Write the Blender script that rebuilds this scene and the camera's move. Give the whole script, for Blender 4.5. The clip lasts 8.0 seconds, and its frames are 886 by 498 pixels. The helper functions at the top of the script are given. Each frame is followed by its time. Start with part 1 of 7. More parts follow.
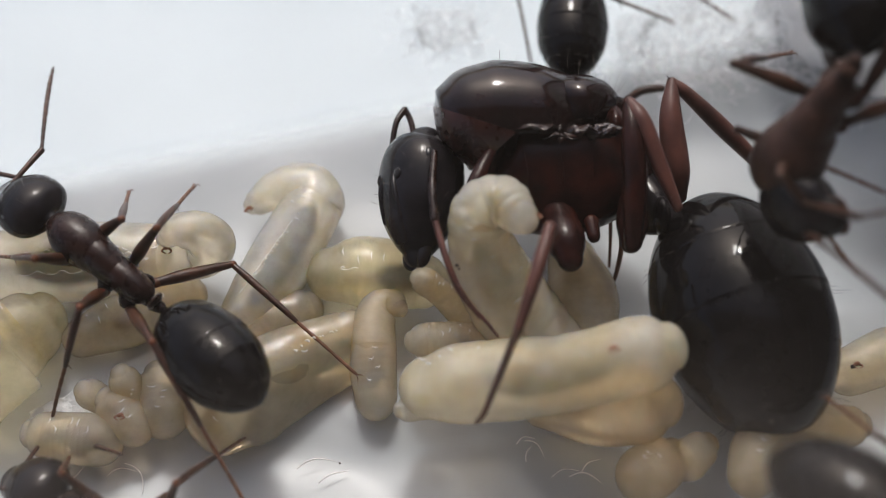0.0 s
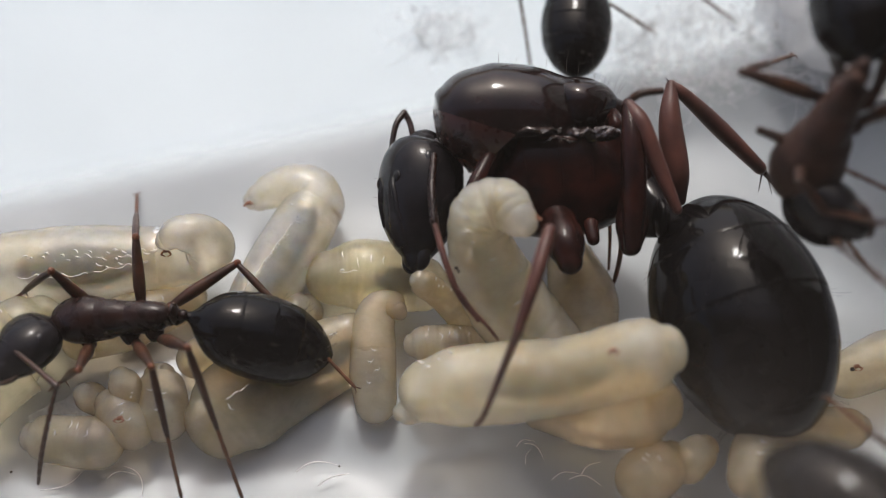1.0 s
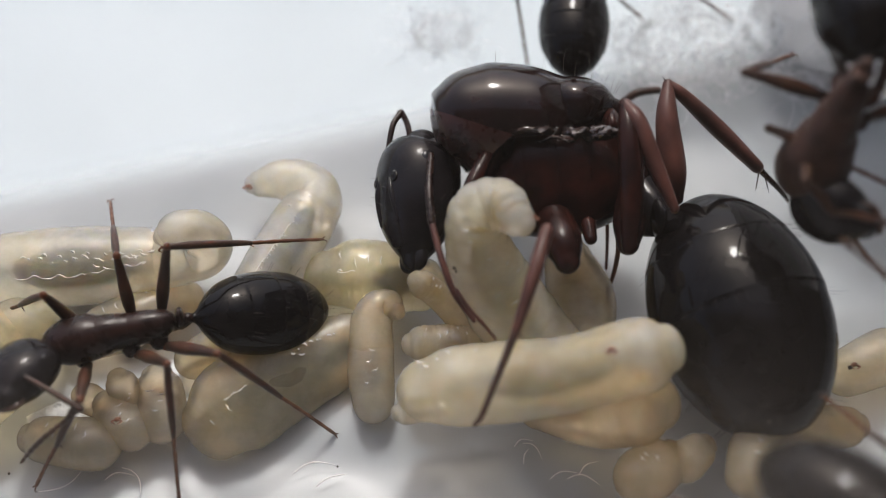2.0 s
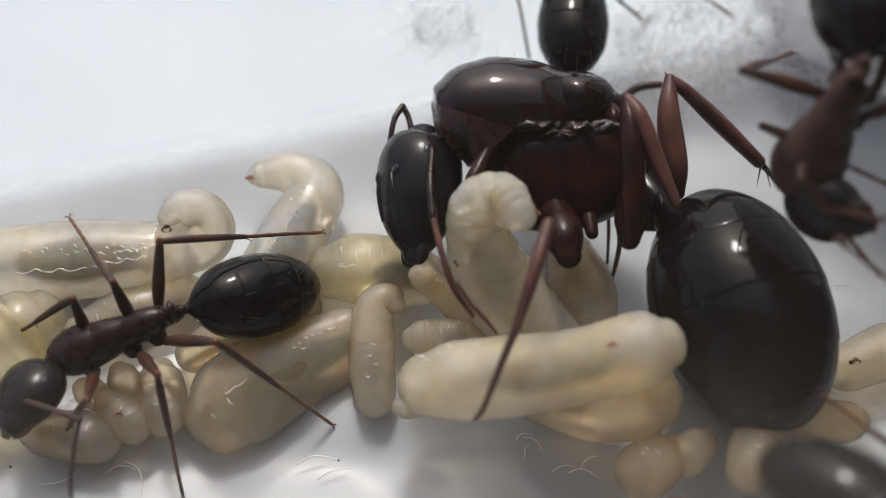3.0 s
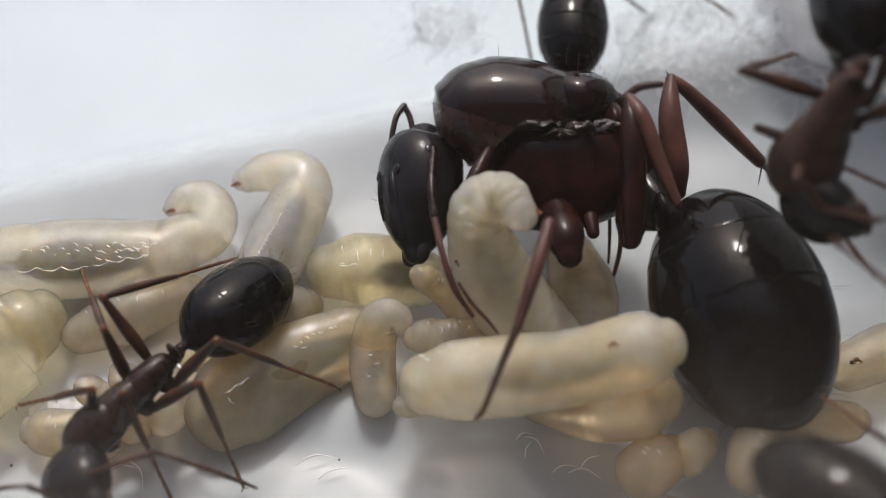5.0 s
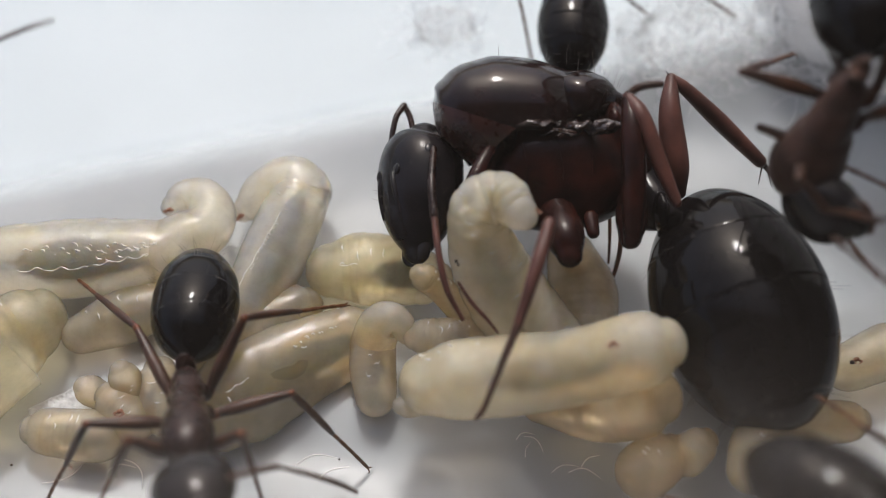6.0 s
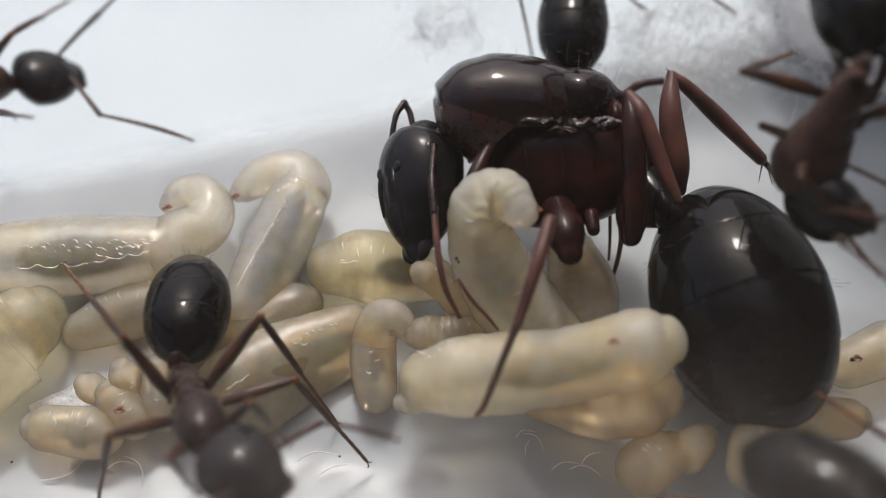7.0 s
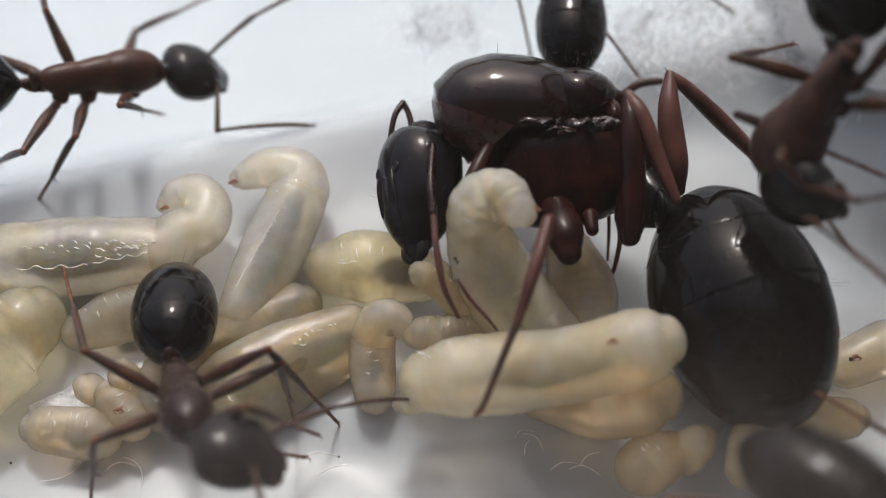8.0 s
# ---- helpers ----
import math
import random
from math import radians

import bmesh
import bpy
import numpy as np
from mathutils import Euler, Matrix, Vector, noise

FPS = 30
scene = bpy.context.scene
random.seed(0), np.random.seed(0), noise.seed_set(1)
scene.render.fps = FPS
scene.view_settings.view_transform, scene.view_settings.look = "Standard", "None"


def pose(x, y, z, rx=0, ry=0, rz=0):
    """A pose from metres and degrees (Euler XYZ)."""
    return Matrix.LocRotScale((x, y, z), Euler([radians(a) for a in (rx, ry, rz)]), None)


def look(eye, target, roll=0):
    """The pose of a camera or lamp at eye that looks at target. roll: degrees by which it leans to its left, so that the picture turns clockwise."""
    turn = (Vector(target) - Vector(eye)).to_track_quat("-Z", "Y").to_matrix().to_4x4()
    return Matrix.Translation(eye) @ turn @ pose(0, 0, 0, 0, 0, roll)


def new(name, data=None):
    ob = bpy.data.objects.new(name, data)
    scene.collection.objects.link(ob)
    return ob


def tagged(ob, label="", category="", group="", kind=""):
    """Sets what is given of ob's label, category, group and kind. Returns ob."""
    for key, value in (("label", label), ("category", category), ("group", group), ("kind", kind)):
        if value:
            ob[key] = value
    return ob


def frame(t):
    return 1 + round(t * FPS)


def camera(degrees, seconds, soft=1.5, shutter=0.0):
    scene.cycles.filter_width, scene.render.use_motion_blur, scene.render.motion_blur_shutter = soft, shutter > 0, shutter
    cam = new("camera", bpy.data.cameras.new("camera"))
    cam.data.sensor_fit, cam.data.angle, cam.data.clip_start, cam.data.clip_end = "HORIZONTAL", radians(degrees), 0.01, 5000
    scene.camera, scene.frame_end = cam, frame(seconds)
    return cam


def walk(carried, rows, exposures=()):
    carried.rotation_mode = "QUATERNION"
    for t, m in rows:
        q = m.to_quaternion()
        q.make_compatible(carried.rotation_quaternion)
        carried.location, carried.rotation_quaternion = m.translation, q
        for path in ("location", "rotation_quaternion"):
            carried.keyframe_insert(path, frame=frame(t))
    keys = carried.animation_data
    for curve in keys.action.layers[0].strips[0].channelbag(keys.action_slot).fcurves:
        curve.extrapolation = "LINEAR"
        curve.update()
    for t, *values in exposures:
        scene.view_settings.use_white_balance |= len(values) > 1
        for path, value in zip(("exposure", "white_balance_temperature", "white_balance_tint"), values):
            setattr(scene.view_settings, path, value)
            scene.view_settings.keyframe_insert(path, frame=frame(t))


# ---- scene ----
PATH = [
    (0.0, pose(0, -0.016500, 0.028579, 30.213, 0, 0.061)),
    (0.5, pose(0, -0.016500, 0.028579, 30.253, 0, 0.035)),
    (1.0, pose(0, -0.016500, 0.028579, 30.346, 0, 0.013)),
    (1.5, pose(0, -0.016500, 0.028579, 30.399, 0, -0.226)),
    (3.0, pose(0, -0.016500, 0.028579, 30.066, 0, -0.106)),
    (3.5, pose(0, -0.016500, 0.028579, 30.000, 0, 0.000)),
    (4.0, pose(0, -0.016500, 0.028579, 30.000, 0, -0.053)),
    (4.5, pose(0, -0.016500, 0.028579, 30.040, 0, -0.027)),
    (6.0, pose(0, -0.016500, 0.028579, 30.027, 0, 0.000)),
    (6.5, pose(0, -0.016500, 0.028579, 29.947, 0, 0.013)),
    (7.0, pose(0, -0.016500, 0.028579, 29.894, 0, 0.027)),
    (7.5, pose(0, -0.016500, 0.028579, 29.894, 0, -0.027)),
    (8.0, pose(0, -0.016500, 0.028579, 29.907, 0, -0.080)),
]
cam = camera(40.0, 8.0, 0.75, 0.5)
cam.data.dof.use_dof = True
cam.data.dof.focus_distance = 0.0300
cam.data.dof.aperture_fstop = 46.0
walk(cam, PATH)

# ---- light: a bright overcast sky, with the sun's broad glow beyond the far side ----
world = bpy.data.worlds.new("sky")
scene.world = world
world.use_nodes = True
sky = world.node_tree.nodes.new("ShaderNodeTexSky")
sky.sky_type, sky.sun_disc = "NISHITA", False
sky.sun_elevation, sky.sun_rotation = radians(54), radians(-6)
sky.dust_density, sky.air_density = 5.0, 0.7
backing = world.node_tree.nodes["Background"]
world.node_tree.links.new(sky.outputs[0], backing.inputs[0])
backing.inputs[1].default_value = 0.15
sun = new("sun", bpy.data.lights.new("sun", "SUN"))
sun.data.energy, sun.data.angle, sun.data.color = 1.25, radians(8.5), (1.0, 0.98, 0.95)
sun.matrix_basis = look((-0.03, 0.3, 0.42), (0, 0, 0))
scene.view_settings.exposure = 0.4

MM = 0.001


# ---- materials ----
def material(name, color, rough=0.5, **more):
    """A principled material and its node tree's shorthand."""
    m = bpy.data.materials.new(name)
    m.use_nodes = True
    b = m.node_tree.nodes["Principled BSDF"]
    b.inputs["Base Color"].default_value = (*color, 1)
    b.inputs["Roughness"].default_value = rough
    for key, value in more.items():
        b.inputs[key.replace("_", " ")].default_value = value
    return m


def node(m, kind, **inputs):
    n = m.node_tree.nodes.new(kind)
    for key, value in inputs.items():
        n.inputs[key.replace("_", " ")].default_value = value
    return n


def wire(m, a, b):
    m.node_tree.links.new(a, b)


def grain(m, scale, detail=4.0, rough=0.55):
    """Noise in the thing's own space, features of about 1/scale metres."""
    co = node(m, "ShaderNodeTexCoord")
    n = node(m, "ShaderNodeTexNoise", Scale=scale, Detail=detail, Roughness=rough)
    wire(m, co.outputs["Object"], n.inputs["Vector"])
    return n.outputs["Fac"]


def ramp(m, fac, stops):
    r = node(m, "ShaderNodeValToRGB")
    while len(r.color_ramp.elements) < len(stops):
        r.color_ramp.elements.new(0.5)
    for e, (at, c) in zip(r.color_ramp.elements, stops):
        e.position, e.color = at, (*c, 1)
    wire(m, fac, r.inputs["Fac"])
    return r.outputs["Color"]


def shader(m):
    return m.node_tree.nodes["Principled BSDF"]


def relief(m, fac, depth, strength=0.5):
    b = node(m, "ShaderNodeBump", Strength=strength, Distance=depth)
    wire(m, fac, b.inputs["Height"])
    wire(m, b.outputs[0], shader(m).inputs["Normal"])


def chitin(name, dark, light, rough, mid=0.5, gloss=0.5, net=0.3):
    """Shell of an ant: mottled, finely netted, glossy."""
    m = material(name, dark, rough, Specular_IOR_Level=gloss)
    wire(m, ramp(m, grain(m, 1500, 3), [(mid - 0.2, dark), (mid + 0.25, light)]), shader(m).inputs["Base Color"])
    co = node(m, "ShaderNodeTexCoord")
    cells = node(m, "ShaderNodeTexVoronoi", Scale=26000)
    wire(m, co.outputs["Object"], cells.inputs["Vector"])
    relief(m, cells.outputs["Distance"], 0.000010, net)
    haze = node(m, "ShaderNodeMapRange", To_Min=rough * 0.8, To_Max=rough * 1.5)
    wire(m, grain(m, 3000, 2), haze.inputs["Value"])
    wire(m, haze.outputs[0], shader(m).inputs["Roughness"])
    return m


BLACK = chitin("black_chitin", (0.008, 0.008, 0.009), (0.016, 0.013, 0.014), 0.13, net=0.16, gloss=0.18)
GASTER = chitin("gaster_chitin", (0.003, 0.003, 0.0035), (0.006, 0.005, 0.005), 0.07, gloss=0.15, net=0.05)
MAHOGANY = chitin("mahogany_chitin", (0.009, 0.0045, 0.0042), (0.032, 0.0088, 0.0060), 0.19, gloss=0.17)
BACKPLATE = chitin("back_plate_chitin", (0.006, 0.004, 0.004), (0.016, 0.007, 0.006), 0.09, net=0.08, gloss=0.30)
COLLAR = chitin("collar_chitin", (0.017, 0.007, 0.006), (0.048, 0.015, 0.011), 0.24, gloss=0.4)
BROWN = chitin("brown_chitin", (0.009, 0.005, 0.0045), (0.026, 0.011, 0.008), 0.24, gloss=0.24)
LEG = chitin("leg_chitin", (0.020, 0.009, 0.006), (0.060, 0.024, 0.012), 0.34, gloss=0.34)
JOINT = chitin("joint_chitin", (0.065, 0.022, 0.009), (0.13, 0.042, 0.016), 0.36, gloss=0.3)
for legged in (LEG, JOINT):
    shader(legged).inputs["Subsurface Weight"].default_value = 0.25
    shader(legged).inputs["Subsurface Radius"].default_value = (1.0, 0.3, 0.2)
    shader(legged).inputs["Subsurface Scale"].default_value = 0.00025
FOOT = chitin("tarsus_chitin", (0.06, 0.024, 0.012), (0.15, 0.058, 0.024), 0.38, gloss=0.3)
QUEEN_LEG = chitin("queen_leg_chitin", (0.048, 0.019, 0.015), (0.105, 0.040, 0.030), 0.36, gloss=0.3)
RUST = chitin("rust_chitin", (0.022, 0.010, 0.007), (0.066, 0.024, 0.013), 0.32, gloss=0.22)
DUSKY = chitin("dusky_chitin", (0.024, 0.013, 0.010), (0.060, 0.027, 0.018), 0.38, gloss=0.2)
HAIR = material("seta", (0.05, 0.035, 0.025), 0.35)
EYE = material("eye", (0.012, 0.012, 0.014), 0.28)


def see_through(m, clear, tint):
    """Let part of the light pass straight through."""
    air = node(m, "ShaderNodeBsdfTransparent", Color=(*tint, 1))
    blend = node(m, "ShaderNodeMixShader", Fac=clear)
    wire(m, shader(m).outputs[0], blend.inputs[1])
    wire(m, air.outputs[0], blend.inputs[2])
    wire(m, blend.outputs[0], m.node_tree.nodes["Material Output"].inputs["Surface"])


def larva_skin(name, tint, clear=0.64, veil=(1.0, 0.955, 0.87)):
    """Moist, waxy skin that glows through: cloudy fat lobes in it, a clear wet film over it."""
    m = material(name, tint, 0.45, Subsurface_Weight=1.0, Subsurface_Scale=0.002, Specular_IOR_Level=0.1)
    shader(m).inputs["Subsurface Radius"].default_value = (1.0, 0.85, 0.6)
    yellow = (tint[0] * 0.93, tint[1] * 0.89, tint[2] * 0.76)
    color = ramp(m, grain(m, 700, 3), [(0.35, yellow), (0.62, tint)])
    wire(m, color, shader(m).inputs["Base Color"])
    relief(m, grain(m, 2600, 5, 0.62), 0.00009, 0.32)
    through_light = node(m, "ShaderNodeBsdfTranslucent")
    wire(m, color, through_light.inputs["Color"])
    flesh = node(m, "ShaderNodeMixShader", Fac=0.33)
    wire(m, shader(m).outputs[0], flesh.inputs[1])
    wire(m, through_light.outputs[0], flesh.inputs[2])
    lobes = node(m, "ShaderNodeMapRange", From_Min=0.32, From_Max=0.68, To_Min=clear + 0.06, To_Max=clear - 0.01)
    wire(m, grain(m, 2200, 5, 0.65), lobes.inputs["Value"])
    air = node(m, "ShaderNodeBsdfTransparent", Color=(*veil, 1))
    body = node(m, "ShaderNodeMixShader")
    wire(m, lobes.outputs[0], body.inputs[0])
    wire(m, flesh.outputs[0], body.inputs[1])
    wire(m, air.outputs[0], body.inputs[2])
    wet = node(m, "ShaderNodeBsdfGlossy", Roughness=0.06)
    edge = node(m, "ShaderNodeFresnel", IOR=1.40)
    for link in shader(m).inputs["Normal"].links:
        wire(m, link.from_socket, wet.inputs["Normal"])
        wire(m, link.from_socket, edge.inputs["Normal"])
    weak = node(m, "ShaderNodeMath")
    weak.operation = "MULTIPLY"
    weak.inputs[1].default_value = 0.85
    wire(m, edge.outputs[0], weak.inputs[0])
    last = node(m, "ShaderNodeMixShader")
    wire(m, weak.outputs[0], last.inputs[0])
    wire(m, body.outputs[0], last.inputs[1])
    wire(m, wet.outputs[0], last.inputs[2])
    wire(m, last.outputs[0], m.node_tree.nodes["Material Output"].inputs["Surface"])
    return m


CREAM = (0.96, 0.885, 0.77)
YELLOW = (0.96, 0.85, 0.63)
WHITE = (0.97, 0.90, 0.80)
SKIN = larva_skin("larva_skin", CREAM)
SKIN_CLEAR = larva_skin("larva_skin_clear", (0.97, 0.85, 0.68), clear=0.64, veil=(1.0, 0.905, 0.77))
SKIN_WHITE = larva_skin("larva_skin_white", WHITE, clear=0.58, veil=(1.0, 0.965, 0.90))
SKIN_YELLOW = larva_skin("larva_skin_yellow", YELLOW, clear=0.68, veil=(1.0, 0.93, 0.75))
SKIN_AMBER = larva_skin("larva_skin_amber", (0.97, 0.81, 0.61), clear=0.68, veil=(1.0, 0.90, 0.74))
SKIN_TAN = larva_skin("larva_skin_tan", (0.86, 0.70, 0.52), veil=(1.0, 0.89, 0.70))
SKIN_FRONT = larva_skin("larva_skin_front", (0.96, 0.85, 0.67), clear=0.56)
MOUTH = material("larva_mouthparts", (0.17, 0.065, 0.03), 0.4)


# ---- mesh tools, all lengths in millimetres ----
def curve_points(pts, steps):
    """Catmull-Rom through rows of numbers."""
    p = [np.array(q, float) for q in pts]
    p = [2 * p[0] - p[1], *p, 2 * p[-1] - p[-2]]
    out = []
    for i in range(1, len(p) - 2):
        for k in range(steps):
            t = k / steps
            a, b, c, d = p[i - 1:i + 3]
            out.append(0.5 * (2 * b + (c - a) * t + (2 * a - 5 * b + 4 * c - d) * t * t + (3 * b - a - 3 * c + d) * t ** 3))
    return out + [p[-2]]


def tube(pts, radii, sides=20, steps=6, caps=(1.0, 1.0), up=(0, 0, 1), waves=0, depth=0.0, lumps=0.0, ridge=0.0, square=1.0, bm=None):
    """A smooth limb or body along pts. radii: one number or (sideways, upwards) at each point; waves: rings that swell by depth, or from one depth to another."""
    bm = bm or bmesh.new()
    along = bm.verts.layers.float.get("along") or bm.verts.layers.float.new("along")
    flank = bm.verts.layers.float.get("flank") or bm.verts.layers.float.new("flank")
    rr = [(r, r) if isinstance(r, (int, float)) else r for r in radii]
    path = curve_points([(*p, *r) for p, r in zip(pts, rr)], steps)
    c = [Vector(q[:3]) for q in path]
    r = [(max(q[3], 0.004), max(q[4], 0.004)) for q in path]
    n = len(c)
    tang = [(c[min(i + 1, n - 1)] - c[max(i - 1, 0)]).normalized() for i in range(n)]
    rings = [(c[i], r[i], tang[i], i / (n - 1)) for i in range(n)]
    for end, cap in ((0, caps[0]), (-1, caps[1])):
        if cap > 0:
            o, (ra, rb), t, u = rings[end]
            sign = -1 if end == 0 else 1
            more = [(o + t * sign * cap * min(ra, rb) * math.sin(a), (ra * math.cos(a), rb * math.cos(a)), t, u)
                    for a in (0.35, 0.7, 1.0, 1.25, 1.45)]
            rings = more[::-1] + rings if end == 0 else rings + more
    up = Vector(up)
    made = []
    for o, (ra, rb), t, u in rings:
        b = up - t * up.dot(t)
        if b.length < 1e-5:
            b = t.orthogonal()
        b.normalize()
        up = b
        a = b.cross(t)
        rise = depth[0] + (depth[1] - depth[0]) * u * u if isinstance(depth, tuple) else depth
        swell = 1 + rise * (abs(math.sin(math.pi * waves * u)) ** 0.6 - 0.6) if waves else 1
        ring = []
        for k in range(sides):
            w = 2 * math.pi * k / sides
            s = swell
            if lumps:
                s *= 1 + lumps * noise.noise(o * 1.7 + Vector((math.cos(w), math.sin(w), 0)) * 1.3)
            if ridge:
                for mid in (0.55, 1.15, 2.0, 2.7):
                    off = w - mid - 0.18 * noise.noise(Vector((u * 7, mid * 9, 0)))
                    s += ridge * math.exp(-(off / 0.10) ** 2) * (0.6 + 0.4 * math.sin(math.pi * waves * u * 2))
            cw, sw = math.cos(w), math.sin(w)
            if square != 1.0:
                cw, sw = math.copysign(abs(cw) ** square, cw), math.copysign(abs(sw) ** square, sw)
            v = bm.verts.new((o + a * ra * s * cw + b * rb * s * sw) * MM)
            v[along], v[flank] = u, 0.5 + 0.5 * math.sin(w)
            ring.append(v)
        made.append(ring)
    for p, q in zip(made, made[1:]):
        for k in range(sides):
            bm.faces.new((p[k], p[(k + 1) % sides], q[(k + 1) % sides], q[k]))
    if caps[0] > 0 or not ridge:
        bm.faces.new(made[0][::-1])
    if caps[1] > 0 or not ridge:
        bm.faces.new(made[-1])
    return bm


def egg(center, size, tilt=(0, 0, 0), bm=None, segments=20):
    """An ellipsoid with half-axes size, turned by tilt in degrees."""
    bm = bm or bmesh.new()
    m = Matrix.Translation(Vector(center) * MM) @ Euler([radians(a) for a in tilt]).to_matrix().to_4x4() @ Matrix.Diagonal((*[s * MM for s in size], 1))
    bmesh.ops.create_uvsphere(bm, u_segments=segments, v_segments=max(8, segments // 2 + 2), radius=1, matrix=m)
    return bm


def part(name, bm, mat, parent=None, label=""):
    me = bpy.data.meshes.new(name)
    bmesh.ops.recalc_face_normals(bm, faces=bm.faces)
    bm.to_mesh(me)
    bm.free()
    me.polygons.foreach_set("use_smooth", [True] * len(me.polygons))
    me.materials.append(mat)
    ob = new(name, me)
    ob.parent = parent
    return tagged(ob, label) if label else ob


def aim(a, b, up=(0, 0, 1)):
    """A pose at a whose x axis points to b and whose z axis keeps near up. a, b in millimetres."""
    a, b = Vector(a), Vector(b)
    x = (b - a).normalized()
    z = Vector(up) - x * x.dot(Vector(up))
    z = z.normalized() if z.length > 1e-4 else x.orthogonal().normalized()
    y = z.cross(x)
    m = Matrix((x, y, z)).transposed().to_4x4()
    m.translation = a * MM
    return m


def setae(spots, length, parent, thick=0.0045):
    """A tuft of fine hairs: rows of root and direction in the parent's space."""
    bm = bmesh.new()
    for root, way in spots:
        root, way = Vector(root), Vector(way).normalized()
        bend = Vector((random.uniform(-1, 1), random.uniform(-1, 1), random.uniform(-1, 1))) * 0.12
        h = length * random.uniform(0.6, 1.2)
        tube([root, root + way * h * 0.5, root + (way + bend) * h], [thick, thick * 0.7, thick * 0.25], 5, 2, (0, 0), bm=bm)
    return part("setae", bm, HAIR, parent, "fine pale bristles")


# ---- the setting ----
EDGE_A, EDGE_B = Vector((-12.31, 1.65, 0.00)), Vector((-1.37, 4.36, 0.00))
RUN = (EDGE_B - EDGE_A).normalized()
BACK = Vector((-RUN.y, RUN.x, 0))


def ground_height(x, y):
    """Flat floor in front, a soft step up to the bright shelf behind, and gentle waves nearest the lens."""
    d = (Vector((x, y, 0)) - EDGE_A).dot(BACK)
    s, q = min(max((0.1 - d) / 3.2, 0), 1), min(max((-0.4 - d) / 7, 0), 1)
    lift = 0.95 - 0.55 * s * s * (3 - 2 * s) - 0.40 * q * q * (3 - 2 * q)
    wave = 0.7 * noise.noise(Vector((x * 0.2, y * 0.35, 3.1))) + 0.2 * noise.noise(Vector((x * 0.5, y * 0.7, 7.7)))
    return lift + wave * min(max((-d - 3) / 4, 0), 1)


def sheet(name, near, far, m, label):
    """A slab between two distances from the step, laid along it."""
    bm = bmesh.new()
    us = [-90, -60, -40, -28, *np.arange(-16, 30.1, 0.5), 40, 60, 90]
    vs = [v for v in (-80, -50, -32, -24, *np.arange(-18, 12.01, 0.25).round(2).tolist(), 20, 40, 90) if near < v < far]
    grid = []
    for v in (near, *vs, far):
        row = []
        for u in us:
            p = EDGE_A + RUN * u + BACK * v
            row.append(bm.verts.new((p.x * MM, p.y * MM, ground_height(p.x, p.y) * MM)))
        grid.append(row)
    for p, q in zip(grid, grid[1:]):
        for k in range(len(us) - 1):
            bm.faces.new((p[k], p[k + 1], q[k + 1], q[k]))
    loop = grid[0] + [r[-1] for r in grid[1:]] + grid[-1][-2::-1] + [r[0] for r in grid[-2:0:-1]]
    top = [bm.verts.new(v.co) for v in loop]
    low = [bm.verts.new(v.co - Vector((0, 0, 1.5 * MM))) for v in loop]
    for k in range(len(loop)):
        n = (k + 1) % len(loop)
        bm.faces.new((top[k], low[k], low[n], top[n]))
    bm.faces.new(low[::-1])
    ob = part(name, bm, m)
    ob.data.polygons.foreach_set("use_smooth", [abs(f.normal.z) > 0.3 for f in ob.data.polygons])
    return tagged(ob, label, name, kind="structure")


# milky grey plastic that turns frosted white along the step
PLASTIC = material("milky_plastic", (0.5, 0.52, 0.54), 0.33, Specular_IOR_Level=0.3)
PLASTIC_AT = node(PLASTIC, "ShaderNodeTexCoord")
PLASTIC_DOT = node(PLASTIC, "ShaderNodeVectorMath")
PLASTIC_DOT.operation = "DOT_PRODUCT"
PLASTIC_DOT.inputs[1].default_value = BACK
wire(PLASTIC, PLASTIC_AT.outputs["Object"], PLASTIC_DOT.inputs[0])
STEP_AT = EDGE_A.dot(BACK) * MM
PLASTIC_FROST = node(PLASTIC, "ShaderNodeMapRange", From_Min=STEP_AT - 0.00115, From_Max=STEP_AT + 0.0003, To_Min=0.0, To_Max=1.0)
PLASTIC_FROST.interpolation_type = "SMOOTHSTEP"
wire(PLASTIC, PLASTIC_DOT.outputs["Value"], PLASTIC_FROST.inputs["Value"])
PLASTIC_MIX = node(PLASTIC, "ShaderNodeMix")
PLASTIC_MIX.data_type = "RGBA"
wire(PLASTIC, PLASTIC_FROST.outputs[0], PLASTIC_MIX.inputs[0])
wire(PLASTIC, ramp(PLASTIC, grain(PLASTIC, 220, 4), [(0.35, (0.355, 0.385, 0.40)), (0.65, (0.445, 0.475, 0.49))]), PLASTIC_MIX.inputs[6])
wire(PLASTIC, ramp(PLASTIC, grain(PLASTIC, 160, 3), [(0.3, (0.53, 0.58, 0.60)), (0.7, (0.565, 0.61, 0.63))]), PLASTIC_MIX.inputs[7])
wire(PLASTIC, PLASTIC_MIX.outputs[2], shader(PLASTIC).inputs["Base Color"])
relief(PLASTIC, grain(PLASTIC, 900, 5), 0.00006, 0.3)
PLASTIC_HAZE = node(PLASTIC, "ShaderNodeMapRange", To_Min=0.33, To_Max=0.6)
wire(PLASTIC, PLASTIC_FROST.outputs[0], PLASTIC_HAZE.inputs["Value"])
wire(PLASTIC, PLASTIC_HAZE.outputs[0], shader(PLASTIC).inputs["Roughness"])
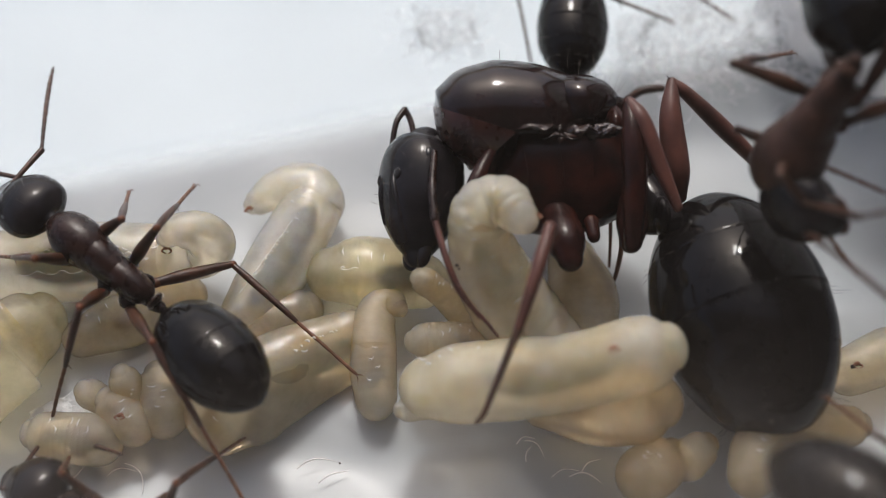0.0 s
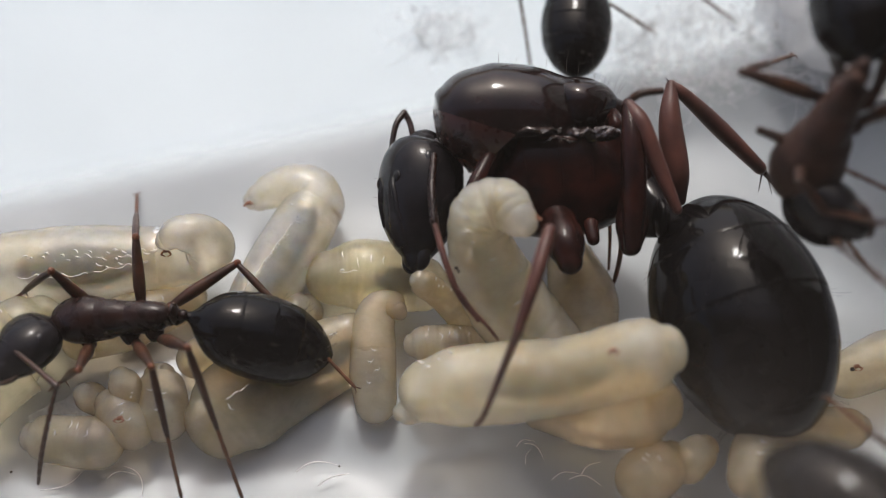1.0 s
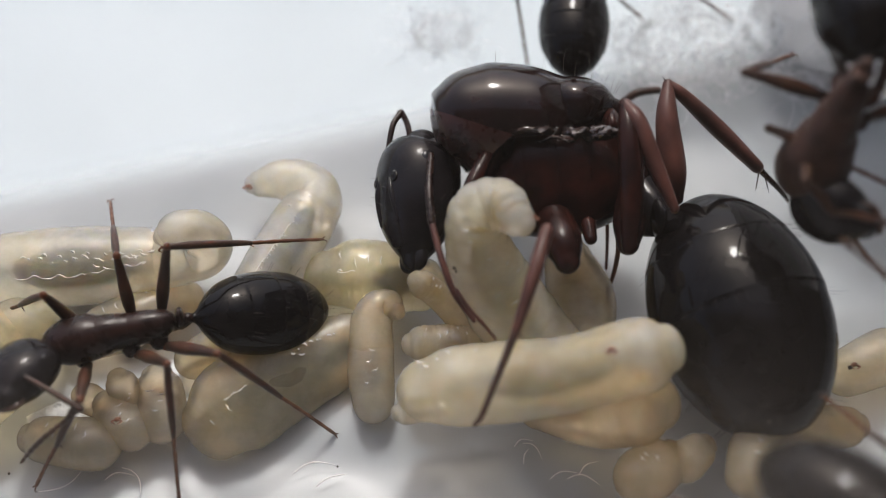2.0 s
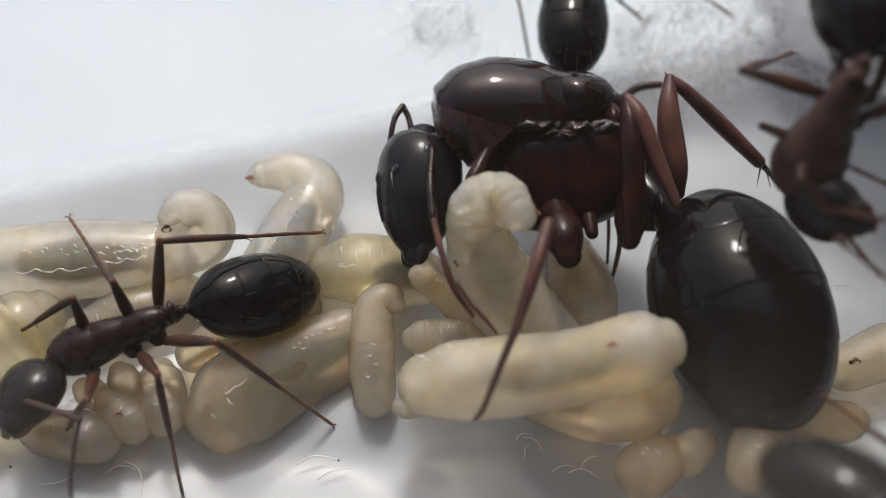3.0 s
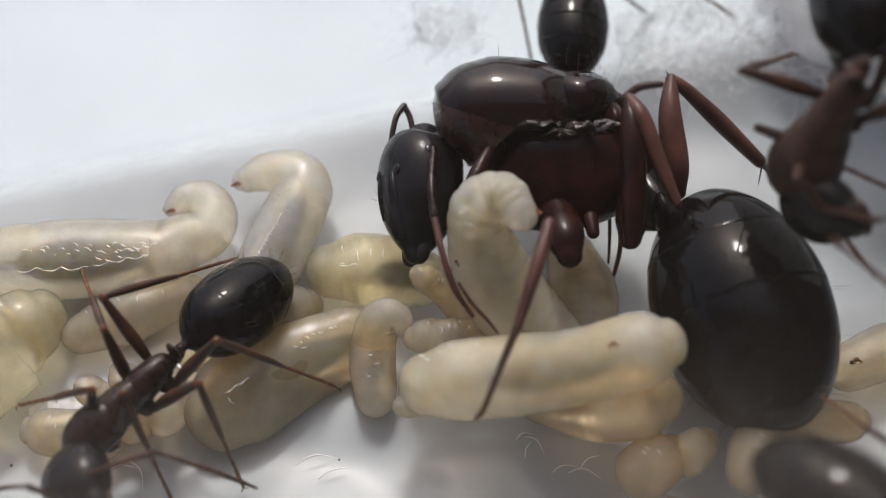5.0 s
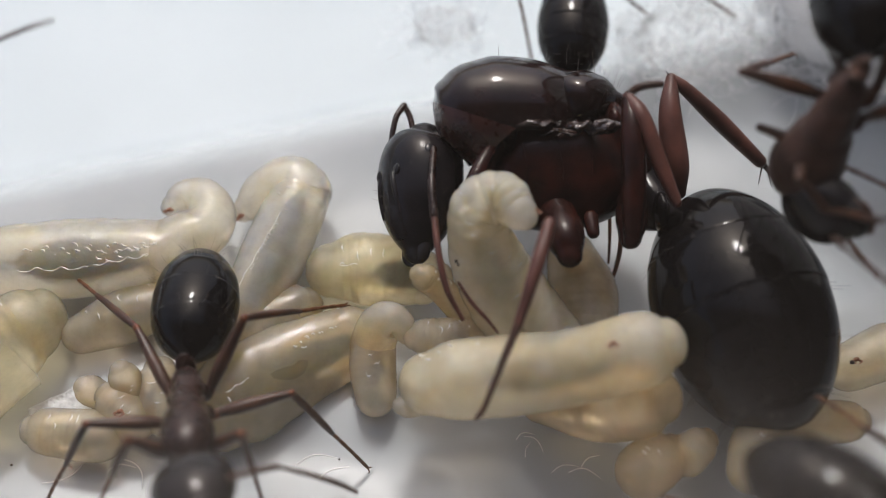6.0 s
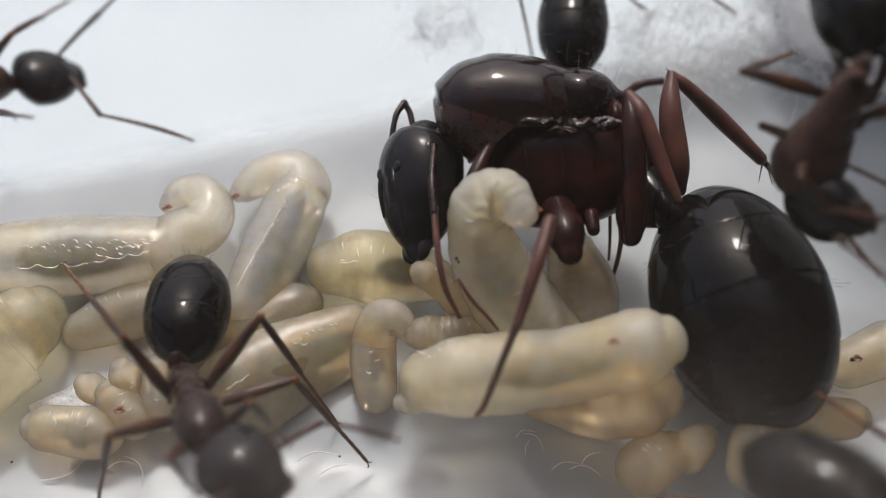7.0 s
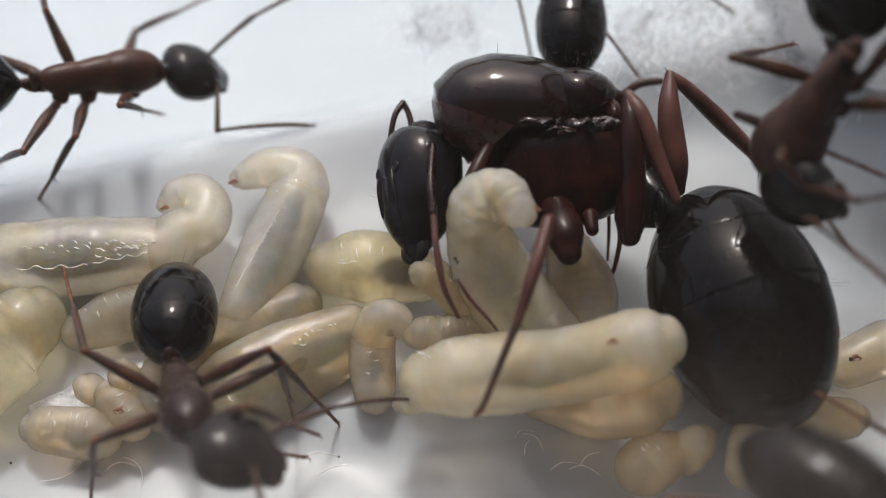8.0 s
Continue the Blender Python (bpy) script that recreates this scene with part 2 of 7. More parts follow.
# past the step the sheet turns clear over a white board far below, to lose the ants' shadows
CLEAR = node(PLASTIC, "ShaderNodeBsdfTransparent", Color=(0.985, 0.995, 1.0, 1))
FADE = node(PLASTIC, "ShaderNodeMixShader")
wire(PLASTIC, PLASTIC_FROST.outputs[0], FADE.inputs[0])
wire(PLASTIC, shader(PLASTIC).outputs[0], FADE.inputs[1])
wire(PLASTIC, CLEAR.outputs[0], FADE.inputs[2])
wire(PLASTIC, FADE.outputs[0], PLASTIC.node_tree.nodes["Material Output"].inputs["Surface"])
sheet("floor", -80, -1.25, PLASTIC, "milky grey plastic floor of the ant nest")
# Clear part added so that no shadow lies on the bright background.
shelf = sheet("shelf", -1.25, 90, PLASTIC, "clear glassy shelf over a bright white board")
shelf.visible_shadow = False


def plain_wall(name, corner, size, label, m=None):
    """A plain slab, for the board and the unseen enclosure added round the nest; corner and size in millimetres."""
    bm = bmesh.new()
    bmesh.ops.create_cube(bm, size=1, matrix=Matrix.Translation([(c + s / 2) * MM for c, s in zip(corner, size)]) @ Matrix.Diagonal((*[s * MM for s in size], 1)))
    bmesh.ops.bevel(bm, geom=bm.edges[:], offset=0.6 * MM, segments=2, affect="EDGES")
    ob = part(name, bm, m or WALL)
    ob.data.polygons.foreach_set("use_smooth", [False] * len(ob.data.polygons))
    return tagged(ob, label, name.split("_")[0], kind="structure")


WALL = material("grey_wall", (0.25, 0.25, 0.26), 0.6)
wire(WALL, ramp(WALL, grain(WALL, 60, 4), [(0.3, (0.42, 0.41, 0.40)), (0.7, (0.50, 0.49, 0.48))]), shader(WALL).inputs["Base Color"])
# Dark material of the unseen slabs added to block sky light.
BLOCKER = material("dark_lid", (0.06, 0.06, 0.065), 0.7)
wire(BLOCKER, ramp(BLOCKER, grain(BLOCKER, 60, 4), [(0.3, (0.08, 0.08, 0.082)), (0.7, (0.11, 0.11, 0.113))]), shader(BLOCKER).inputs["Base Color"])
plain_wall("wall_front", (-70, -62, -12.8), (140, 3, 62), "plain grey wall behind the lens")
# Unseen slab added on the right to keep sky light off the floor there.
plain_wall("wall_end", (27, -58.8, -12.8), (3, 100, 62), "plain dark end wall of the nest", BLOCKER)

# Unseen slab added overhead to block front sky light and darken reflections.
plain_wall("ceiling", (-70, -58.5, 46), (140, 47, 3), "plain dark lid over the front of the nest", BLOCKER)

BOARD = material("white_board", (0.62, 0.66, 0.68), 0.7, Specular_IOR_Level=0.2)
wire(BOARD, ramp(BOARD, grain(BOARD, 120, 4), [(0.3, (0.52, 0.565, 0.58)), (0.7, (0.555, 0.60, 0.615))]), shader(BOARD).inputs["Base Color"])
# Bright background, set deep so that the ants' shadows land away from them.
plain_wall("base_board", (-200, -160, -16), (400, 500, 3), "matt white board under the clear shelf", BOARD)


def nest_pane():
    """The thin clear pane through which one looks in: a faint film all over, put in as veiling haze, thicker towards
    its lower edge.
    """
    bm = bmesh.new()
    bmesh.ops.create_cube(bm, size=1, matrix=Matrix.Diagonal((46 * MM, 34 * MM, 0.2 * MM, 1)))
    m = material("haze_pane", (0.64, 0.57, 0.50), 0.9, Specular_IOR_Level=0.0)
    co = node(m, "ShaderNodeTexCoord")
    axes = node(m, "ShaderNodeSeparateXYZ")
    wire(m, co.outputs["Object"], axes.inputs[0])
    # Pale film lifts the blacks as haze would, most near the lower edge.
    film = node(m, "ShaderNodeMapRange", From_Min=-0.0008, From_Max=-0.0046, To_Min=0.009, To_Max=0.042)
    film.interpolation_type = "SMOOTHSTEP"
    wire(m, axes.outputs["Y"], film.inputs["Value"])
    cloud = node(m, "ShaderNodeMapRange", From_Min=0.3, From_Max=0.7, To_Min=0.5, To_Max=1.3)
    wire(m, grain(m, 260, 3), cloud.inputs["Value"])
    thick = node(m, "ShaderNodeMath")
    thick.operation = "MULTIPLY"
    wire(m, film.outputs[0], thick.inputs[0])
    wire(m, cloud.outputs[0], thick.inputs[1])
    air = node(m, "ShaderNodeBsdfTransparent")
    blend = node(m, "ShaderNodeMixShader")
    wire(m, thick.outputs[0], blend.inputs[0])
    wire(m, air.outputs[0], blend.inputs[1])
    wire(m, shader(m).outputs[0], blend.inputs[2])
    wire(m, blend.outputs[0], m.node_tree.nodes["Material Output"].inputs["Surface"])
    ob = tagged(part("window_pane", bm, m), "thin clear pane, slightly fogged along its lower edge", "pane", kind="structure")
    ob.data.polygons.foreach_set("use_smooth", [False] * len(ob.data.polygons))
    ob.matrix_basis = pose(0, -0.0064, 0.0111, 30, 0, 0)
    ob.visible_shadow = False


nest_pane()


# ---- larvae ----
GUT = material("gut", (0.035, 0.03, 0.03), 0.7)
wire(GUT, ramp(GUT, grain(GUT, 2500, 4), [(0.35, (0.012, 0.010, 0.010)), (0.65, (0.07, 0.05, 0.04))]), shader(GUT).inputs["Base Color"])
GUT_BROWN = material("brown_gut", (0.12, 0.045, 0.03), 0.7)
# Pale glossy strands that stand in for wet highlights on the grubs.
GLINT = material("wet_wrinkle", (0.93, 0.89, 0.82), 0.09, Specular_IOR_Level=1.0)
see_through(GLINT, 0.5, (1.0, 0.98, 0.94))
see_through(GUT, 0.84, (0.96, 0.95, 0.95))
see_through(GUT_BROWN, 0.56, (0.95, 0.85, 0.78))


# Halfway between sun and lens, where the painted highlights are put.
GLINTWARD = Vector((-0.03, 0.12, 0.99)).normalized()


def ring_glints(ob, line, radii, flat, count, a, b):
    """Short pale strands that stand in for wet highlights across the grub's rings, on its upper side, between the
    shares a and b of its length.
    """
    rng = random.Random(int(1000 * sum(radii)) + count)
    spots = curve_points([(*p, r) for p, r in zip(line, radii)], 24)
    bm = bmesh.new()
    for k in range(count):
        i = min(len(spots) - 2, int((a + (b - a) * (k + rng.uniform(0.25, 0.75)) / count) * (len(spots) - 1)))
        way = Vector((spots[i + 1] - spots[i])[:3]).normalized()
        lift = (GLINTWARD - way * GLINTWARD.dot(way)).normalized()
        side, r, mid = way.cross(lift), float(spots[i][3]), Vector(spots[i][:3])
        turn, span = rng.uniform(-0.30, 0.30), rng.uniform(0.09, 0.20)
        pts = [mid + (lift * math.cos(turn + span * u) * flat + side * math.sin(turn + span * u)) * r * 1.005 + way * 0.06 * u * u * rng.uniform(-0.6, 1.4) for u in (-1, -0.5, 0, 0.5, 1)]
        tube(pts, [0.005, 0.014, rng.uniform(0.016, 0.032), 0.014, 0.005], 6, 3, (0, 0), bm=bm)
    part("skin_glints", bm, GLINT, ob, "short wet creases across the rings")


def larva(label, pts, radii, skin=SKIN, segments=13, mouth=None, up=(0, -0.6, 0.8), fore=None, swell=0.012, gut=None, gut_skin=None, flat=1.0, creases=None):
    """A grub that lies along pts (mm). fore: (pts, radii) of the bent front, a part of its own that can turn."""
    base = Vector(pts[0])
    line = [Vector(p) - base for p in pts]
    bm = tube(line, [(r, r * flat) for r in radii], 52, 18, (1, 0), up, segments, swell, 0.03, 0.008)
    ob = tagged(part("larva", bm, skin), label, "ant larva", "brood pile")
    ob.location = base * MM
    if gut:
        spots = curve_points([(*p, r) for p, r in zip(line, radii)], 12)
        a, b, size = gut
        inner = [spots[int(round((len(spots) - 1) * (a + (b - a) * k / 5)))] for k in range(6)]
        lift = Vector(up).normalized()
        shells = bmesh.new()
        for f in (1.0, 0.88, 0.75, 0.62, 0.5, 0.36):
            tube([Vector(q[:3]) + lift * float(q[3]) * flat * 0.3 for q in inner], [float(q[3]) * size * flat * f * g for q, g in zip(inner, (0.6, 0.9, 1, 1, 0.85, 0.55))], 28, 8, (1, 1), lumps=0.14, bm=shells)
        part("gut", shells, gut_skin or GUT, ob, "dark gut showing through the skin")
    if creases:
        ring_glints(ob, line, radii, flat, *creases)
    front = ob
    if fore:
        pivot = Vector(fore[0][0])
        tuck = (Vector(pts[-1]) - Vector(pts[-2])).normalized() * fore[1][0]
        line = [-tuck * 0.5, -tuck * 0.25] + [Vector(p) - pivot for p in fore[0]]
        bm = tube(line, [fore[1][0] * 0.90, fore[1][0] * 0.97, fore[1][0] * 1.0, *fore[1][1:]], 44, 16, (0, 0), up, segments // 2, swell, 0.03, 0.008)
        front = part("front_body", bm, fore[2] if len(fore) > 2 else skin, ob, "bent front end with a small head")
        front.location = (pivot - base) * MM
        base = pivot
    line, thick = (fore[0], fore[1]) if fore else (pts, radii)
    end, way = Vector(line[-1]), (Vector(line[-1]) - Vector(line[-2])).normalized()
    r = thick[-1]
    at = end + way * r * 0.5 - base
    dome = tube([end - base - way * r * 0.1, end - base + way * r * 0.22, end - base + way * r * 0.5, end - base + way * r * 0.72], [(r * f, r * f * flat) for f in (0.985, 0.96, 0.85, 0.64)], 44, 5, (0, 0.7), up, ridge=1e-6)
    head = part("head", dome, skin, front, "small pale rounded head")
    face = Vector(mouth) - base if mouth else at + way * r * 0.12 + Vector((0, -0.5, 0.8)) * r * 0.62
    if mouth is False:
        return ob, front
    bm = egg(face, (0.09, 0.06, 0.05), (0, 0, 20), segments=10)
    for k in (-1, 1):
        tube([face + Vector((0.05 * k, -0.02, 0)), face + Vector((0.12 * k, -0.08, 0.05)), face + Vector((0.03 * k, -0.15, 0.06))], [0.03, 0.025, 0.01], 6, 3, bm=bm)
    part("mouthparts", bm, MOUTH, head, "tiny brown mouthparts")
    return ob, front



long_larva, long_front = larva("long cream larva lying on the floor, its front bent up", [(-12.29, -1.18, 1.20), (-10.57, -1.05, 1.20), (-8.98, -0.93, 1.20), (-7.21, -0.85, 1.30)],
    [0.87, 1.01, 1.01, 0.87], SKIN, 12, (-6.92, 0.10, 1.85), gut=(0.34, 0.86, 0.62),
    fore=([(-7.21, -0.85, 1.30), (-6.63, -0.62, 1.40), (-6.09, -0.45, 1.45), (-5.85, 0.00, 1.55), (-6.08, 0.46, 1.65), (-6.56, 0.57, 1.70), (-6.86, 0.36, 1.70)], [0.87, 0.73, 0.67, 0.60, 0.53, 0.43, 0.29], SKIN))


def fold_glints(ob, loops, waves, seed):
    """Highlights of fine wet folds on a grub's flank, made as pale strands: rows of small loops, and scalloped lines
    (from, to, count, size), in nest millimetres.
    """
    rng = random.Random(seed)
    bm = bmesh.new()
    here = ob.location / MM
    for a, b, count, size in loops:
        a, b = Vector(a) - here, Vector(b) - here
        side = Vector((0, 0.87, 0.5))
        for k in range(count):
            p = a.lerp(b, (k + rng.uniform(0.2, 0.8)) / count) + side * rng.uniform(-0.5, 0.5) * size
            start, span, q = rng.choice((0.4, 3.5)) + rng.uniform(-0.4, 0.4), rng.uniform(1.2, 2.4), size * rng.uniform(0.5, 1.2)
            pts = [p + Vector((math.cos(start + span * u), 0, 0)) * q + side * math.sin(start + span * u) * q * 0.8 for u in (0, 0.25, 0.5, 0.75, 1)]
            tube(pts, [0.006, 0.02, rng.uniform(0.02, 0.04), 0.02, 0.006], 6, 3, (0, 0), bm=bm)
    for a, b, count, size in waves:
        a, b = Vector(a) - here, Vector(b) - here
        pts = []
        for k in range(count * 6 + 1):
            u = k / (count * 6)
            pts.append(a.lerp(b, u) + Vector((0, 0.87, 0.5)) * size * (0.5 - abs(math.sin(math.pi * count * u + 0.4)) + 0.3 * rng.uniform(-1, 1) * 0.4))
        tube(pts, [0.004 + 0.016 * abs(math.sin(0.9 * k)) for k in range(len(pts))], 6, 2, (0, 0), bm=bm)
    part("fold_glints", bm, GLINT, ob, "fine wet wrinkles along the flank")


# Strands laid where highlights on the folds are wanted.
fold_glints(long_larva, [((-10.52, -1.35, 2.16), (-7.08, -1.05, 2.19), 26, 0.12), ((-8.66, -1.49, 2.16), (-7.41, -1.30, 2.17), 7, 0.10)], [((-10.61, -1.80, 2.08), (-8.85, -1.72, 2.10), 3, 0.10), ((-8.70, -1.69, 2.16), (-7.37, -1.39, 2.16), 3, 0.08)], 5)
hook_larva, hook_front = larva("cream larva with a hooked front end", [(-5.08, -2.35, 0.80), (-4.40, -1.10, 1.00), (-3.74, 0.16, 1.30), (-3.42, 0.82, 1.40)], [0.69, 0.86, 0.83, 0.74],
    SKIN_WHITE, 10, (-5.12, 1.04, 1.90), fore=([(-3.42, 0.82, 1.40), (-3.48, 1.18, 1.50), (-3.82, 1.38, 1.60), (-4.36, 1.46, 1.60), (-4.84, 1.34, 1.60)], [0.74, 0.70, 0.62, 0.53, 0.38], SKIN_WHITE), gut=(0.15, 0.85, 0.5), creases=(4, 0.6, 1.0))
fold_glints(hook_larva, [((-4.47, -1.23, 1.92), (-3.80, -0.01, 2.12), 12, 0.06), ((-4.75, -1.72, 1.86), (-4.47, -1.23, 1.92), 5, 0.04)], [((-5.13, -2.16, 1.72), (-3.93, -0.26, 2.12), 4, 0.04)], 8)
plump_larva, _ = larva("plump yellowish larva behind the queen's head", [(-2.84, -1.20, 1.00), (-2.18, -1.14, 1.00), (-1.38, -1.24, 1.00), (-0.57, -1.40, 1.00)], [0.73, 0.94, 0.91, 0.73], SKIN_YELLOW, 9, gut=(0.6, 1.0, 0.5), mouth=False, creases=(5, 0.1, 0.9))
broad_larva, _ = larva("large yellow larva lying across the floor", [(-5.67, -5.26, 0.60), (-5.08, -4.70, 0.70), (-3.88, -3.85, 0.70), (-2.35, -3.07, 0.70)], [0.86, 1.20, 1.13, 0.89], SKIN_AMBER, 11, gut=(0.42, 1.0, 0.72), mouth=False, flat=0.62, creases=(5, 0.05, 0.5))
larva("yellow larva lying half hidden in the pile", [(-6.24, -3.34, 0.60), (-5.25, -2.86, 0.60), (-3.85, -2.15, 0.60)], [0.51, 0.66, 0.67], SKIN_AMBER, 8, False)
larva("big smooth yellow larva", [(-11.61, -4.65, 1.20), (-11.13, -3.51, 1.20), (-10.53, -2.96, 1.20)], [1.10, 1.43, 0.99], SKIN_YELLOW, 7, mouth=False, creases=(4, 0.3, 1.0))
larva("small larva under the worker", [(-9.18, -2.88, 0.70), (-8.17, -2.39, 0.70), (-6.79, -1.74, 0.70)], [0.52, 0.72, 0.59], SKIN_CLEAR, 11, gut=(0.45, 0.75, 0.35), gut_skin=GUT_BROWN, mouth=False, creases=(7, 0.1, 0.95))
larva("short larva with a brown gut spot", [(-8.40, -5.65, 0.70), (-8.99, -5.59, 0.70), (-9.62, -5.52, 0.70)], [0.66, 0.63, 0.58], SKIN_CLEAR, 8, gut=(0.1, 0.5, 0.62), gut_skin=GUT_BROWN, mouth=False, creases=(5, 0.0, 1.0))
larva("rounded larva with dark mouthparts", [(-7.56, -5.30, 0.80), (-7.96, -4.91, 0.90)], [0.55, 0.55], SKIN_CLEAR, 6, (-7.73, -5.30, 1.45), creases=(3, 0.0, 1.0))
larva("tiny pale larva in the heap", [(-8.50, -4.54, 0.60), (-8.68, -4.52, 0.90)], [0.36, 0.39], SKIN_CLEAR, 4, mouth=False, creases=(2, 0.0, 1.0))
larva("small plump larva in the heap", [(-6.86, -4.96, 0.70), (-6.98, -4.32, 0.80)], [0.64, 0.62], SKIN_CLEAR, 7, mouth=False, creases=(4, 0.0, 1.0))
larva("little round larva on top of the heap", [(-7.65, -4.56, 1.00), (-7.77, -4.36, 1.30)], [0.36, 0.40], SKIN_CLEAR, 4, mouth=False, creases=(2, 0.2, 1.0))
upright_larva, upright_front = larva("slim upright larva with a brown gut", [(-1.68, -4.54, 0.60), (-1.75, -3.86, 0.80), (-1.76, -3.26, 1.00)], [0.53, 0.59, 0.58], SKIN_CLEAR, 7, False, gut=(0.35, 0.75, 0.5), gut_skin=GUT_BROWN,
    fore=([(-1.76, -3.26, 1.00), (-1.76, -2.68, 1.20), (-1.59, -2.30, 1.40), (-1.31, -2.23, 1.50), (-1.15, -2.42, 1.50)], [0.58, 0.54, 0.47, 0.36, 0.25], SKIN_CLEAR), creases=(4, 0.2, 1.0))
larva("tiny larva with a round pale head", [(0.75, -3.04, 1.60), (0.29, -2.77, 2.20), (-0.19, -2.59, 2.80), (-0.43, -2.51, 3.00)], [0.39, 0.37, 0.33, 0.35], SKIN_TAN, 9, swell=0.04, mouth=False, creases=(4, 0.5, 1.0))
larva("small ribbed cream larva", [(0.70, -3.38, 1.80), (0.22, -3.49, 1.90), (-0.44, -3.55, 1.90)], [0.36, 0.43, 0.45], SKIN_CLEAR, 8, swell=0.05, gut=(0.2, 0.6, 0.5), gut_skin=GUT_BROWN, mouth=False, creases=(5, 0.1, 1.0))
larva("white larva held up under the queen", [(2.79, -3.68, 1.40), (1.95, -3.05, 2.00), (1.19, -2.31, 3.00), (0.82, -1.80, 4.00), (0.87, -1.47, 4.60), (1.38, -1.40, 4.80), (1.72, -1.83, 4.90)], [0.86, 1.02, 0.95, 0.73, 0.66, 0.61, 0.44],
    larva_skin("larva_skin_held", (0.96, 0.85, 0.69), clear=0.50), 15, (2.11, -1.86, 5.00), swell=(0.03, 0.10), gut=(0.10, 0.45, 0.5), creases=(10, 0.25, 0.9))
larva("shaded larva behind the legs", [(3.38, -0.70, 0.80), (3.59, -1.71, 0.80), (3.62, -2.77, 0.80)], [0.68, 0.91, 0.80], SKIN_TAN, 8, mouth=False)
front_larva, _ = larva("thick white larva lying across the front", [(-0.29, -4.91, 2.20), (0.34, -4.91, 2.40), (1.52, -4.93, 2.70), (2.79, -4.94, 3.10), (3.83, -4.89, 3.60), (4.45, -4.79, 3.80)], [0.77, 0.94, 0.96, 0.88, 0.87, 0.89], SKIN_FRONT, 12, (3.70, -5.01, 4.60), gut=(0.35, 0.75, 0.4))
larva("tiny pale larva peeping from under the pile", [(-0.32, -5.23, 1.80), (-0.83, -5.33, 1.90)], [0.29, 0.31], SKIN, 4, mouth=False)
larva("yellow larva under the pile", [(2.39, -5.03, 1.40), (3.56, -5.27, 1.80), (4.48, -5.38, 2.30)], [0.54, 0.88, 0.95], SKIN_TAN, 9, mouth=False, creases=(4, 0.2, 0.8))
larva("small round cream larva", [(4.66, -6.83, 1.60), (5.01, -6.60, 1.60)], [0.70, 0.67], SKIN_TAN, 6, mouth=False, creases=(3, 0.0, 1.0))
larva("small pale larva at the queen's gaster", [(5.68, -6.46, 1.60), (5.96, -6.25, 1.60)], [0.52, 0.46], SKIN_TAN, 5, mouth=False)
larva("curved yellow larva in front", [(7.04, -6.95, 2.00), (7.33, -6.27, 2.00), (8.11, -5.85, 2.00), (9.50, -5.70, 1.80)], [0.58, 0.64, 0.58, 0.49], SKIN_TAN, 10, mouth=False, creases=(5, 0.1, 0.8))
larva("pale larva near the queen's gaster", [(10.10, -3.86, 0.80), (11.17, -3.40, 0.80)], [0.61, 0.72], SKIN_CLEAR, 8, (10.09, -3.96, 1.50))

fold_glints(broad_larva, [((-3.63, -3.70, 1.75), (-3.36, -3.62, 1.75), 3, 0.10), ((-3.37, -3.54, 1.75), (-2.55, -3.16, 1.75), 6, 0.08)], [((-5.15, -5.04, 1.98), (-4.62, -4.67, 1.98), 2, 0.05)], 11)
fold_glints(plump_larva, [((-2.62, -1.52, 1.80), (-1.48, -1.48, 1.80), 5, 0.07)], [((-2.62, -1.52, 1.86), (-1.76, -1.48, 1.86), 2, 0.05)], 13)
fold_glints(upright_larva, [((-1.89, -2.56, 1.50), (-1.70, -3.27, 1.50), 7, 0.09)], [], 15)
fold_glints(front_larva, [((-0.57, -4.56, 3.10), (1.24, -4.48, 3.40), 9, 0.12)], [], 17)


# ---- cotton wool ----
COTTON = material("cotton", (0.84, 0.85, 0.86), 0.8)
COTTON_AIR = node(COTTON, "ShaderNodeBsdfTransparent")
COTTON_MIX = node(COTTON, "ShaderNodeMixShader", Fac=0.93)
wire(COTTON, shader(COTTON).outputs[0], COTTON_MIX.inputs[1])
wire(COTTON, COTTON_AIR.outputs[0], COTTON_MIX.inputs[2])
wire(COTTON, COTTON_MIX.outputs[0], COTTON.node_tree.nodes["Material Output"].inputs["Surface"])
FIBRE = material("cotton_fibre", (0.82, 0.83, 0.84), 0.5)
for woolly in (COTTON, FIBRE):
    glow = node(woolly, "ShaderNodeBsdfTranslucent", Color=(0.86, 0.87, 0.88, 1))
    both = node(woolly, "ShaderNodeMixShader", Fac=0.6)
    wire(woolly, shader(woolly).outputs[0], both.inputs[1])
    wire(woolly, glow.outputs[0], both.inputs[2])
    wire(woolly, both.outputs[0], COTTON_MIX.inputs[1] if woolly is COTTON else woolly.node_tree.nodes["Material Output"].inputs["Surface"])


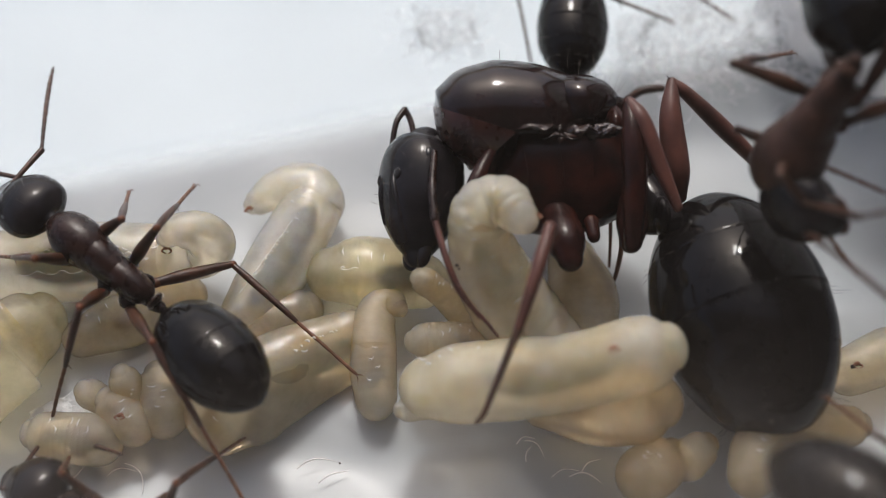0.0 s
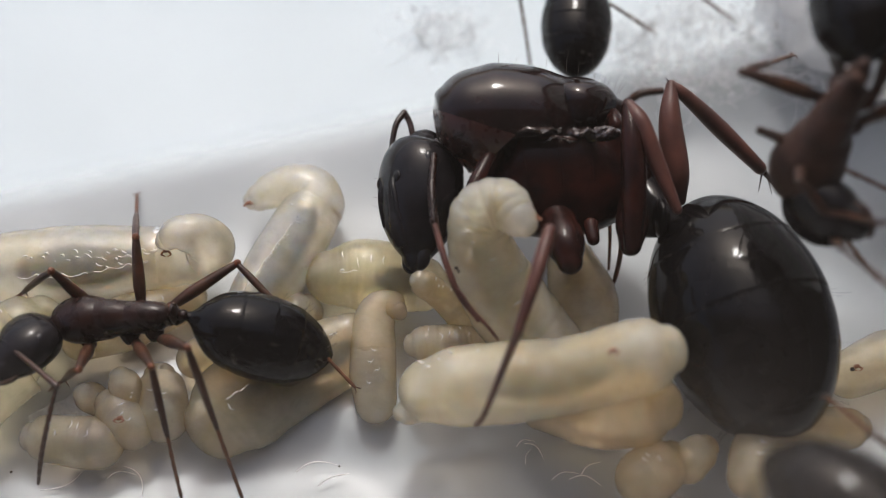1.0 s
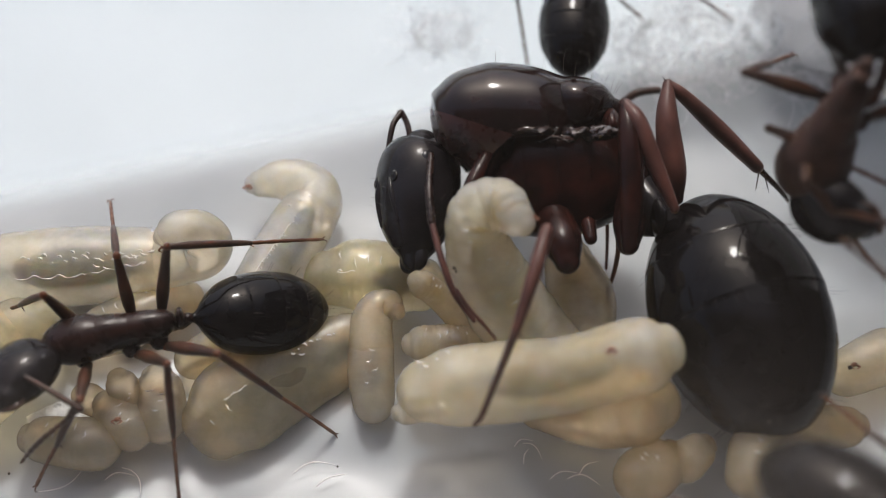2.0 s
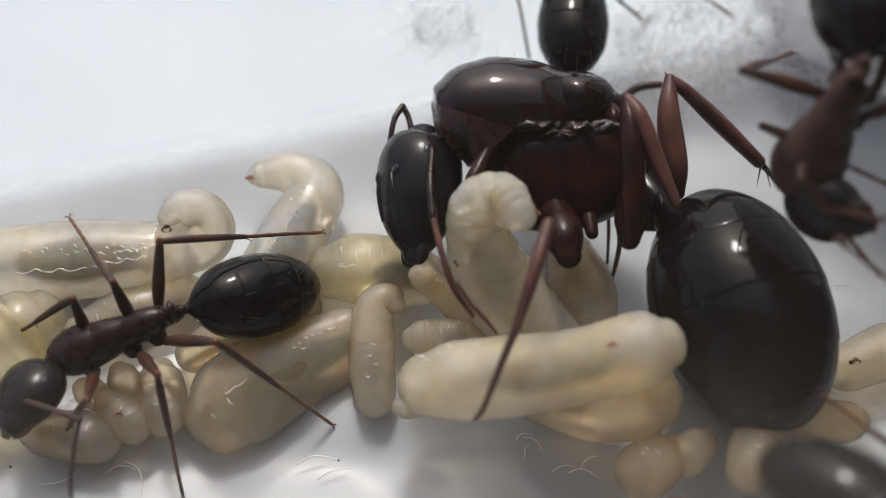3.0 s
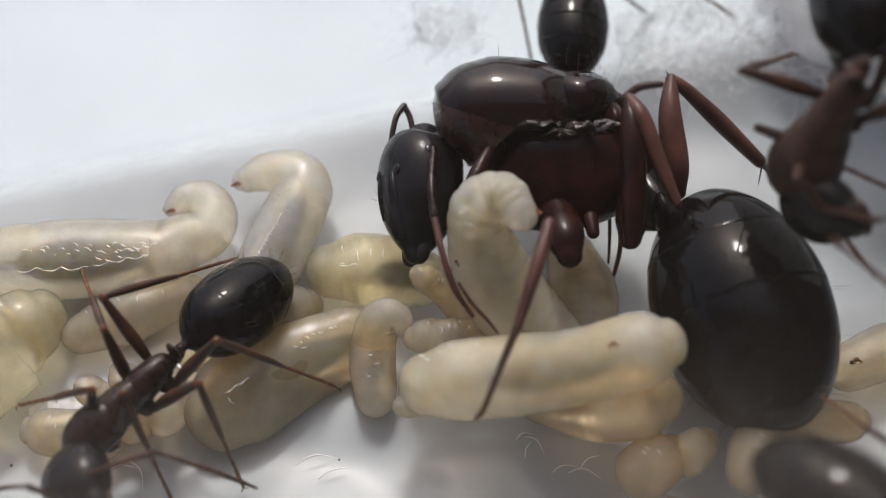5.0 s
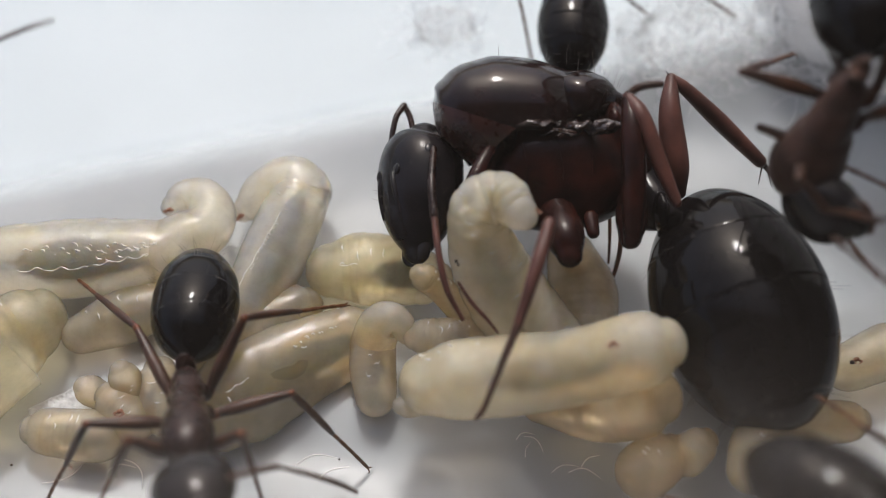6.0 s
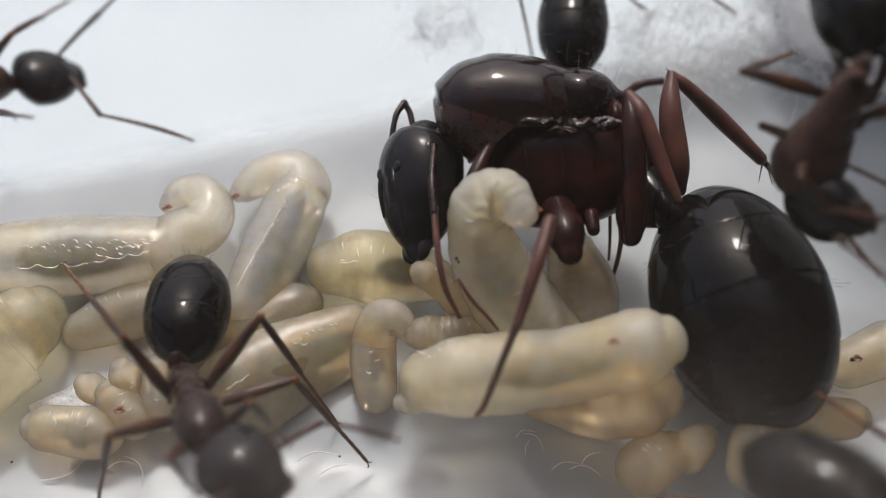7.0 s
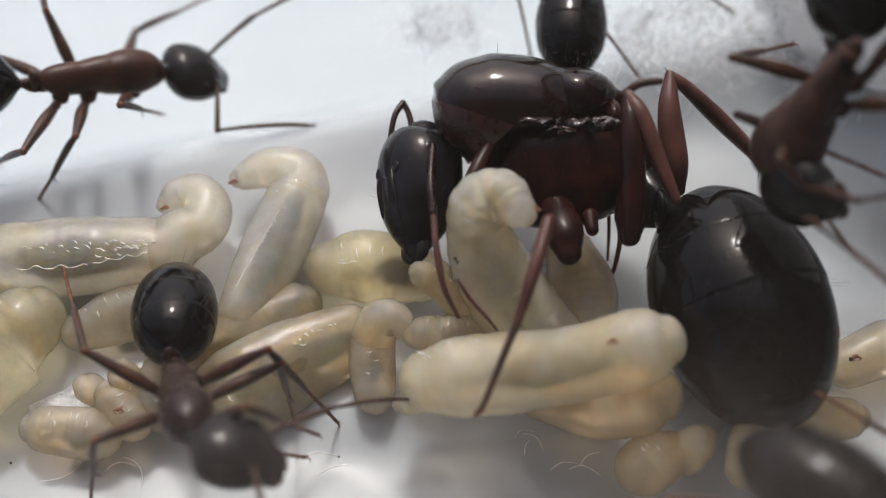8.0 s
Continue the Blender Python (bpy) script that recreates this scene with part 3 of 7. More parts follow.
def cotton(label, at, size, fibres, seed):
    """A tuft of cotton wool: a loose core with curling fibres round it."""
    rng = random.Random(seed)
    tuft = tagged(new("cotton_tuft"), label, "cotton wool")
    tuft.location = Vector(at) * MM
    bm = bmesh.new()
    bmesh.ops.create_icosphere(bm, subdivisions=5, radius=1)
    for v in bm.verts:
        k = 1 + 0.35 * noise.noise(v.co * 1.8 + Vector((seed, 0, 0))) + 0.15 * noise.noise(v.co * 5 + Vector((0, seed, 0)))
        v.co = Vector((v.co.x * size[0], v.co.y * size[1], v.co.z * size[2])) * k * MM * 0.85
    part("core", bm, COTTON, tuft)
    bm = bmesh.new()
    for _ in range(fibres):
        d = Vector((rng.gauss(0, 1), rng.gauss(0, 1), rng.gauss(0, 1))).normalized()
        p = Vector((d.x * size[0], d.y * size[1], d.z * size[2])) * rng.uniform(0.7, 1.05)
        way = Vector((rng.gauss(0, 1), rng.gauss(0, 1), rng.gauss(0, 1))).normalized()
        pts = [p]
        for _ in range(6):
            way = (way + 0.9 * Vector((rng.gauss(0, 1), rng.gauss(0, 1), rng.gauss(0, 1)))).normalized()
            pts.append(pts[-1] + way * 0.3)
        tube(pts, [0.006] * 7, 5, 3, (0, 0), bm=bm)
    tagged(part("fibre_fluff", bm, FIBRE, tuft, "thin curling white fibres"), kind="stuff")
    return tuft


cotton("loose tuft of white cotton wool on the shelf", (0.02, 6.64, 1.40), (1.0, 0.7, 0.5), 90, 1)
cotton("tuft of white cotton wool behind the queen", (7.10, 6.00, 1.50), (2.3, 1.6, 0.8), 320, 2)
cotton("thin spread of white cotton wool before the plug", (10.90, 6.10, 1.90), (2.4, 2.0, 0.9), 300, 3)


def cotton_plug():
    """The cotton wool at the nest's end, built up tall out of view to block the sun and shade the floor before it."""
    rng = random.Random(9)
    plug = tagged(new("cotton_plug"), "big plug of white cotton wool closing the nest's end", "cotton wool")
    # Height and place are set by the shadow wanted on the right floor.
    plug.location = Vector((17.85, 9.3, 6.0)) * MM
    size = (8.4, 6.2, 15.0)
    wool = material("cotton_wool", (0.72, 0.735, 0.745), 0.9, Specular_IOR_Level=0.1)
    wire(wool, ramp(wool, grain(wool, 900, 6, 0.7), [(0.3, (0.78, 0.79, 0.80)), (0.7, (0.90, 0.90, 0.91))]), shader(wool).inputs["Base Color"])
    relief(wool, grain(wool, 1400, 6, 0.7), 0.0004, 0.6)
    glow = node(wool, "ShaderNodeBsdfTranslucent", Color=(0.93, 0.93, 0.93, 1))
    both = node(wool, "ShaderNodeMixShader", Fac=0.65)
    wire(wool, shader(wool).outputs[0], both.inputs[1])
    wire(wool, glow.outputs[0], both.inputs[2])
    wire(wool, both.outputs[0], wool.node_tree.nodes["Material Output"].inputs["Surface"])
    bm = bmesh.new()
    bmesh.ops.create_icosphere(bm, subdivisions=6, radius=1)

    def skin(d):
        k = 1 + 0.16 * noise.noise(d * 2.2) + 0.08 * noise.noise(d * 6) + 0.03 * noise.noise(d * 15)
        return Vector((d.x * size[0], d.y * size[1], d.z * size[2])) * k

    for v in bm.verts:
        v.co = skin(v.co.normalized()) * MM
    part("core", bm, wool, plug)
    bm = bmesh.new()
    for _ in range(420):
        d = Vector((rng.uniform(-1, 0.2), rng.uniform(-1, -0.1), rng.uniform(-0.6, 0.7))).normalized()
        p = skin(d) * rng.uniform(0.98, 1.04)
        way = Vector((rng.gauss(0, 1), rng.gauss(0, 1), rng.gauss(0, 1))).normalized()
        pts = [p]
        for _ in range(6):
            way = (way + 0.7 * Vector((rng.gauss(0, 1), rng.gauss(0, 1), rng.gauss(0, 1))) + d * 0.15).normalized()
            pts.append(pts[-1] + way * 0.4)
        tube(pts, [0.010] * 7, 5, 3, (0, 0), bm=bm)
    tagged(part("fibre_fluff", bm, FIBRE, plug, "thin curling white fibres"), kind="stuff")


cotton_plug()


# ---- litter on the floor and on the grubs ----
SPECK = material("dark_crumb", (0.03, 0.018, 0.012), 0.7)
THREAD = material("thread", (0.75, 0.75, 0.74), 0.4)


def crumb(at, size, seed):
    bm = bmesh.new()
    bmesh.ops.create_icosphere(bm, subdivisions=2, radius=size * MM)
    for v in bm.verts:
        v.co *= 1 + 0.6 * noise.noise(v.co * 900 / size + Vector((seed, 0, 0)))
    ob = tagged(part("crumb", bm, SPECK), "tiny dark crumb of litter", "crumb", "litter crumbs")
    ob.location = Vector(at) * MM


def thread(at, length, turn, bow):
    """A thin stray hair, lying loosely curved."""
    a = radians(turn)
    way, side = Vector((math.cos(a), math.sin(a), 0)), Vector((-math.sin(a), math.cos(a), 0))
    pts = [way * length * (u - 0.5) + side * bow * math.sin(math.pi * u) + Vector((0, 0, 0.06 * math.sin(5 * u))) for u in (0, 0.25, 0.5, 0.75, 1)]
    ob = tagged(part("thread", tube(pts, [0.012, 0.016, 0.016, 0.014, 0.006], 6, 6, (0, 0)), THREAD), "short pale thread lying on the floor", "thread", "stray threads")
    ob.location = Vector(at) * MM


def film_scrap(label, at, size, turn, seed):
    """A crumpled scrap of clear film lying on the floor."""
    bm = bmesh.new()
    n = 26
    grid = []
    for a in range(n):
        row = []
        for b in range(n):
            x, y = (a / (n - 1) - 0.5) * size[0], (b / (n - 1) - 0.5) * size[1]
            edge = 1 + 0.3 * noise.noise(Vector((math.atan2(y, x) * 1.2, seed, 0)))
            z = 0.10 * noise.noise(Vector((x * 1.6, y * 2.2, seed))) + 0.06 * noise.noise(Vector((x * 5, y * 5, seed + 3)))
            row.append(bm.verts.new((x * edge * MM, y * edge * MM, z * MM)))
        grid.append(row)
    for p, q in zip(grid, grid[1:]):
        for k in range(n - 1):
            bm.faces.new((p[k], p[k + 1], q[k + 1], q[k]))
    solid = bmesh.ops.extrude_face_region(bm, geom=bm.faces[:])
    bmesh.ops.translate(bm, verts=[v for v in solid["geom"] if isinstance(v, bmesh.types.BMVert)], vec=(0, 0, -0.03 * MM))
    ob = tagged(part("film_scrap", bm, FILM), label, "film scrap", "scraps of clear film")
    ob.matrix_basis = pose(at[0] * MM, at[1] * MM, at[2] * MM, 0, 0, turn)


FILM = material("clear_film", (0.62, 0.65, 0.67), 0.16, Specular_IOR_Level=0.9)
relief(FILM, grain(FILM, 4000, 5, 0.7), 0.00015, 1.0)
film_scrap("crumpled shiny scrap of clear film by the grubs", (-9.41, -4.73, 0.25), (1.7, 0.9), 28, 4)
crumb((0.31, -2.71, 4.15), 0.045, 1)
crumb((0.35, -2.77, 4.10), 0.035, 2)
crumb((9.83, -4.22, 1.90), 0.05, 3)
crumb((-10.56, -6.17, 0.15), 0.03, 4)
crumb((-2.55, -6.01, 0.10), 0.025, 5)
for px in (((2.03, -5.50, 0.30), 0.5, 20, 0.1), ((2.23, -5.69, 0.30), 0.6, -40, 0.12), ((2.09, -5.83, 0.30), 0.45, 70, 0.06), ((2.98, -6.30, 0.20), 0.7, 15, 0.1), ((3.45, -6.45, 0.20), 0.8, -10, 0.15),
           ((3.61, -6.09, 0.20), 0.6, 35, 0.08), ((-3.10, -6.07, 0.15), 1.0, 12, 0.15), ((-7.56, -6.40, 0.15), 0.9, -55, 0.2), ((-7.85, -6.29, 0.15), 0.7, 10, 0.12), ((-9.27, -6.38, 0.20), 1.1, 30, -0.2), ((-2.67, -6.36, 0.15), 0.8, 25, 0.06)):
    thread(*px)


# ---- workers ----
FEMUR = dict(l1=1.7, l2=1.75, l3=1.95, r1=1.7, r2=1.75, r3=1.95)
SHIN = dict(l1=3.0, l2=3.3, l3=3.95, r1=3.0, r2=3.3, r3=3.95)
HIP = dict(l1=(2.45, 0.34, -0.36), l2=(1.35, 0.34, -0.36), l3=(0.7, 0.32, -0.30), r1=(2.45, -0.34, -0.36), r2=(1.35, -0.34, -0.36), r3=(0.7, -0.32, -0.30))
SOCKET = dict(l=(1.25, 0.36, 0.34), r=(1.25, -0.36, 0.34))


def femur_mesh(s, long):
    return tube([(0, 0, 0), (0.25 * s, 0, 0.01), (long * 0.4, 0, 0.03), (long * 0.8, 0, 0.02), (long, 0, 0)], [0.085 * s, 0.11 * s, 0.15 * s, 0.11 * s, 0.08 * s], 12, 5)


def shin_meshes(s, long):
    """Tibia with its spur, and the jointed foot that goes on from it."""
    a = long * 0.52
    tibia = tube([(0, 0, 0), (a * 0.3, 0, 0.03), (a * 0.8, 0, 0.02), (a, 0, 0)], [0.07 * s, 0.092 * s, 0.075 * s, 0.055 * s], 10, 5)
    tube([(a * 0.97, 0, -0.03), (a * 1.1, 0.02, -0.22)], [0.022 * s, 0.006], 5, 2, bm=tibia)
    x = long
    foot = tube([(a + (long - a) * u, 0, 0.02 * math.sin(u * 3)) for u in (0, 0.25, 0.5, 0.75, 1)], [0.04 * s, 0.045 * s, 0.042 * s, 0.042 * s, 0.04 * s], 8, 12, (0.5, 0.5), (0, 0, 1), 5, 0.35)
    for k in (-1, 1):
        tube([(x, 0, 0), (x + 0.10 * s, 0.06 * k * s, 0.03), (x + 0.13 * s, 0.10 * k * s, -0.05)], [0.02 * s, 0.014 * s, 0.005], 5, 3, bm=foot)
    return tibia, foot


# half-widths along a worker's gaster: a drop that swells slowly from the waist
GASTER_CURVE = curve_points([(0, 0.10), (0.05, 0.15), (0.12, 0.47), (0.22, 0.77), (0.38, 0.96), (0.55, 1.0), (0.72, 0.92), (0.86, 0.69), (0.95, 0.40), (1.0, 0.12)], 40)
GASTER_FORM = np.interp(np.linspace(0, 1, 101), [float(q[0]) for q in GASTER_CURVE], [float(q[1]) for q in GASTER_CURVE])


def worker(label, s=1.0, legs=LEG, trunk=BROWN, joint=JOINT, stout=1.0):
    """A worker ant; its waist is the origin, it faces along x."""
    ant = tagged(new("worker_ant"), label, "ant", "worker ants")
    ant.empty_display_size = 0.001
    S = lambda *p: tuple(q * s for q in p)
    R = lambda *p: [(a * s, b * s) for a, b in p]
    W = lambda *p: [(a * s * stout, b * s * stout) for a, b in p]
    part("pronotum", tube([S(3.36, 0, -0.08), S(3.15, 0, -0.04), S(2.8, 0, 0.04), S(2.35, 0, 0.06), S(1.95, 0, 0.02)], W((.19, .18), (.36, .36), (.53, .52), (.55, .57), (.46, .52)), 20, 6), trunk, ant)
    part("mesonotum", tube([S(2.2, 0, 0.05), S(1.8, 0, 0.06), S(1.3, 0, 0.0)], [(a * s * (0.4 + 0.6 * stout), b * s * (0.4 + 0.6 * stout)) for a, b in ((.46, .50), (.43, .50), (.37, .45))], 18, 6), trunk, ant)
    part("propodeum", tube([S(1.5, 0, 0.0), S(1.0, 0, 0.02), S(0.55, 0, -0.02), S(0.4, 0, -0.1)], R((.36, .44), (.37, .44), (.31, .37), (.18, .2)), 18, 6), trunk, ant)
    part("petiole", tube([S(0.42, 0, -0.15), S(0.2, 0, -0.1), S(0.02, 0, 0.0)], R((.12, .12), (.17, .16), (.14, .14)), 14, 5), trunk, ant)
    part("petiole_scale", tube([S(0.2, 0, -0.1), S(0.16, 0, 0.2), S(0.13, 0, 0.38)], R((.2, .1), (.22, .09), (.12, .05)), 14, 4, up=(1, 0, 0)), trunk, ant)
    made = dict(root=ant, s=s, legs={}, feelers={})
    head = part("head", tube([S(0.0, 0, -0.02), S(0.16, 0, 0.0), S(0.42, 0, 0.02), S(0.85, 0, 0.02), S(1.25, 0, -0.02), S(1.55, 0, -0.05)],
                             R((.17, .17), (.56, .40), (.79, .56), (.82, .60), (.68, .50), (.44, .34)), 26, 7), BLACK, ant, "glossy black head")
    for k in (-1, 1):
        part("eye", egg(S(0.72, 0.6 * k, 0.27), S(0.17, 0.13, 0.13), segments=14), EYE, head)
        part("mandible", tube([S(1.5, 0.3 * k, -0.12), S(1.75, 0.28 * k, -0.14), S(1.9, 0.08 * k, -0.15)], R((.14, .08), (.12, .07), (.04, .03)), 12, 5), LEG, head, "reddish-brown mandible")
    part("clypeus", egg(S(1.5, 0, 0.1), S(0.22, 0.3, 0.2), segments=16), BLACK, head)
    setae([(S(0.3 + 0.3 * k, random.uniform(-.3, .3), 0.48), (0.2, random.uniform(-.5, .5), 1)) for k in range(5)], 0.3 * s, head)
    made["head"] = head
    xs = np.linspace(0, 3.5, 60)
    rs = 1.0 * np.interp(xs / 3.5, np.linspace(0, 1, 101), GASTER_FORM)
    gaster = None
    cuts = (0.0, 1.15, 1.9, 2.55, 3.05, 3.5)
    for k in range(5):
        a, b = cuts[k], cuts[k + 1] + (0.12 if k < 4 else 0)
        at = np.linspace(a, b, 12)
        rad = [float(np.interp(x, xs, rs)) * (1.0 - 0.006 * k) + 0.010 * (x - a) / (b - a) for x in at]
        rad[-1] *= 0.97
        seg = tube([S(float(x), 0, 0.0) for x in at], [(q * s, q * s * 0.93) for q in rad], 30, 3, (0.3, 0.12))
        ob = part("gaster" if k == 0 else "tergite", seg, GASTER, ant if k == 0 else gaster, "glossy black gaster" if k == 0 else "")
        gaster = gaster or ob
    hairs = []
    for k in range(26):
        w, x = random.uniform(0.2, 2.9), random.choice((1.2, 1.95, 2.6, 3.1, 3.3))
        rad = float(np.interp(x, xs, rs))
        d = Vector((0.5, math.cos(w), math.sin(w)))
        hairs.append((S(x, math.cos(w) * rad * .97, math.sin(w) * rad * .92), d))
    setae(hairs, 0.26 * s, gaster)
    made["gaster"] = gaster
    for leg in HIP:
        x, y, z = HIP[leg]
        k = 1 if y > 0 else -1
        part("coxa", tube([S(x + 0.12, y * 0.7, z + 0.16), S(x + 0.04, y * 1.0, z), S(x, y * 1.12, z - 0.08)], [0.2 * s, 0.2 * s, 0.10 * s], 12, 5), trunk, ant)
        femur = part("femur", femur_mesh(s, FEMUR[leg] * s), legs, ant)
        part("trochanter", tube([(-0.02, 0, 0), (0.12 * s, 0, 0), (0.24 * s, 0, 0.01)], [0.09 * s, 0.118 * s, 0.10 * s], 10, 4), joint, femur, "orange-brown leg joint")
        part("knee", egg((FEMUR[leg] * s, 0, 0), (0.11 * s, 0.092 * s, 0.092 * s), segments=12), joint, femur, "orange-brown leg joint")
        tibia_bm, foot_bm = shin_meshes(s, SHIN[leg] * s)
        tibia = part("tibia", tibia_bm, legs, ant)
        part("tarsus", foot_bm, FOOT, tibia, "jointed brown foot with tiny claws")
        made["legs"][leg] = (femur, tibia)
    for k in SOCKET:
        scape = part("scape", tube([(0, 0, 0), S(0.7, 0, 0.04), S(1.55, 0, 0)], [0.055 * s, 0.06 * s, 0.075 * s], 10, 6), legs, ant)
        bm = tube([S(2.5 * q, 0, 0.22 * math.sin(q * 2.2)) for q in (0, 0.25, 0.5, 0.75, 1.0)], [0.04 * s, 0.05 * s, 0.056 * s, 0.056 * s, 0.035 * s], 8, 22, (0.5, 1), (0, 0, 1), 11, 0.3)
        made["feelers"][k] = (scape, part("flagellum", bm, legs, ant))
    return made


def channel(rows, t):
    """The place at t seconds on a track of (seconds, x, y, z)."""
    return Vector([float(np.interp(t, [r[0] for r in rows], [r[j] for r in rows])) for j in (1, 2, 3)])


def bend(hip, foot, knee, a, b):
    """Where the knee of a leg with the lengths a and b goes, nearest to the wished place."""
    way = foot - hip
    d = min(max(way.length, abs(a - b) * 1.02 + 0.02), (a + b) * 0.999)
    way.normalize()
    x = (a * a - b * b + d * d) / (2 * d)
    h = math.sqrt(max(a * a - x * x, 0))
    side = knee - hip
    side -= way * side.dot(way)
    side = side.normalized() if side.length > 1e-4 else Vector((0, 0, 1))
    return hip + way * x + side * h


def stance(ant, track, t):
    """Poses of a worker's parts at t seconds, in its own space, and its own pose."""
    s = ant["s"]
    waist, neck, tip, chin = (channel(track[k], t) for k in ("waist", "neck", "tip", "chin"))
    up = Vector(track.get("up", (0, 0, 1)))
    root = aim(waist, neck, up)
    back = root.inverted()
    neck = waist + (neck - waist).normalized() * 3.4 * s
    out = {ant["root"]: root}
    chin_pose = aim(neck, chin, root.to_3x3() @ Vector((0.25, 0, 1)))
    out[ant["head"]] = back @ chin_pose
    out[ant["gaster"]] = back @ aim(waist, tip, root.to_3x3() @ Vector((0, 0, 1)))
    for leg, (femur, tibia) in ant["legs"].items():
        x, y, z = HIP[leg]
        hip = (root @ (Vector((x * s, y * 1.12 * s, (z - 0.06) * s)) * MM)) / MM
        foot, wish = channel(track[leg + "_foot"], t), channel(track[leg + "_knee"], t)
        knee = bend(hip, foot, wish, FEMUR[leg] * s, SHIN[leg] * s)
        out[femur] = back @ aim(hip, knee)
        out[tibia] = back @ aim(knee, foot)
    for k, (scape, lash) in ant["feelers"].items():
        root_at = (chin_pose @ (Vector(SOCKET[k]) * s * MM)) / MM
        if k + "_tip" in track:
            elbow, end = channel(track[k + "_elbow"], t), channel(track[k + "_tip"], t)
        else:
            side = 1 if k == "l" else -1
            elbow = (chin_pose @ (Vector((2.2, 1.4 * side, 0.6)) * s * MM)) / MM
            end = (chin_pose @ (Vector((4.2, 0.6 * side, -0.4)) * s * MM)) / MM
        joint = root_at + (elbow - root_at).normalized() * 1.55 * s
        out[scape] = back @ aim(root_at, joint)
        out[lash] = back @ aim(joint, end)
    return out


def act(ant, track):
    """Key a worker along its track."""
    times = {0.0, 8.0, *np.arange(0.25, 8.0, 0.25).tolist()}
    for rows in track.values():
        times |= {r[0] for r in rows if isinstance(r, tuple)}
    rows = {}
    for t in sorted(times):
        for ob, m in stance(ant, track, t).items():
            rows.setdefault(ob, []).append((t, m))
    for ob, keyed in rows.items():
        walk(ob, keyed)


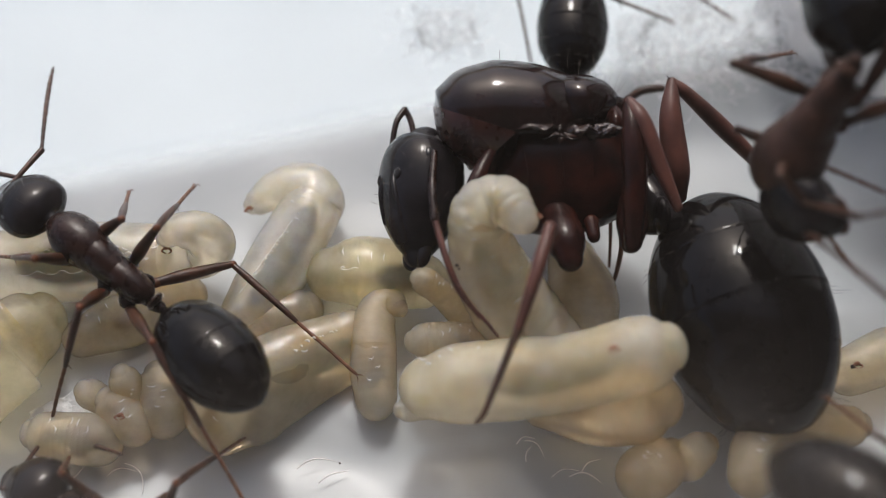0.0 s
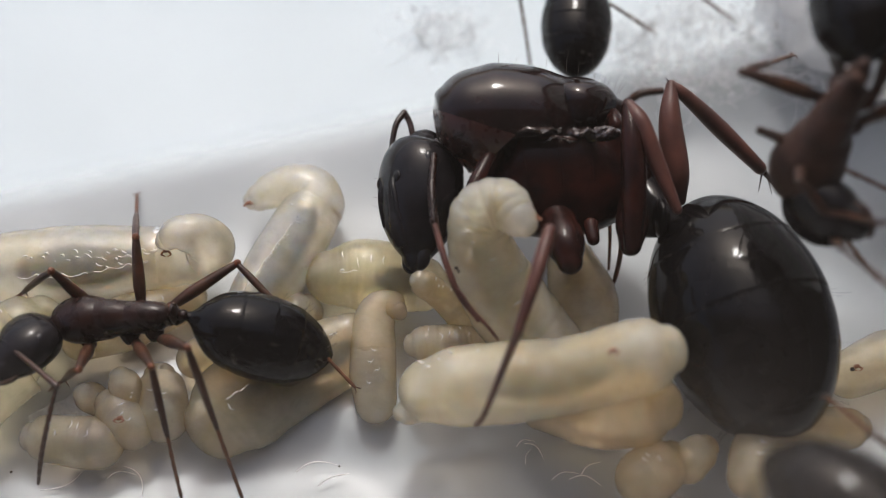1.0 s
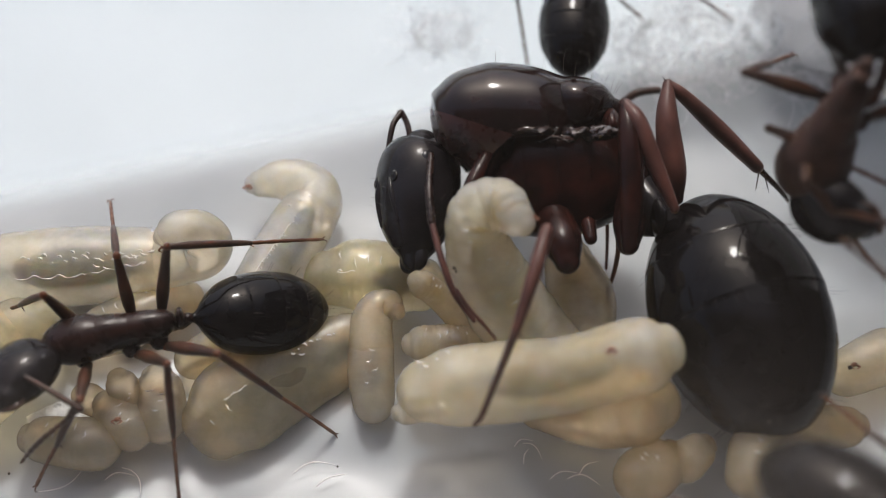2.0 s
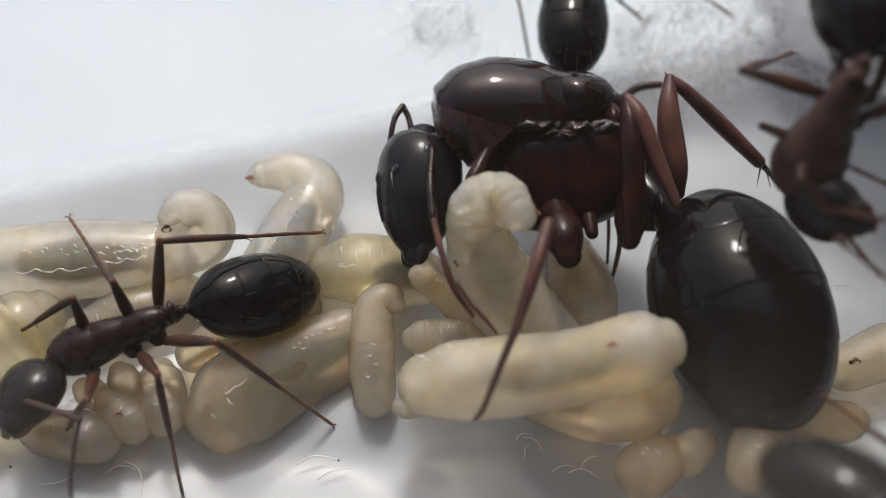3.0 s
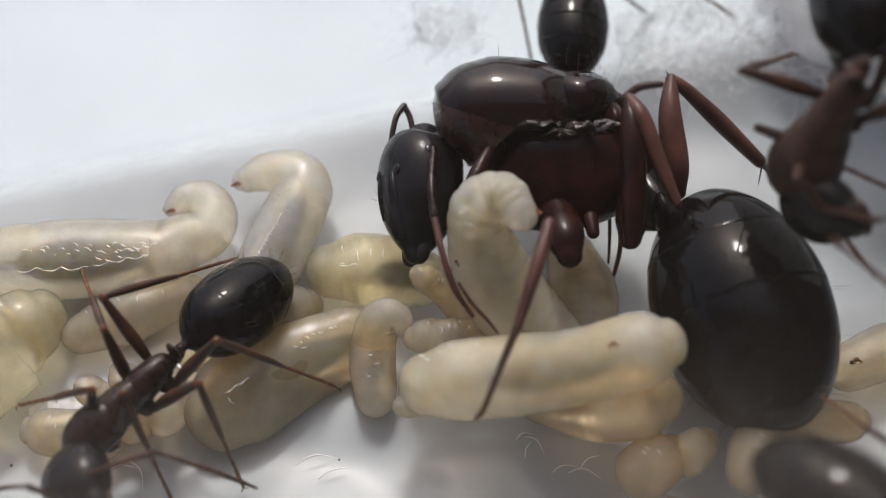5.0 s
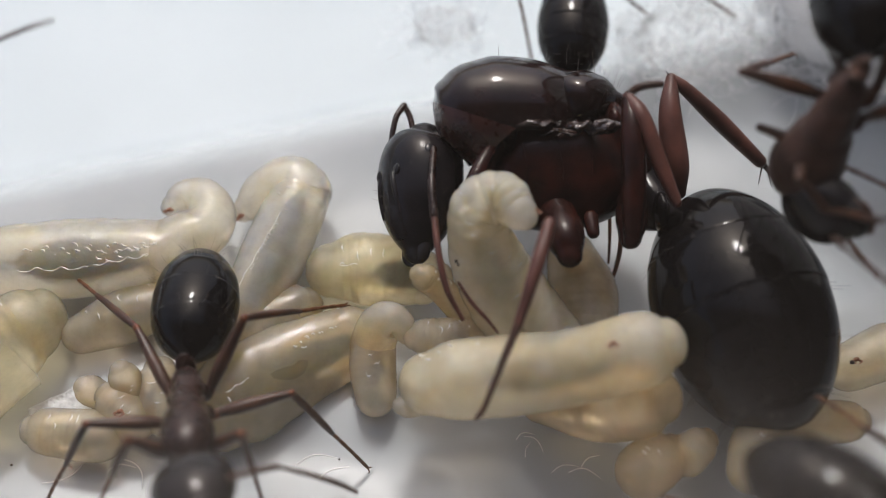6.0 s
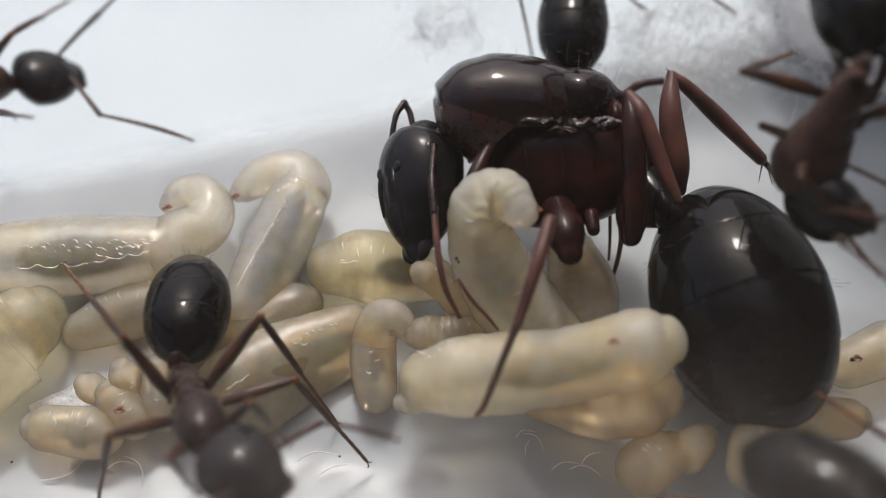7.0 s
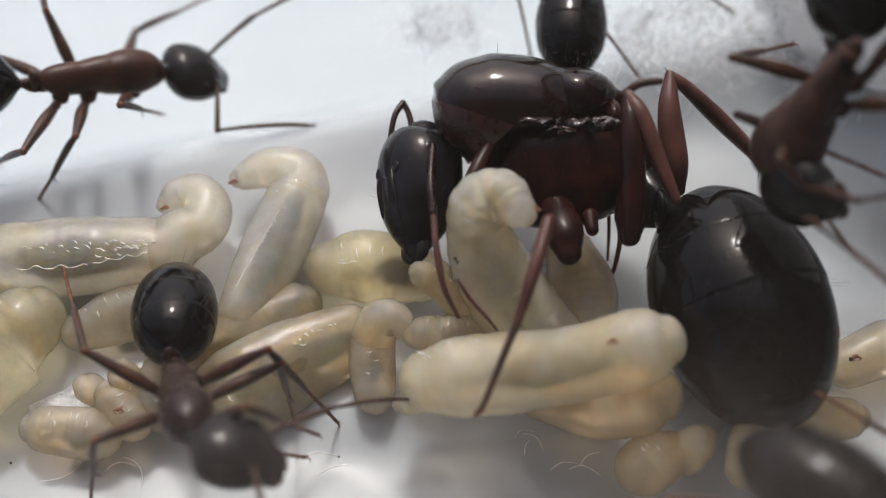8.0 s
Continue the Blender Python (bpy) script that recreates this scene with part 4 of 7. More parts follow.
BUSY = dict(
    waist=[(0.0, -6.71, -3.17, 2.90), (0.3, -6.71, -3.04, 2.70), (0.5, -6.33, -2.86, 2.71), (0.6, -6.46, -2.80, 2.70), (1.0, -6.19, -3.19, 2.71), (1.5, -6.06, -3.35, 2.64), (1.6, -6.01, -3.27, 2.70), (2.8, -6.00, -3.19, 2.70), (3.0, -6.19, -3.23, 2.78), (3.5, -6.33, -3.52, 2.87), (4.5, -6.43, -3.85, 2.80), (4.6, -6.29, -4.05, 2.70), (5.8, -5.80, -4.66, 2.90), (6.0, -5.92, -4.77, 2.89), (6.5, -5.91, -4.99, 2.90), (6.9, -5.93, -4.80, 2.90), (7.1, -6.25, -4.88, 2.90), (7.3, -6.64, -4.73, 2.90), (7.6, -6.43, -4.73, 2.90), (8.0, -6.22, -4.73, 2.90)],
    neck=[(0.0, -9.53, -1.00, 3.44), (0.3, -9.73, -1.32, 3.63), (0.5, -9.69, -1.49, 2.94), (0.6, -9.84, -1.56, 2.60), (1.0, -9.90, -2.90, 1.72), (1.5, -9.61, -3.78, 2.48), (1.6, -9.55, -3.92, 2.65), (2.8, -9.46, -3.89, 1.98), (3.0, -9.61, -4.23, 1.79), (3.5, -9.74, -4.52, 1.65), (4.5, -9.37, -5.18, 1.22), (4.6, -9.31, -5.27, 1.16), (5.8, -5.39, -7.85, 4.53), (6.5, -4.85, -7.86, 4.81), (6.9, -4.84, -7.76, 4.64), (7.1, -4.80, -7.42, 5.01), (7.3, -5.32, -7.26, 5.10), (7.6, -5.13, -7.31, 5.06), (8.0, -5.11, -7.42, 5.03)],
    tip=[(0.0, -4.13, -5.74, 3.35), (0.3, -3.88, -5.35, 3.41), (0.5, -3.31, -4.95, 2.92), (0.6, -3.22, -4.61, 2.76), (1.0, -2.94, -3.64, 1.47), (1.5, -2.97, -2.94, 0.80), (1.6, -2.89, -2.48, 0.85), (2.8, -3.06, -1.39, 1.34), (3.0, -3.23, -1.74, 1.35), (3.5, -3.44, -2.04, 1.72), (4.5, -3.42, -2.20, 1.47), (4.6, -3.41, -1.99, 1.58), (5.8, -5.77, -1.14, 1.74), (6.0, -6.07, -1.13, 1.84), (6.5, -6.39, -1.45, 1.91), (6.9, -6.18, -1.33, 1.60), (7.1, -6.46, -1.42, 1.57), (7.3, -6.93, -1.42, 1.27), (7.6, -6.93, -1.48, 1.18), (8.0, -6.82, -1.46, 1.24)],
    chin=[(0.0, -11.10, 0.20, 2.89), (0.3, -11.46, -0.43, 3.12), (0.6, -10.61, -2.95, 3.83), (1.0, -10.69, -4.60, 2.18), (1.5, -10.38, -5.39, 3.49), (1.6, -9.97, -5.56, 3.74), (2.8, -9.96, -5.84, 2.12), (3.0, -10.01, -6.06, 2.15), (3.5, -10.21, -6.34, 2.38), (4.5, -9.26, -7.03, 1.45), (4.6, -9.16, -7.28, 1.25), (5.8, -4.77, -9.39, 5.67), (6.5, -4.19, -9.40, 5.93), (6.9, -3.86, -9.05, 5.84), (7.1, -2.73, -8.04, 4.56), (7.3, -3.31, -7.60, 4.69), (7.6, -2.94, -7.92, 4.57), (8.0, -2.92, -8.03, 4.55)],
    r1_foot=[(0.0, -8.14, 0.63, 2.09), (0.3, -8.31, -0.18, 1.78), (0.5, -8.99, -0.40, 1.40), (0.6, -9.36, -0.47, 1.15), (1.0, -11.41, -2.04, 0.75), (1.5, -11.02, -2.46, 1.51), (1.6, -11.03, -2.49, 1.50), (2.8, -11.23, -2.23, 1.00), (3.0, -10.95, -3.43, 1.30), (3.5, -10.76, -3.41, 1.11), (4.5, -11.02, -3.82, 1.23), (4.6, -11.05, -3.86, 1.23), (5.8, -8.23, -7.77, 2.08), (6.0, -7.58, -7.94, 2.52), (6.5, -6.50, -7.91, 2.42), (6.9, -6.47, -7.89, 2.28), (7.1, -4.47, -7.56, 2.44), (7.3, -3.18, -6.56, 1.90), (7.6, -3.14, -6.67, 2.04), (8.0, -3.12, -6.74, 2.04)],
    r1_knee=[(0.0, -7.54, -1.56, 4.31), (0.3, -8.01, -1.76, 4.52), (0.5, -8.15, -1.75, 4.15), (0.6, -8.34, -1.63, 3.94), (1.0, -9.37, -2.25, 3.18), (1.5, -8.96, -3.09, 3.85), (1.6, -9.14, -3.24, 3.94), (2.8, -9.26, -3.06, 3.36), (3.0, -8.61, -3.28, 3.44), (3.5, -8.60, -3.79, 3.41), (4.5, -8.48, -4.39, 3.06), (4.6, -8.47, -4.48, 2.99), (5.8, -6.92, -7.90, 4.98), (6.0, -6.34, -7.57, 5.43), (6.5, -5.76, -8.18, 5.50), (6.9, -5.86, -7.92, 5.40), (7.1, -5.02, -8.10, 5.52), (7.3, -4.29, -7.45, 4.75), (7.6, -4.22, -7.55, 4.90), (8.0, -4.19, -7.62, 4.90)],
    r2_foot=[(0.0, -6.49, 0.87, 2.00), (0.3, -6.55, 1.54, 0.72), (0.5, -6.60, 1.68, 0.59), (0.6, -8.17, 1.33, 1.15), (1.0, -8.28, 1.40, 0.90), (1.5, -8.25, 1.26, 1.27), (1.6, -8.23, 1.20, 1.39), (2.8, -9.40, -0.45, 2.49), (3.0, -9.40, -0.40, 2.37), (3.5, -9.33, -0.37, 2.24), (4.5, -9.62, -0.17, 1.88), (4.6, -9.59, -0.25, 2.00), (5.8, -8.05, -4.46, 1.81), (6.0, -9.36, -7.24, 0.67), (6.5, -9.30, -7.31, 0.81), (6.9, -8.01, -7.45, 1.15), (7.0, -8.00, -7.49, 1.15), (7.1, -7.99, -7.52, 1.15), (7.3, -8.39, -7.44, 0.91), (7.5, -8.33, -7.40, 0.77), (7.6, -8.24, -7.44, 0.91), (8.0, -8.22, -7.43, 0.91)],
    r2_knee=[(0.0, -6.70, -1.79, 4.27), (0.3, -6.97, -0.54, 3.50), (0.5, -6.79, -0.52, 3.30), (0.6, -7.25, -0.89, 3.69), (1.0, -7.51, -1.24, 3.06), (1.5, -7.58, -1.59, 3.18), (1.6, -7.67, -1.65, 3.34), (2.8, -7.82, -2.47, 3.68), (3.0, -7.99, -2.49, 3.62), (3.5, -8.24, -2.64, 3.51), (4.5, -8.51, -2.67, 2.77), (4.6, -8.40, -2.81, 2.66), (5.8, -6.91, -5.96, 4.76), (6.0, -7.76, -6.52, 3.69), (6.5, -7.57, -6.62, 3.77), (6.9, -6.92, -7.10, 4.46), (7.0, -6.99, -7.17, 4.48), (7.1, -7.04, -7.24, 4.50), (7.3, -7.66, -7.12, 4.32), (7.5, -7.56, -7.20, 4.18), (7.6, -7.39, -7.23, 4.30), (8.0, -7.34, -7.18, 4.29)],
    r3_foot=[(0.0, -2.12, -4.24, 1.46), (0.3, -2.19, -4.33, 1.47), (0.5, -2.22, -4.46, 1.61), (0.6, -2.21, -4.34, 1.19), (1.0, -2.15, -4.44, 1.33), (1.5, -4.08, -0.54, 1.57), (1.6, -3.04, -0.62, 1.94), (2.8, -2.99, -0.77, 2.20), (3.0, -3.06, -0.75, 2.21), (3.5, -3.02, -0.76, 2.20), (4.5, -3.05, -0.77, 1.84), (4.6, -2.95, -1.09, 1.68), (5.8, -9.83, -1.13, 1.08), (6.0, -9.79, -1.21, 1.20), (6.5, -9.65, -1.45, 1.57), (6.9, -9.33, -1.94, 2.45), (7.0, -9.24, -2.08, 2.70), (7.1, -9.10, -2.29, 3.08), (7.3, -9.40, -1.87, 2.33), (7.5, -9.57, -1.59, 1.82), (7.6, -9.56, -1.59, 1.82), (8.0, -9.50, -1.66, 1.95)],
    r3_knee=[(0.0, -5.27, -1.57, 2.17), (0.3, -5.26, -1.69, 2.54), (0.5, -4.98, -1.45, 2.53), (0.6, -5.06, -1.59, 2.57), (1.0, -5.06, -1.73, 2.65), (1.5, -6.38, -2.80, 4.23), (1.6, -6.31, -2.11, 4.09), (2.8, -6.55, -2.02, 4.02), (3.0, -6.60, -2.06, 4.01), (3.5, -6.59, -2.13, 3.91), (4.5, -6.83, -1.94, 3.19), (4.6, -6.81, -2.05, 2.99), (5.8, -7.03, -3.71, 2.82), (6.0, -7.14, -3.88, 3.05), (6.5, -7.07, -4.20, 3.39), (6.9, -7.02, -4.79, 4.47), (7.0, -6.96, -4.98, 4.68), (7.1, -7.19, -5.59, 4.81), (7.3, -8.15, -5.30, 4.38), (7.5, -8.23, -4.97, 3.90), (7.6, -8.09, -4.88, 3.95), (8.0, -7.95, -4.96, 4.00)],
    l1_foot=[(0.0, -11.23, -1.39, 2.24), (0.3, -11.07, -1.76, 2.49), (0.5, -10.95, -3.00, 1.89), (0.6, -11.03, -2.99, 1.87), (1.0, -9.93, -3.99, 0.15), (1.5, -9.81, -6.58, 0.64), (1.6, -9.73, -7.12, 0.87), (2.8, -9.59, -5.74, 0.10), (3.0, -9.58, -5.74, 0.10), (3.5, -9.54, -5.76, 0.10), (4.5, -7.76, -6.90, 0.22), (4.6, -7.61, -6.98, 0.16), (5.8, -3.97, -7.78, 2.14), (6.0, -4.02, -7.81, 2.13), (6.5, -3.89, -7.86, 2.28), (6.9, -3.64, -7.32, 2.14), (7.1, -3.41, -5.77, 2.69), (7.3, -3.12, -6.63, 2.44), (7.6, -2.98, -6.56, 2.58), (8.0, -2.81, -6.46, 2.72)],
    l1_knee=[(0.0, -9.32, -2.70, 4.43), (0.3, -8.92, -2.96, 4.50), (0.5, -8.52, -3.16, 3.93), (0.6, -8.35, -3.22, 3.57), (1.0, -8.43, -4.68, 2.88), (1.5, -8.32, -5.44, 3.21), (1.6, -8.25, -5.60, 3.24), (2.8, -8.03, -5.46, 2.86), (3.0, -8.07, -5.56, 2.89), (3.5, -8.15, -5.72, 2.96), (4.5, -7.50, -5.22, 2.91), (4.6, -7.43, -5.28, 2.84), (5.8, -4.27, -7.32, 5.27), (6.0, -4.09, -7.38, 5.28), (6.5, -3.86, -7.54, 5.45), (6.9, -3.77, -7.12, 5.31), (7.1, -3.99, -6.60, 5.70), (7.3, -4.03, -6.87, 5.48), (7.6, -4.01, -6.89, 5.57), (8.0, -4.03, -6.98, 5.61)],
    l2_foot=[(0.0, -9.43, -5.25, 1.16), (0.3, -9.47, -5.25, 1.03), (0.5, -9.64, -5.12, 0.62), (0.6, -9.66, -5.03, 0.50), (1.0, -6.28, -6.89, 0.38), (1.5, -6.22, -7.08, 0.79), (1.6, -6.38, -6.85, 0.10), (2.8, -5.80, -7.59, 2.19), (3.0, -6.25, -6.93, 0.24), (3.5, -6.29, -6.93, 0.24), (4.5, -6.33, -6.93, 0.10), (4.6, -6.33, -6.93, 0.10), (5.8, -1.82, -6.37, 0.52), (6.0, -1.85, -6.22, 0.10), (6.5, -1.83, -6.37, 0.52), (6.9, -1.86, -6.17, 0.24), (7.1, -1.84, -6.28, 0.38), (7.3, -2.26, -6.30, 0.10), (7.5, -2.71, -5.48, 0.20), (7.6, -2.64, -5.46, 0.88), (8.0, -3.68, -5.07, 0.11)],
    l2_knee=[(0.0, -8.23, -3.77, 4.10), (0.3, -8.16, -3.92, 3.99), (0.5, -7.96, -4.12, 3.52), (0.6, -7.87, -4.14, 3.37), (1.0, -6.70, -4.71, 3.08), (1.5, -6.53, -4.85, 3.47), (1.6, -6.46, -5.24, 3.20), (2.8, -6.84, -4.77, 0.41), (3.0, -6.48, -5.09, 3.20), (3.5, -6.66, -5.31, 3.32), (4.5, -6.45, -5.43, 3.26), (4.6, -6.29, -5.37, 3.23), (5.8, -3.43, -5.77, 3.57), (6.0, -3.44, -5.56, 3.15), (6.5, -3.28, -5.71, 3.64), (6.9, -3.30, -5.44, 3.35), (7.1, -3.43, -5.35, 3.36), (7.3, -3.80, -5.67, 3.18), (7.5, -3.79, -5.08, 3.50), (7.6, -3.90, -5.04, 4.11), (8.0, -3.64, -5.11, 3.61)],
    l3_foot=[(0.0, -4.49, -7.62, 1.93), (0.3, -4.54, -7.51, 1.78), (0.5, -4.58, -7.43, 1.63), (0.6, -4.79, -7.01, 0.52), (1.0, -4.81, -6.93, 0.38), (1.5, -2.71, -5.10, 0.18), (1.6, -2.65, -5.14, 0.08), (2.8, -2.67, -5.16, 0.08), (3.0, -2.75, -5.08, 0.12), (3.5, -2.71, -5.15, 0.08), (4.5, -2.75, -5.20, 0.08), (4.6, -2.75, -5.20, 0.08), (5.8, -2.45, -2.34, 1.27), (6.0, -2.46, -2.29, 1.14), (6.5, -2.47, -2.33, 1.14), (6.9, -2.67, -5.14, 0.18), (7.0, -2.66, -5.15, 0.18), (7.1, -2.66, -5.15, 0.18), (7.3, -2.72, -5.18, 0.18), (7.5, -2.67, -5.15, 0.18), (7.6, -2.64, -5.13, 0.18), (8.0, -2.62, -5.14, 0.18)],
    l3_knee=[(0.0, -6.59, -4.46, 3.70), (0.3, -6.44, -4.27, 3.62), (0.5, -6.28, -4.22, 3.71), (0.6, -6.22, -4.31, 3.38), (1.0, -5.79, -4.50, 3.65), (1.5, -5.27, -4.59, 3.46), (1.6, -5.12, -4.59, 3.42), (2.8, -5.06, -4.38, 3.43), (3.0, -5.17, -4.41, 3.48), (3.5, -5.22, -4.79, 3.41), (4.5, -5.18, -4.74, 3.46), (4.6, -5.14, -4.70, 3.48), (5.8, -4.48, -4.27, 4.38), (6.0, -4.45, -4.24, 4.26), (6.5, -4.61, -4.15, 4.24), (6.9, -3.94, -4.42, 4.11), (7.0, -4.15, -4.12, 3.96), (7.1, -4.11, -4.25, 4.01), (7.3, -4.32, -4.36, 3.96), (7.5, -4.16, -4.50, 4.04), (7.6, -4.06, -4.65, 4.09), (8.0, -3.87, -5.02, 4.18)],
    r_elbow=[(0.0, -12.09, 0.73, 3.00), (0.6, -11.53, -3.41, 3.00), (1.0, -10.86, -5.39, 3.00), (3.5, -10.61, -6.65, 3.00), (4.6, -9.75, -7.16, 3.00), (5.8, -5.87, -9.97, 5.00), (7.0, -5.38, -9.58, 5.00), (8.0, -3.34, -9.58, 5.00)],
    r_tip=[(0.0, -13.16, 1.77, 3.00), (0.6, -12.28, -4.11, 2.00), (1.0, -11.53, -6.36, 2.00), (3.5, -12.02, -7.01, 1.00), (4.6, -10.96, -6.52, 2.00), (5.8, -7.47, -10.01, 3.00), (7.0, -6.97, -9.48, 3.00), (8.0, -5.15, -9.35, 3.00)],
    l_elbow=[(0.0, -9.25, 2.52, 3.50), (0.3, -10.74, 2.14, 3.50), (0.6, -8.90, -4.39, 3.50), (1.0, -8.04, -5.77, 3.00), (1.6, -7.99, -5.99, 3.00), (2.8, -7.48, -5.65, 3.00), (3.5, -8.10, -7.82, 3.00), (4.6, -6.75, -6.59, 3.40), (5.8, -2.93, -7.28, 4.00), (6.5, -3.24, -8.29, 5.00), (6.9, -2.25, -6.57, 4.00), (7.1, -1.78, -6.05, 4.00), (7.6, -1.13, -6.31, 4.00), (8.0, -1.74, -6.04, 4.00)],
    l_tip=[(0.0, -10.38, 6.11, 3.00), (0.3, -11.80, 5.56, 3.00), (0.6, -9.63, -5.71, 2.00), (1.0, -9.46, -6.41, 1.00), (1.6, -10.65, -5.73, 1.50), (2.8, -7.86, -7.20, 0.50), (3.5, -10.76, -6.59, 1.00), (4.6, -4.75, -7.23, 0.50), (5.8, -1.83, -7.60, 2.00), (6.5, -1.84, -7.77, 2.00), (6.9, -0.59, -7.47, 1.00), (7.1, -0.59, -5.34, 2.00), (7.6, -0.03, -6.46, 2.00), (8.0, -0.61, -5.40, 2.00)],
)
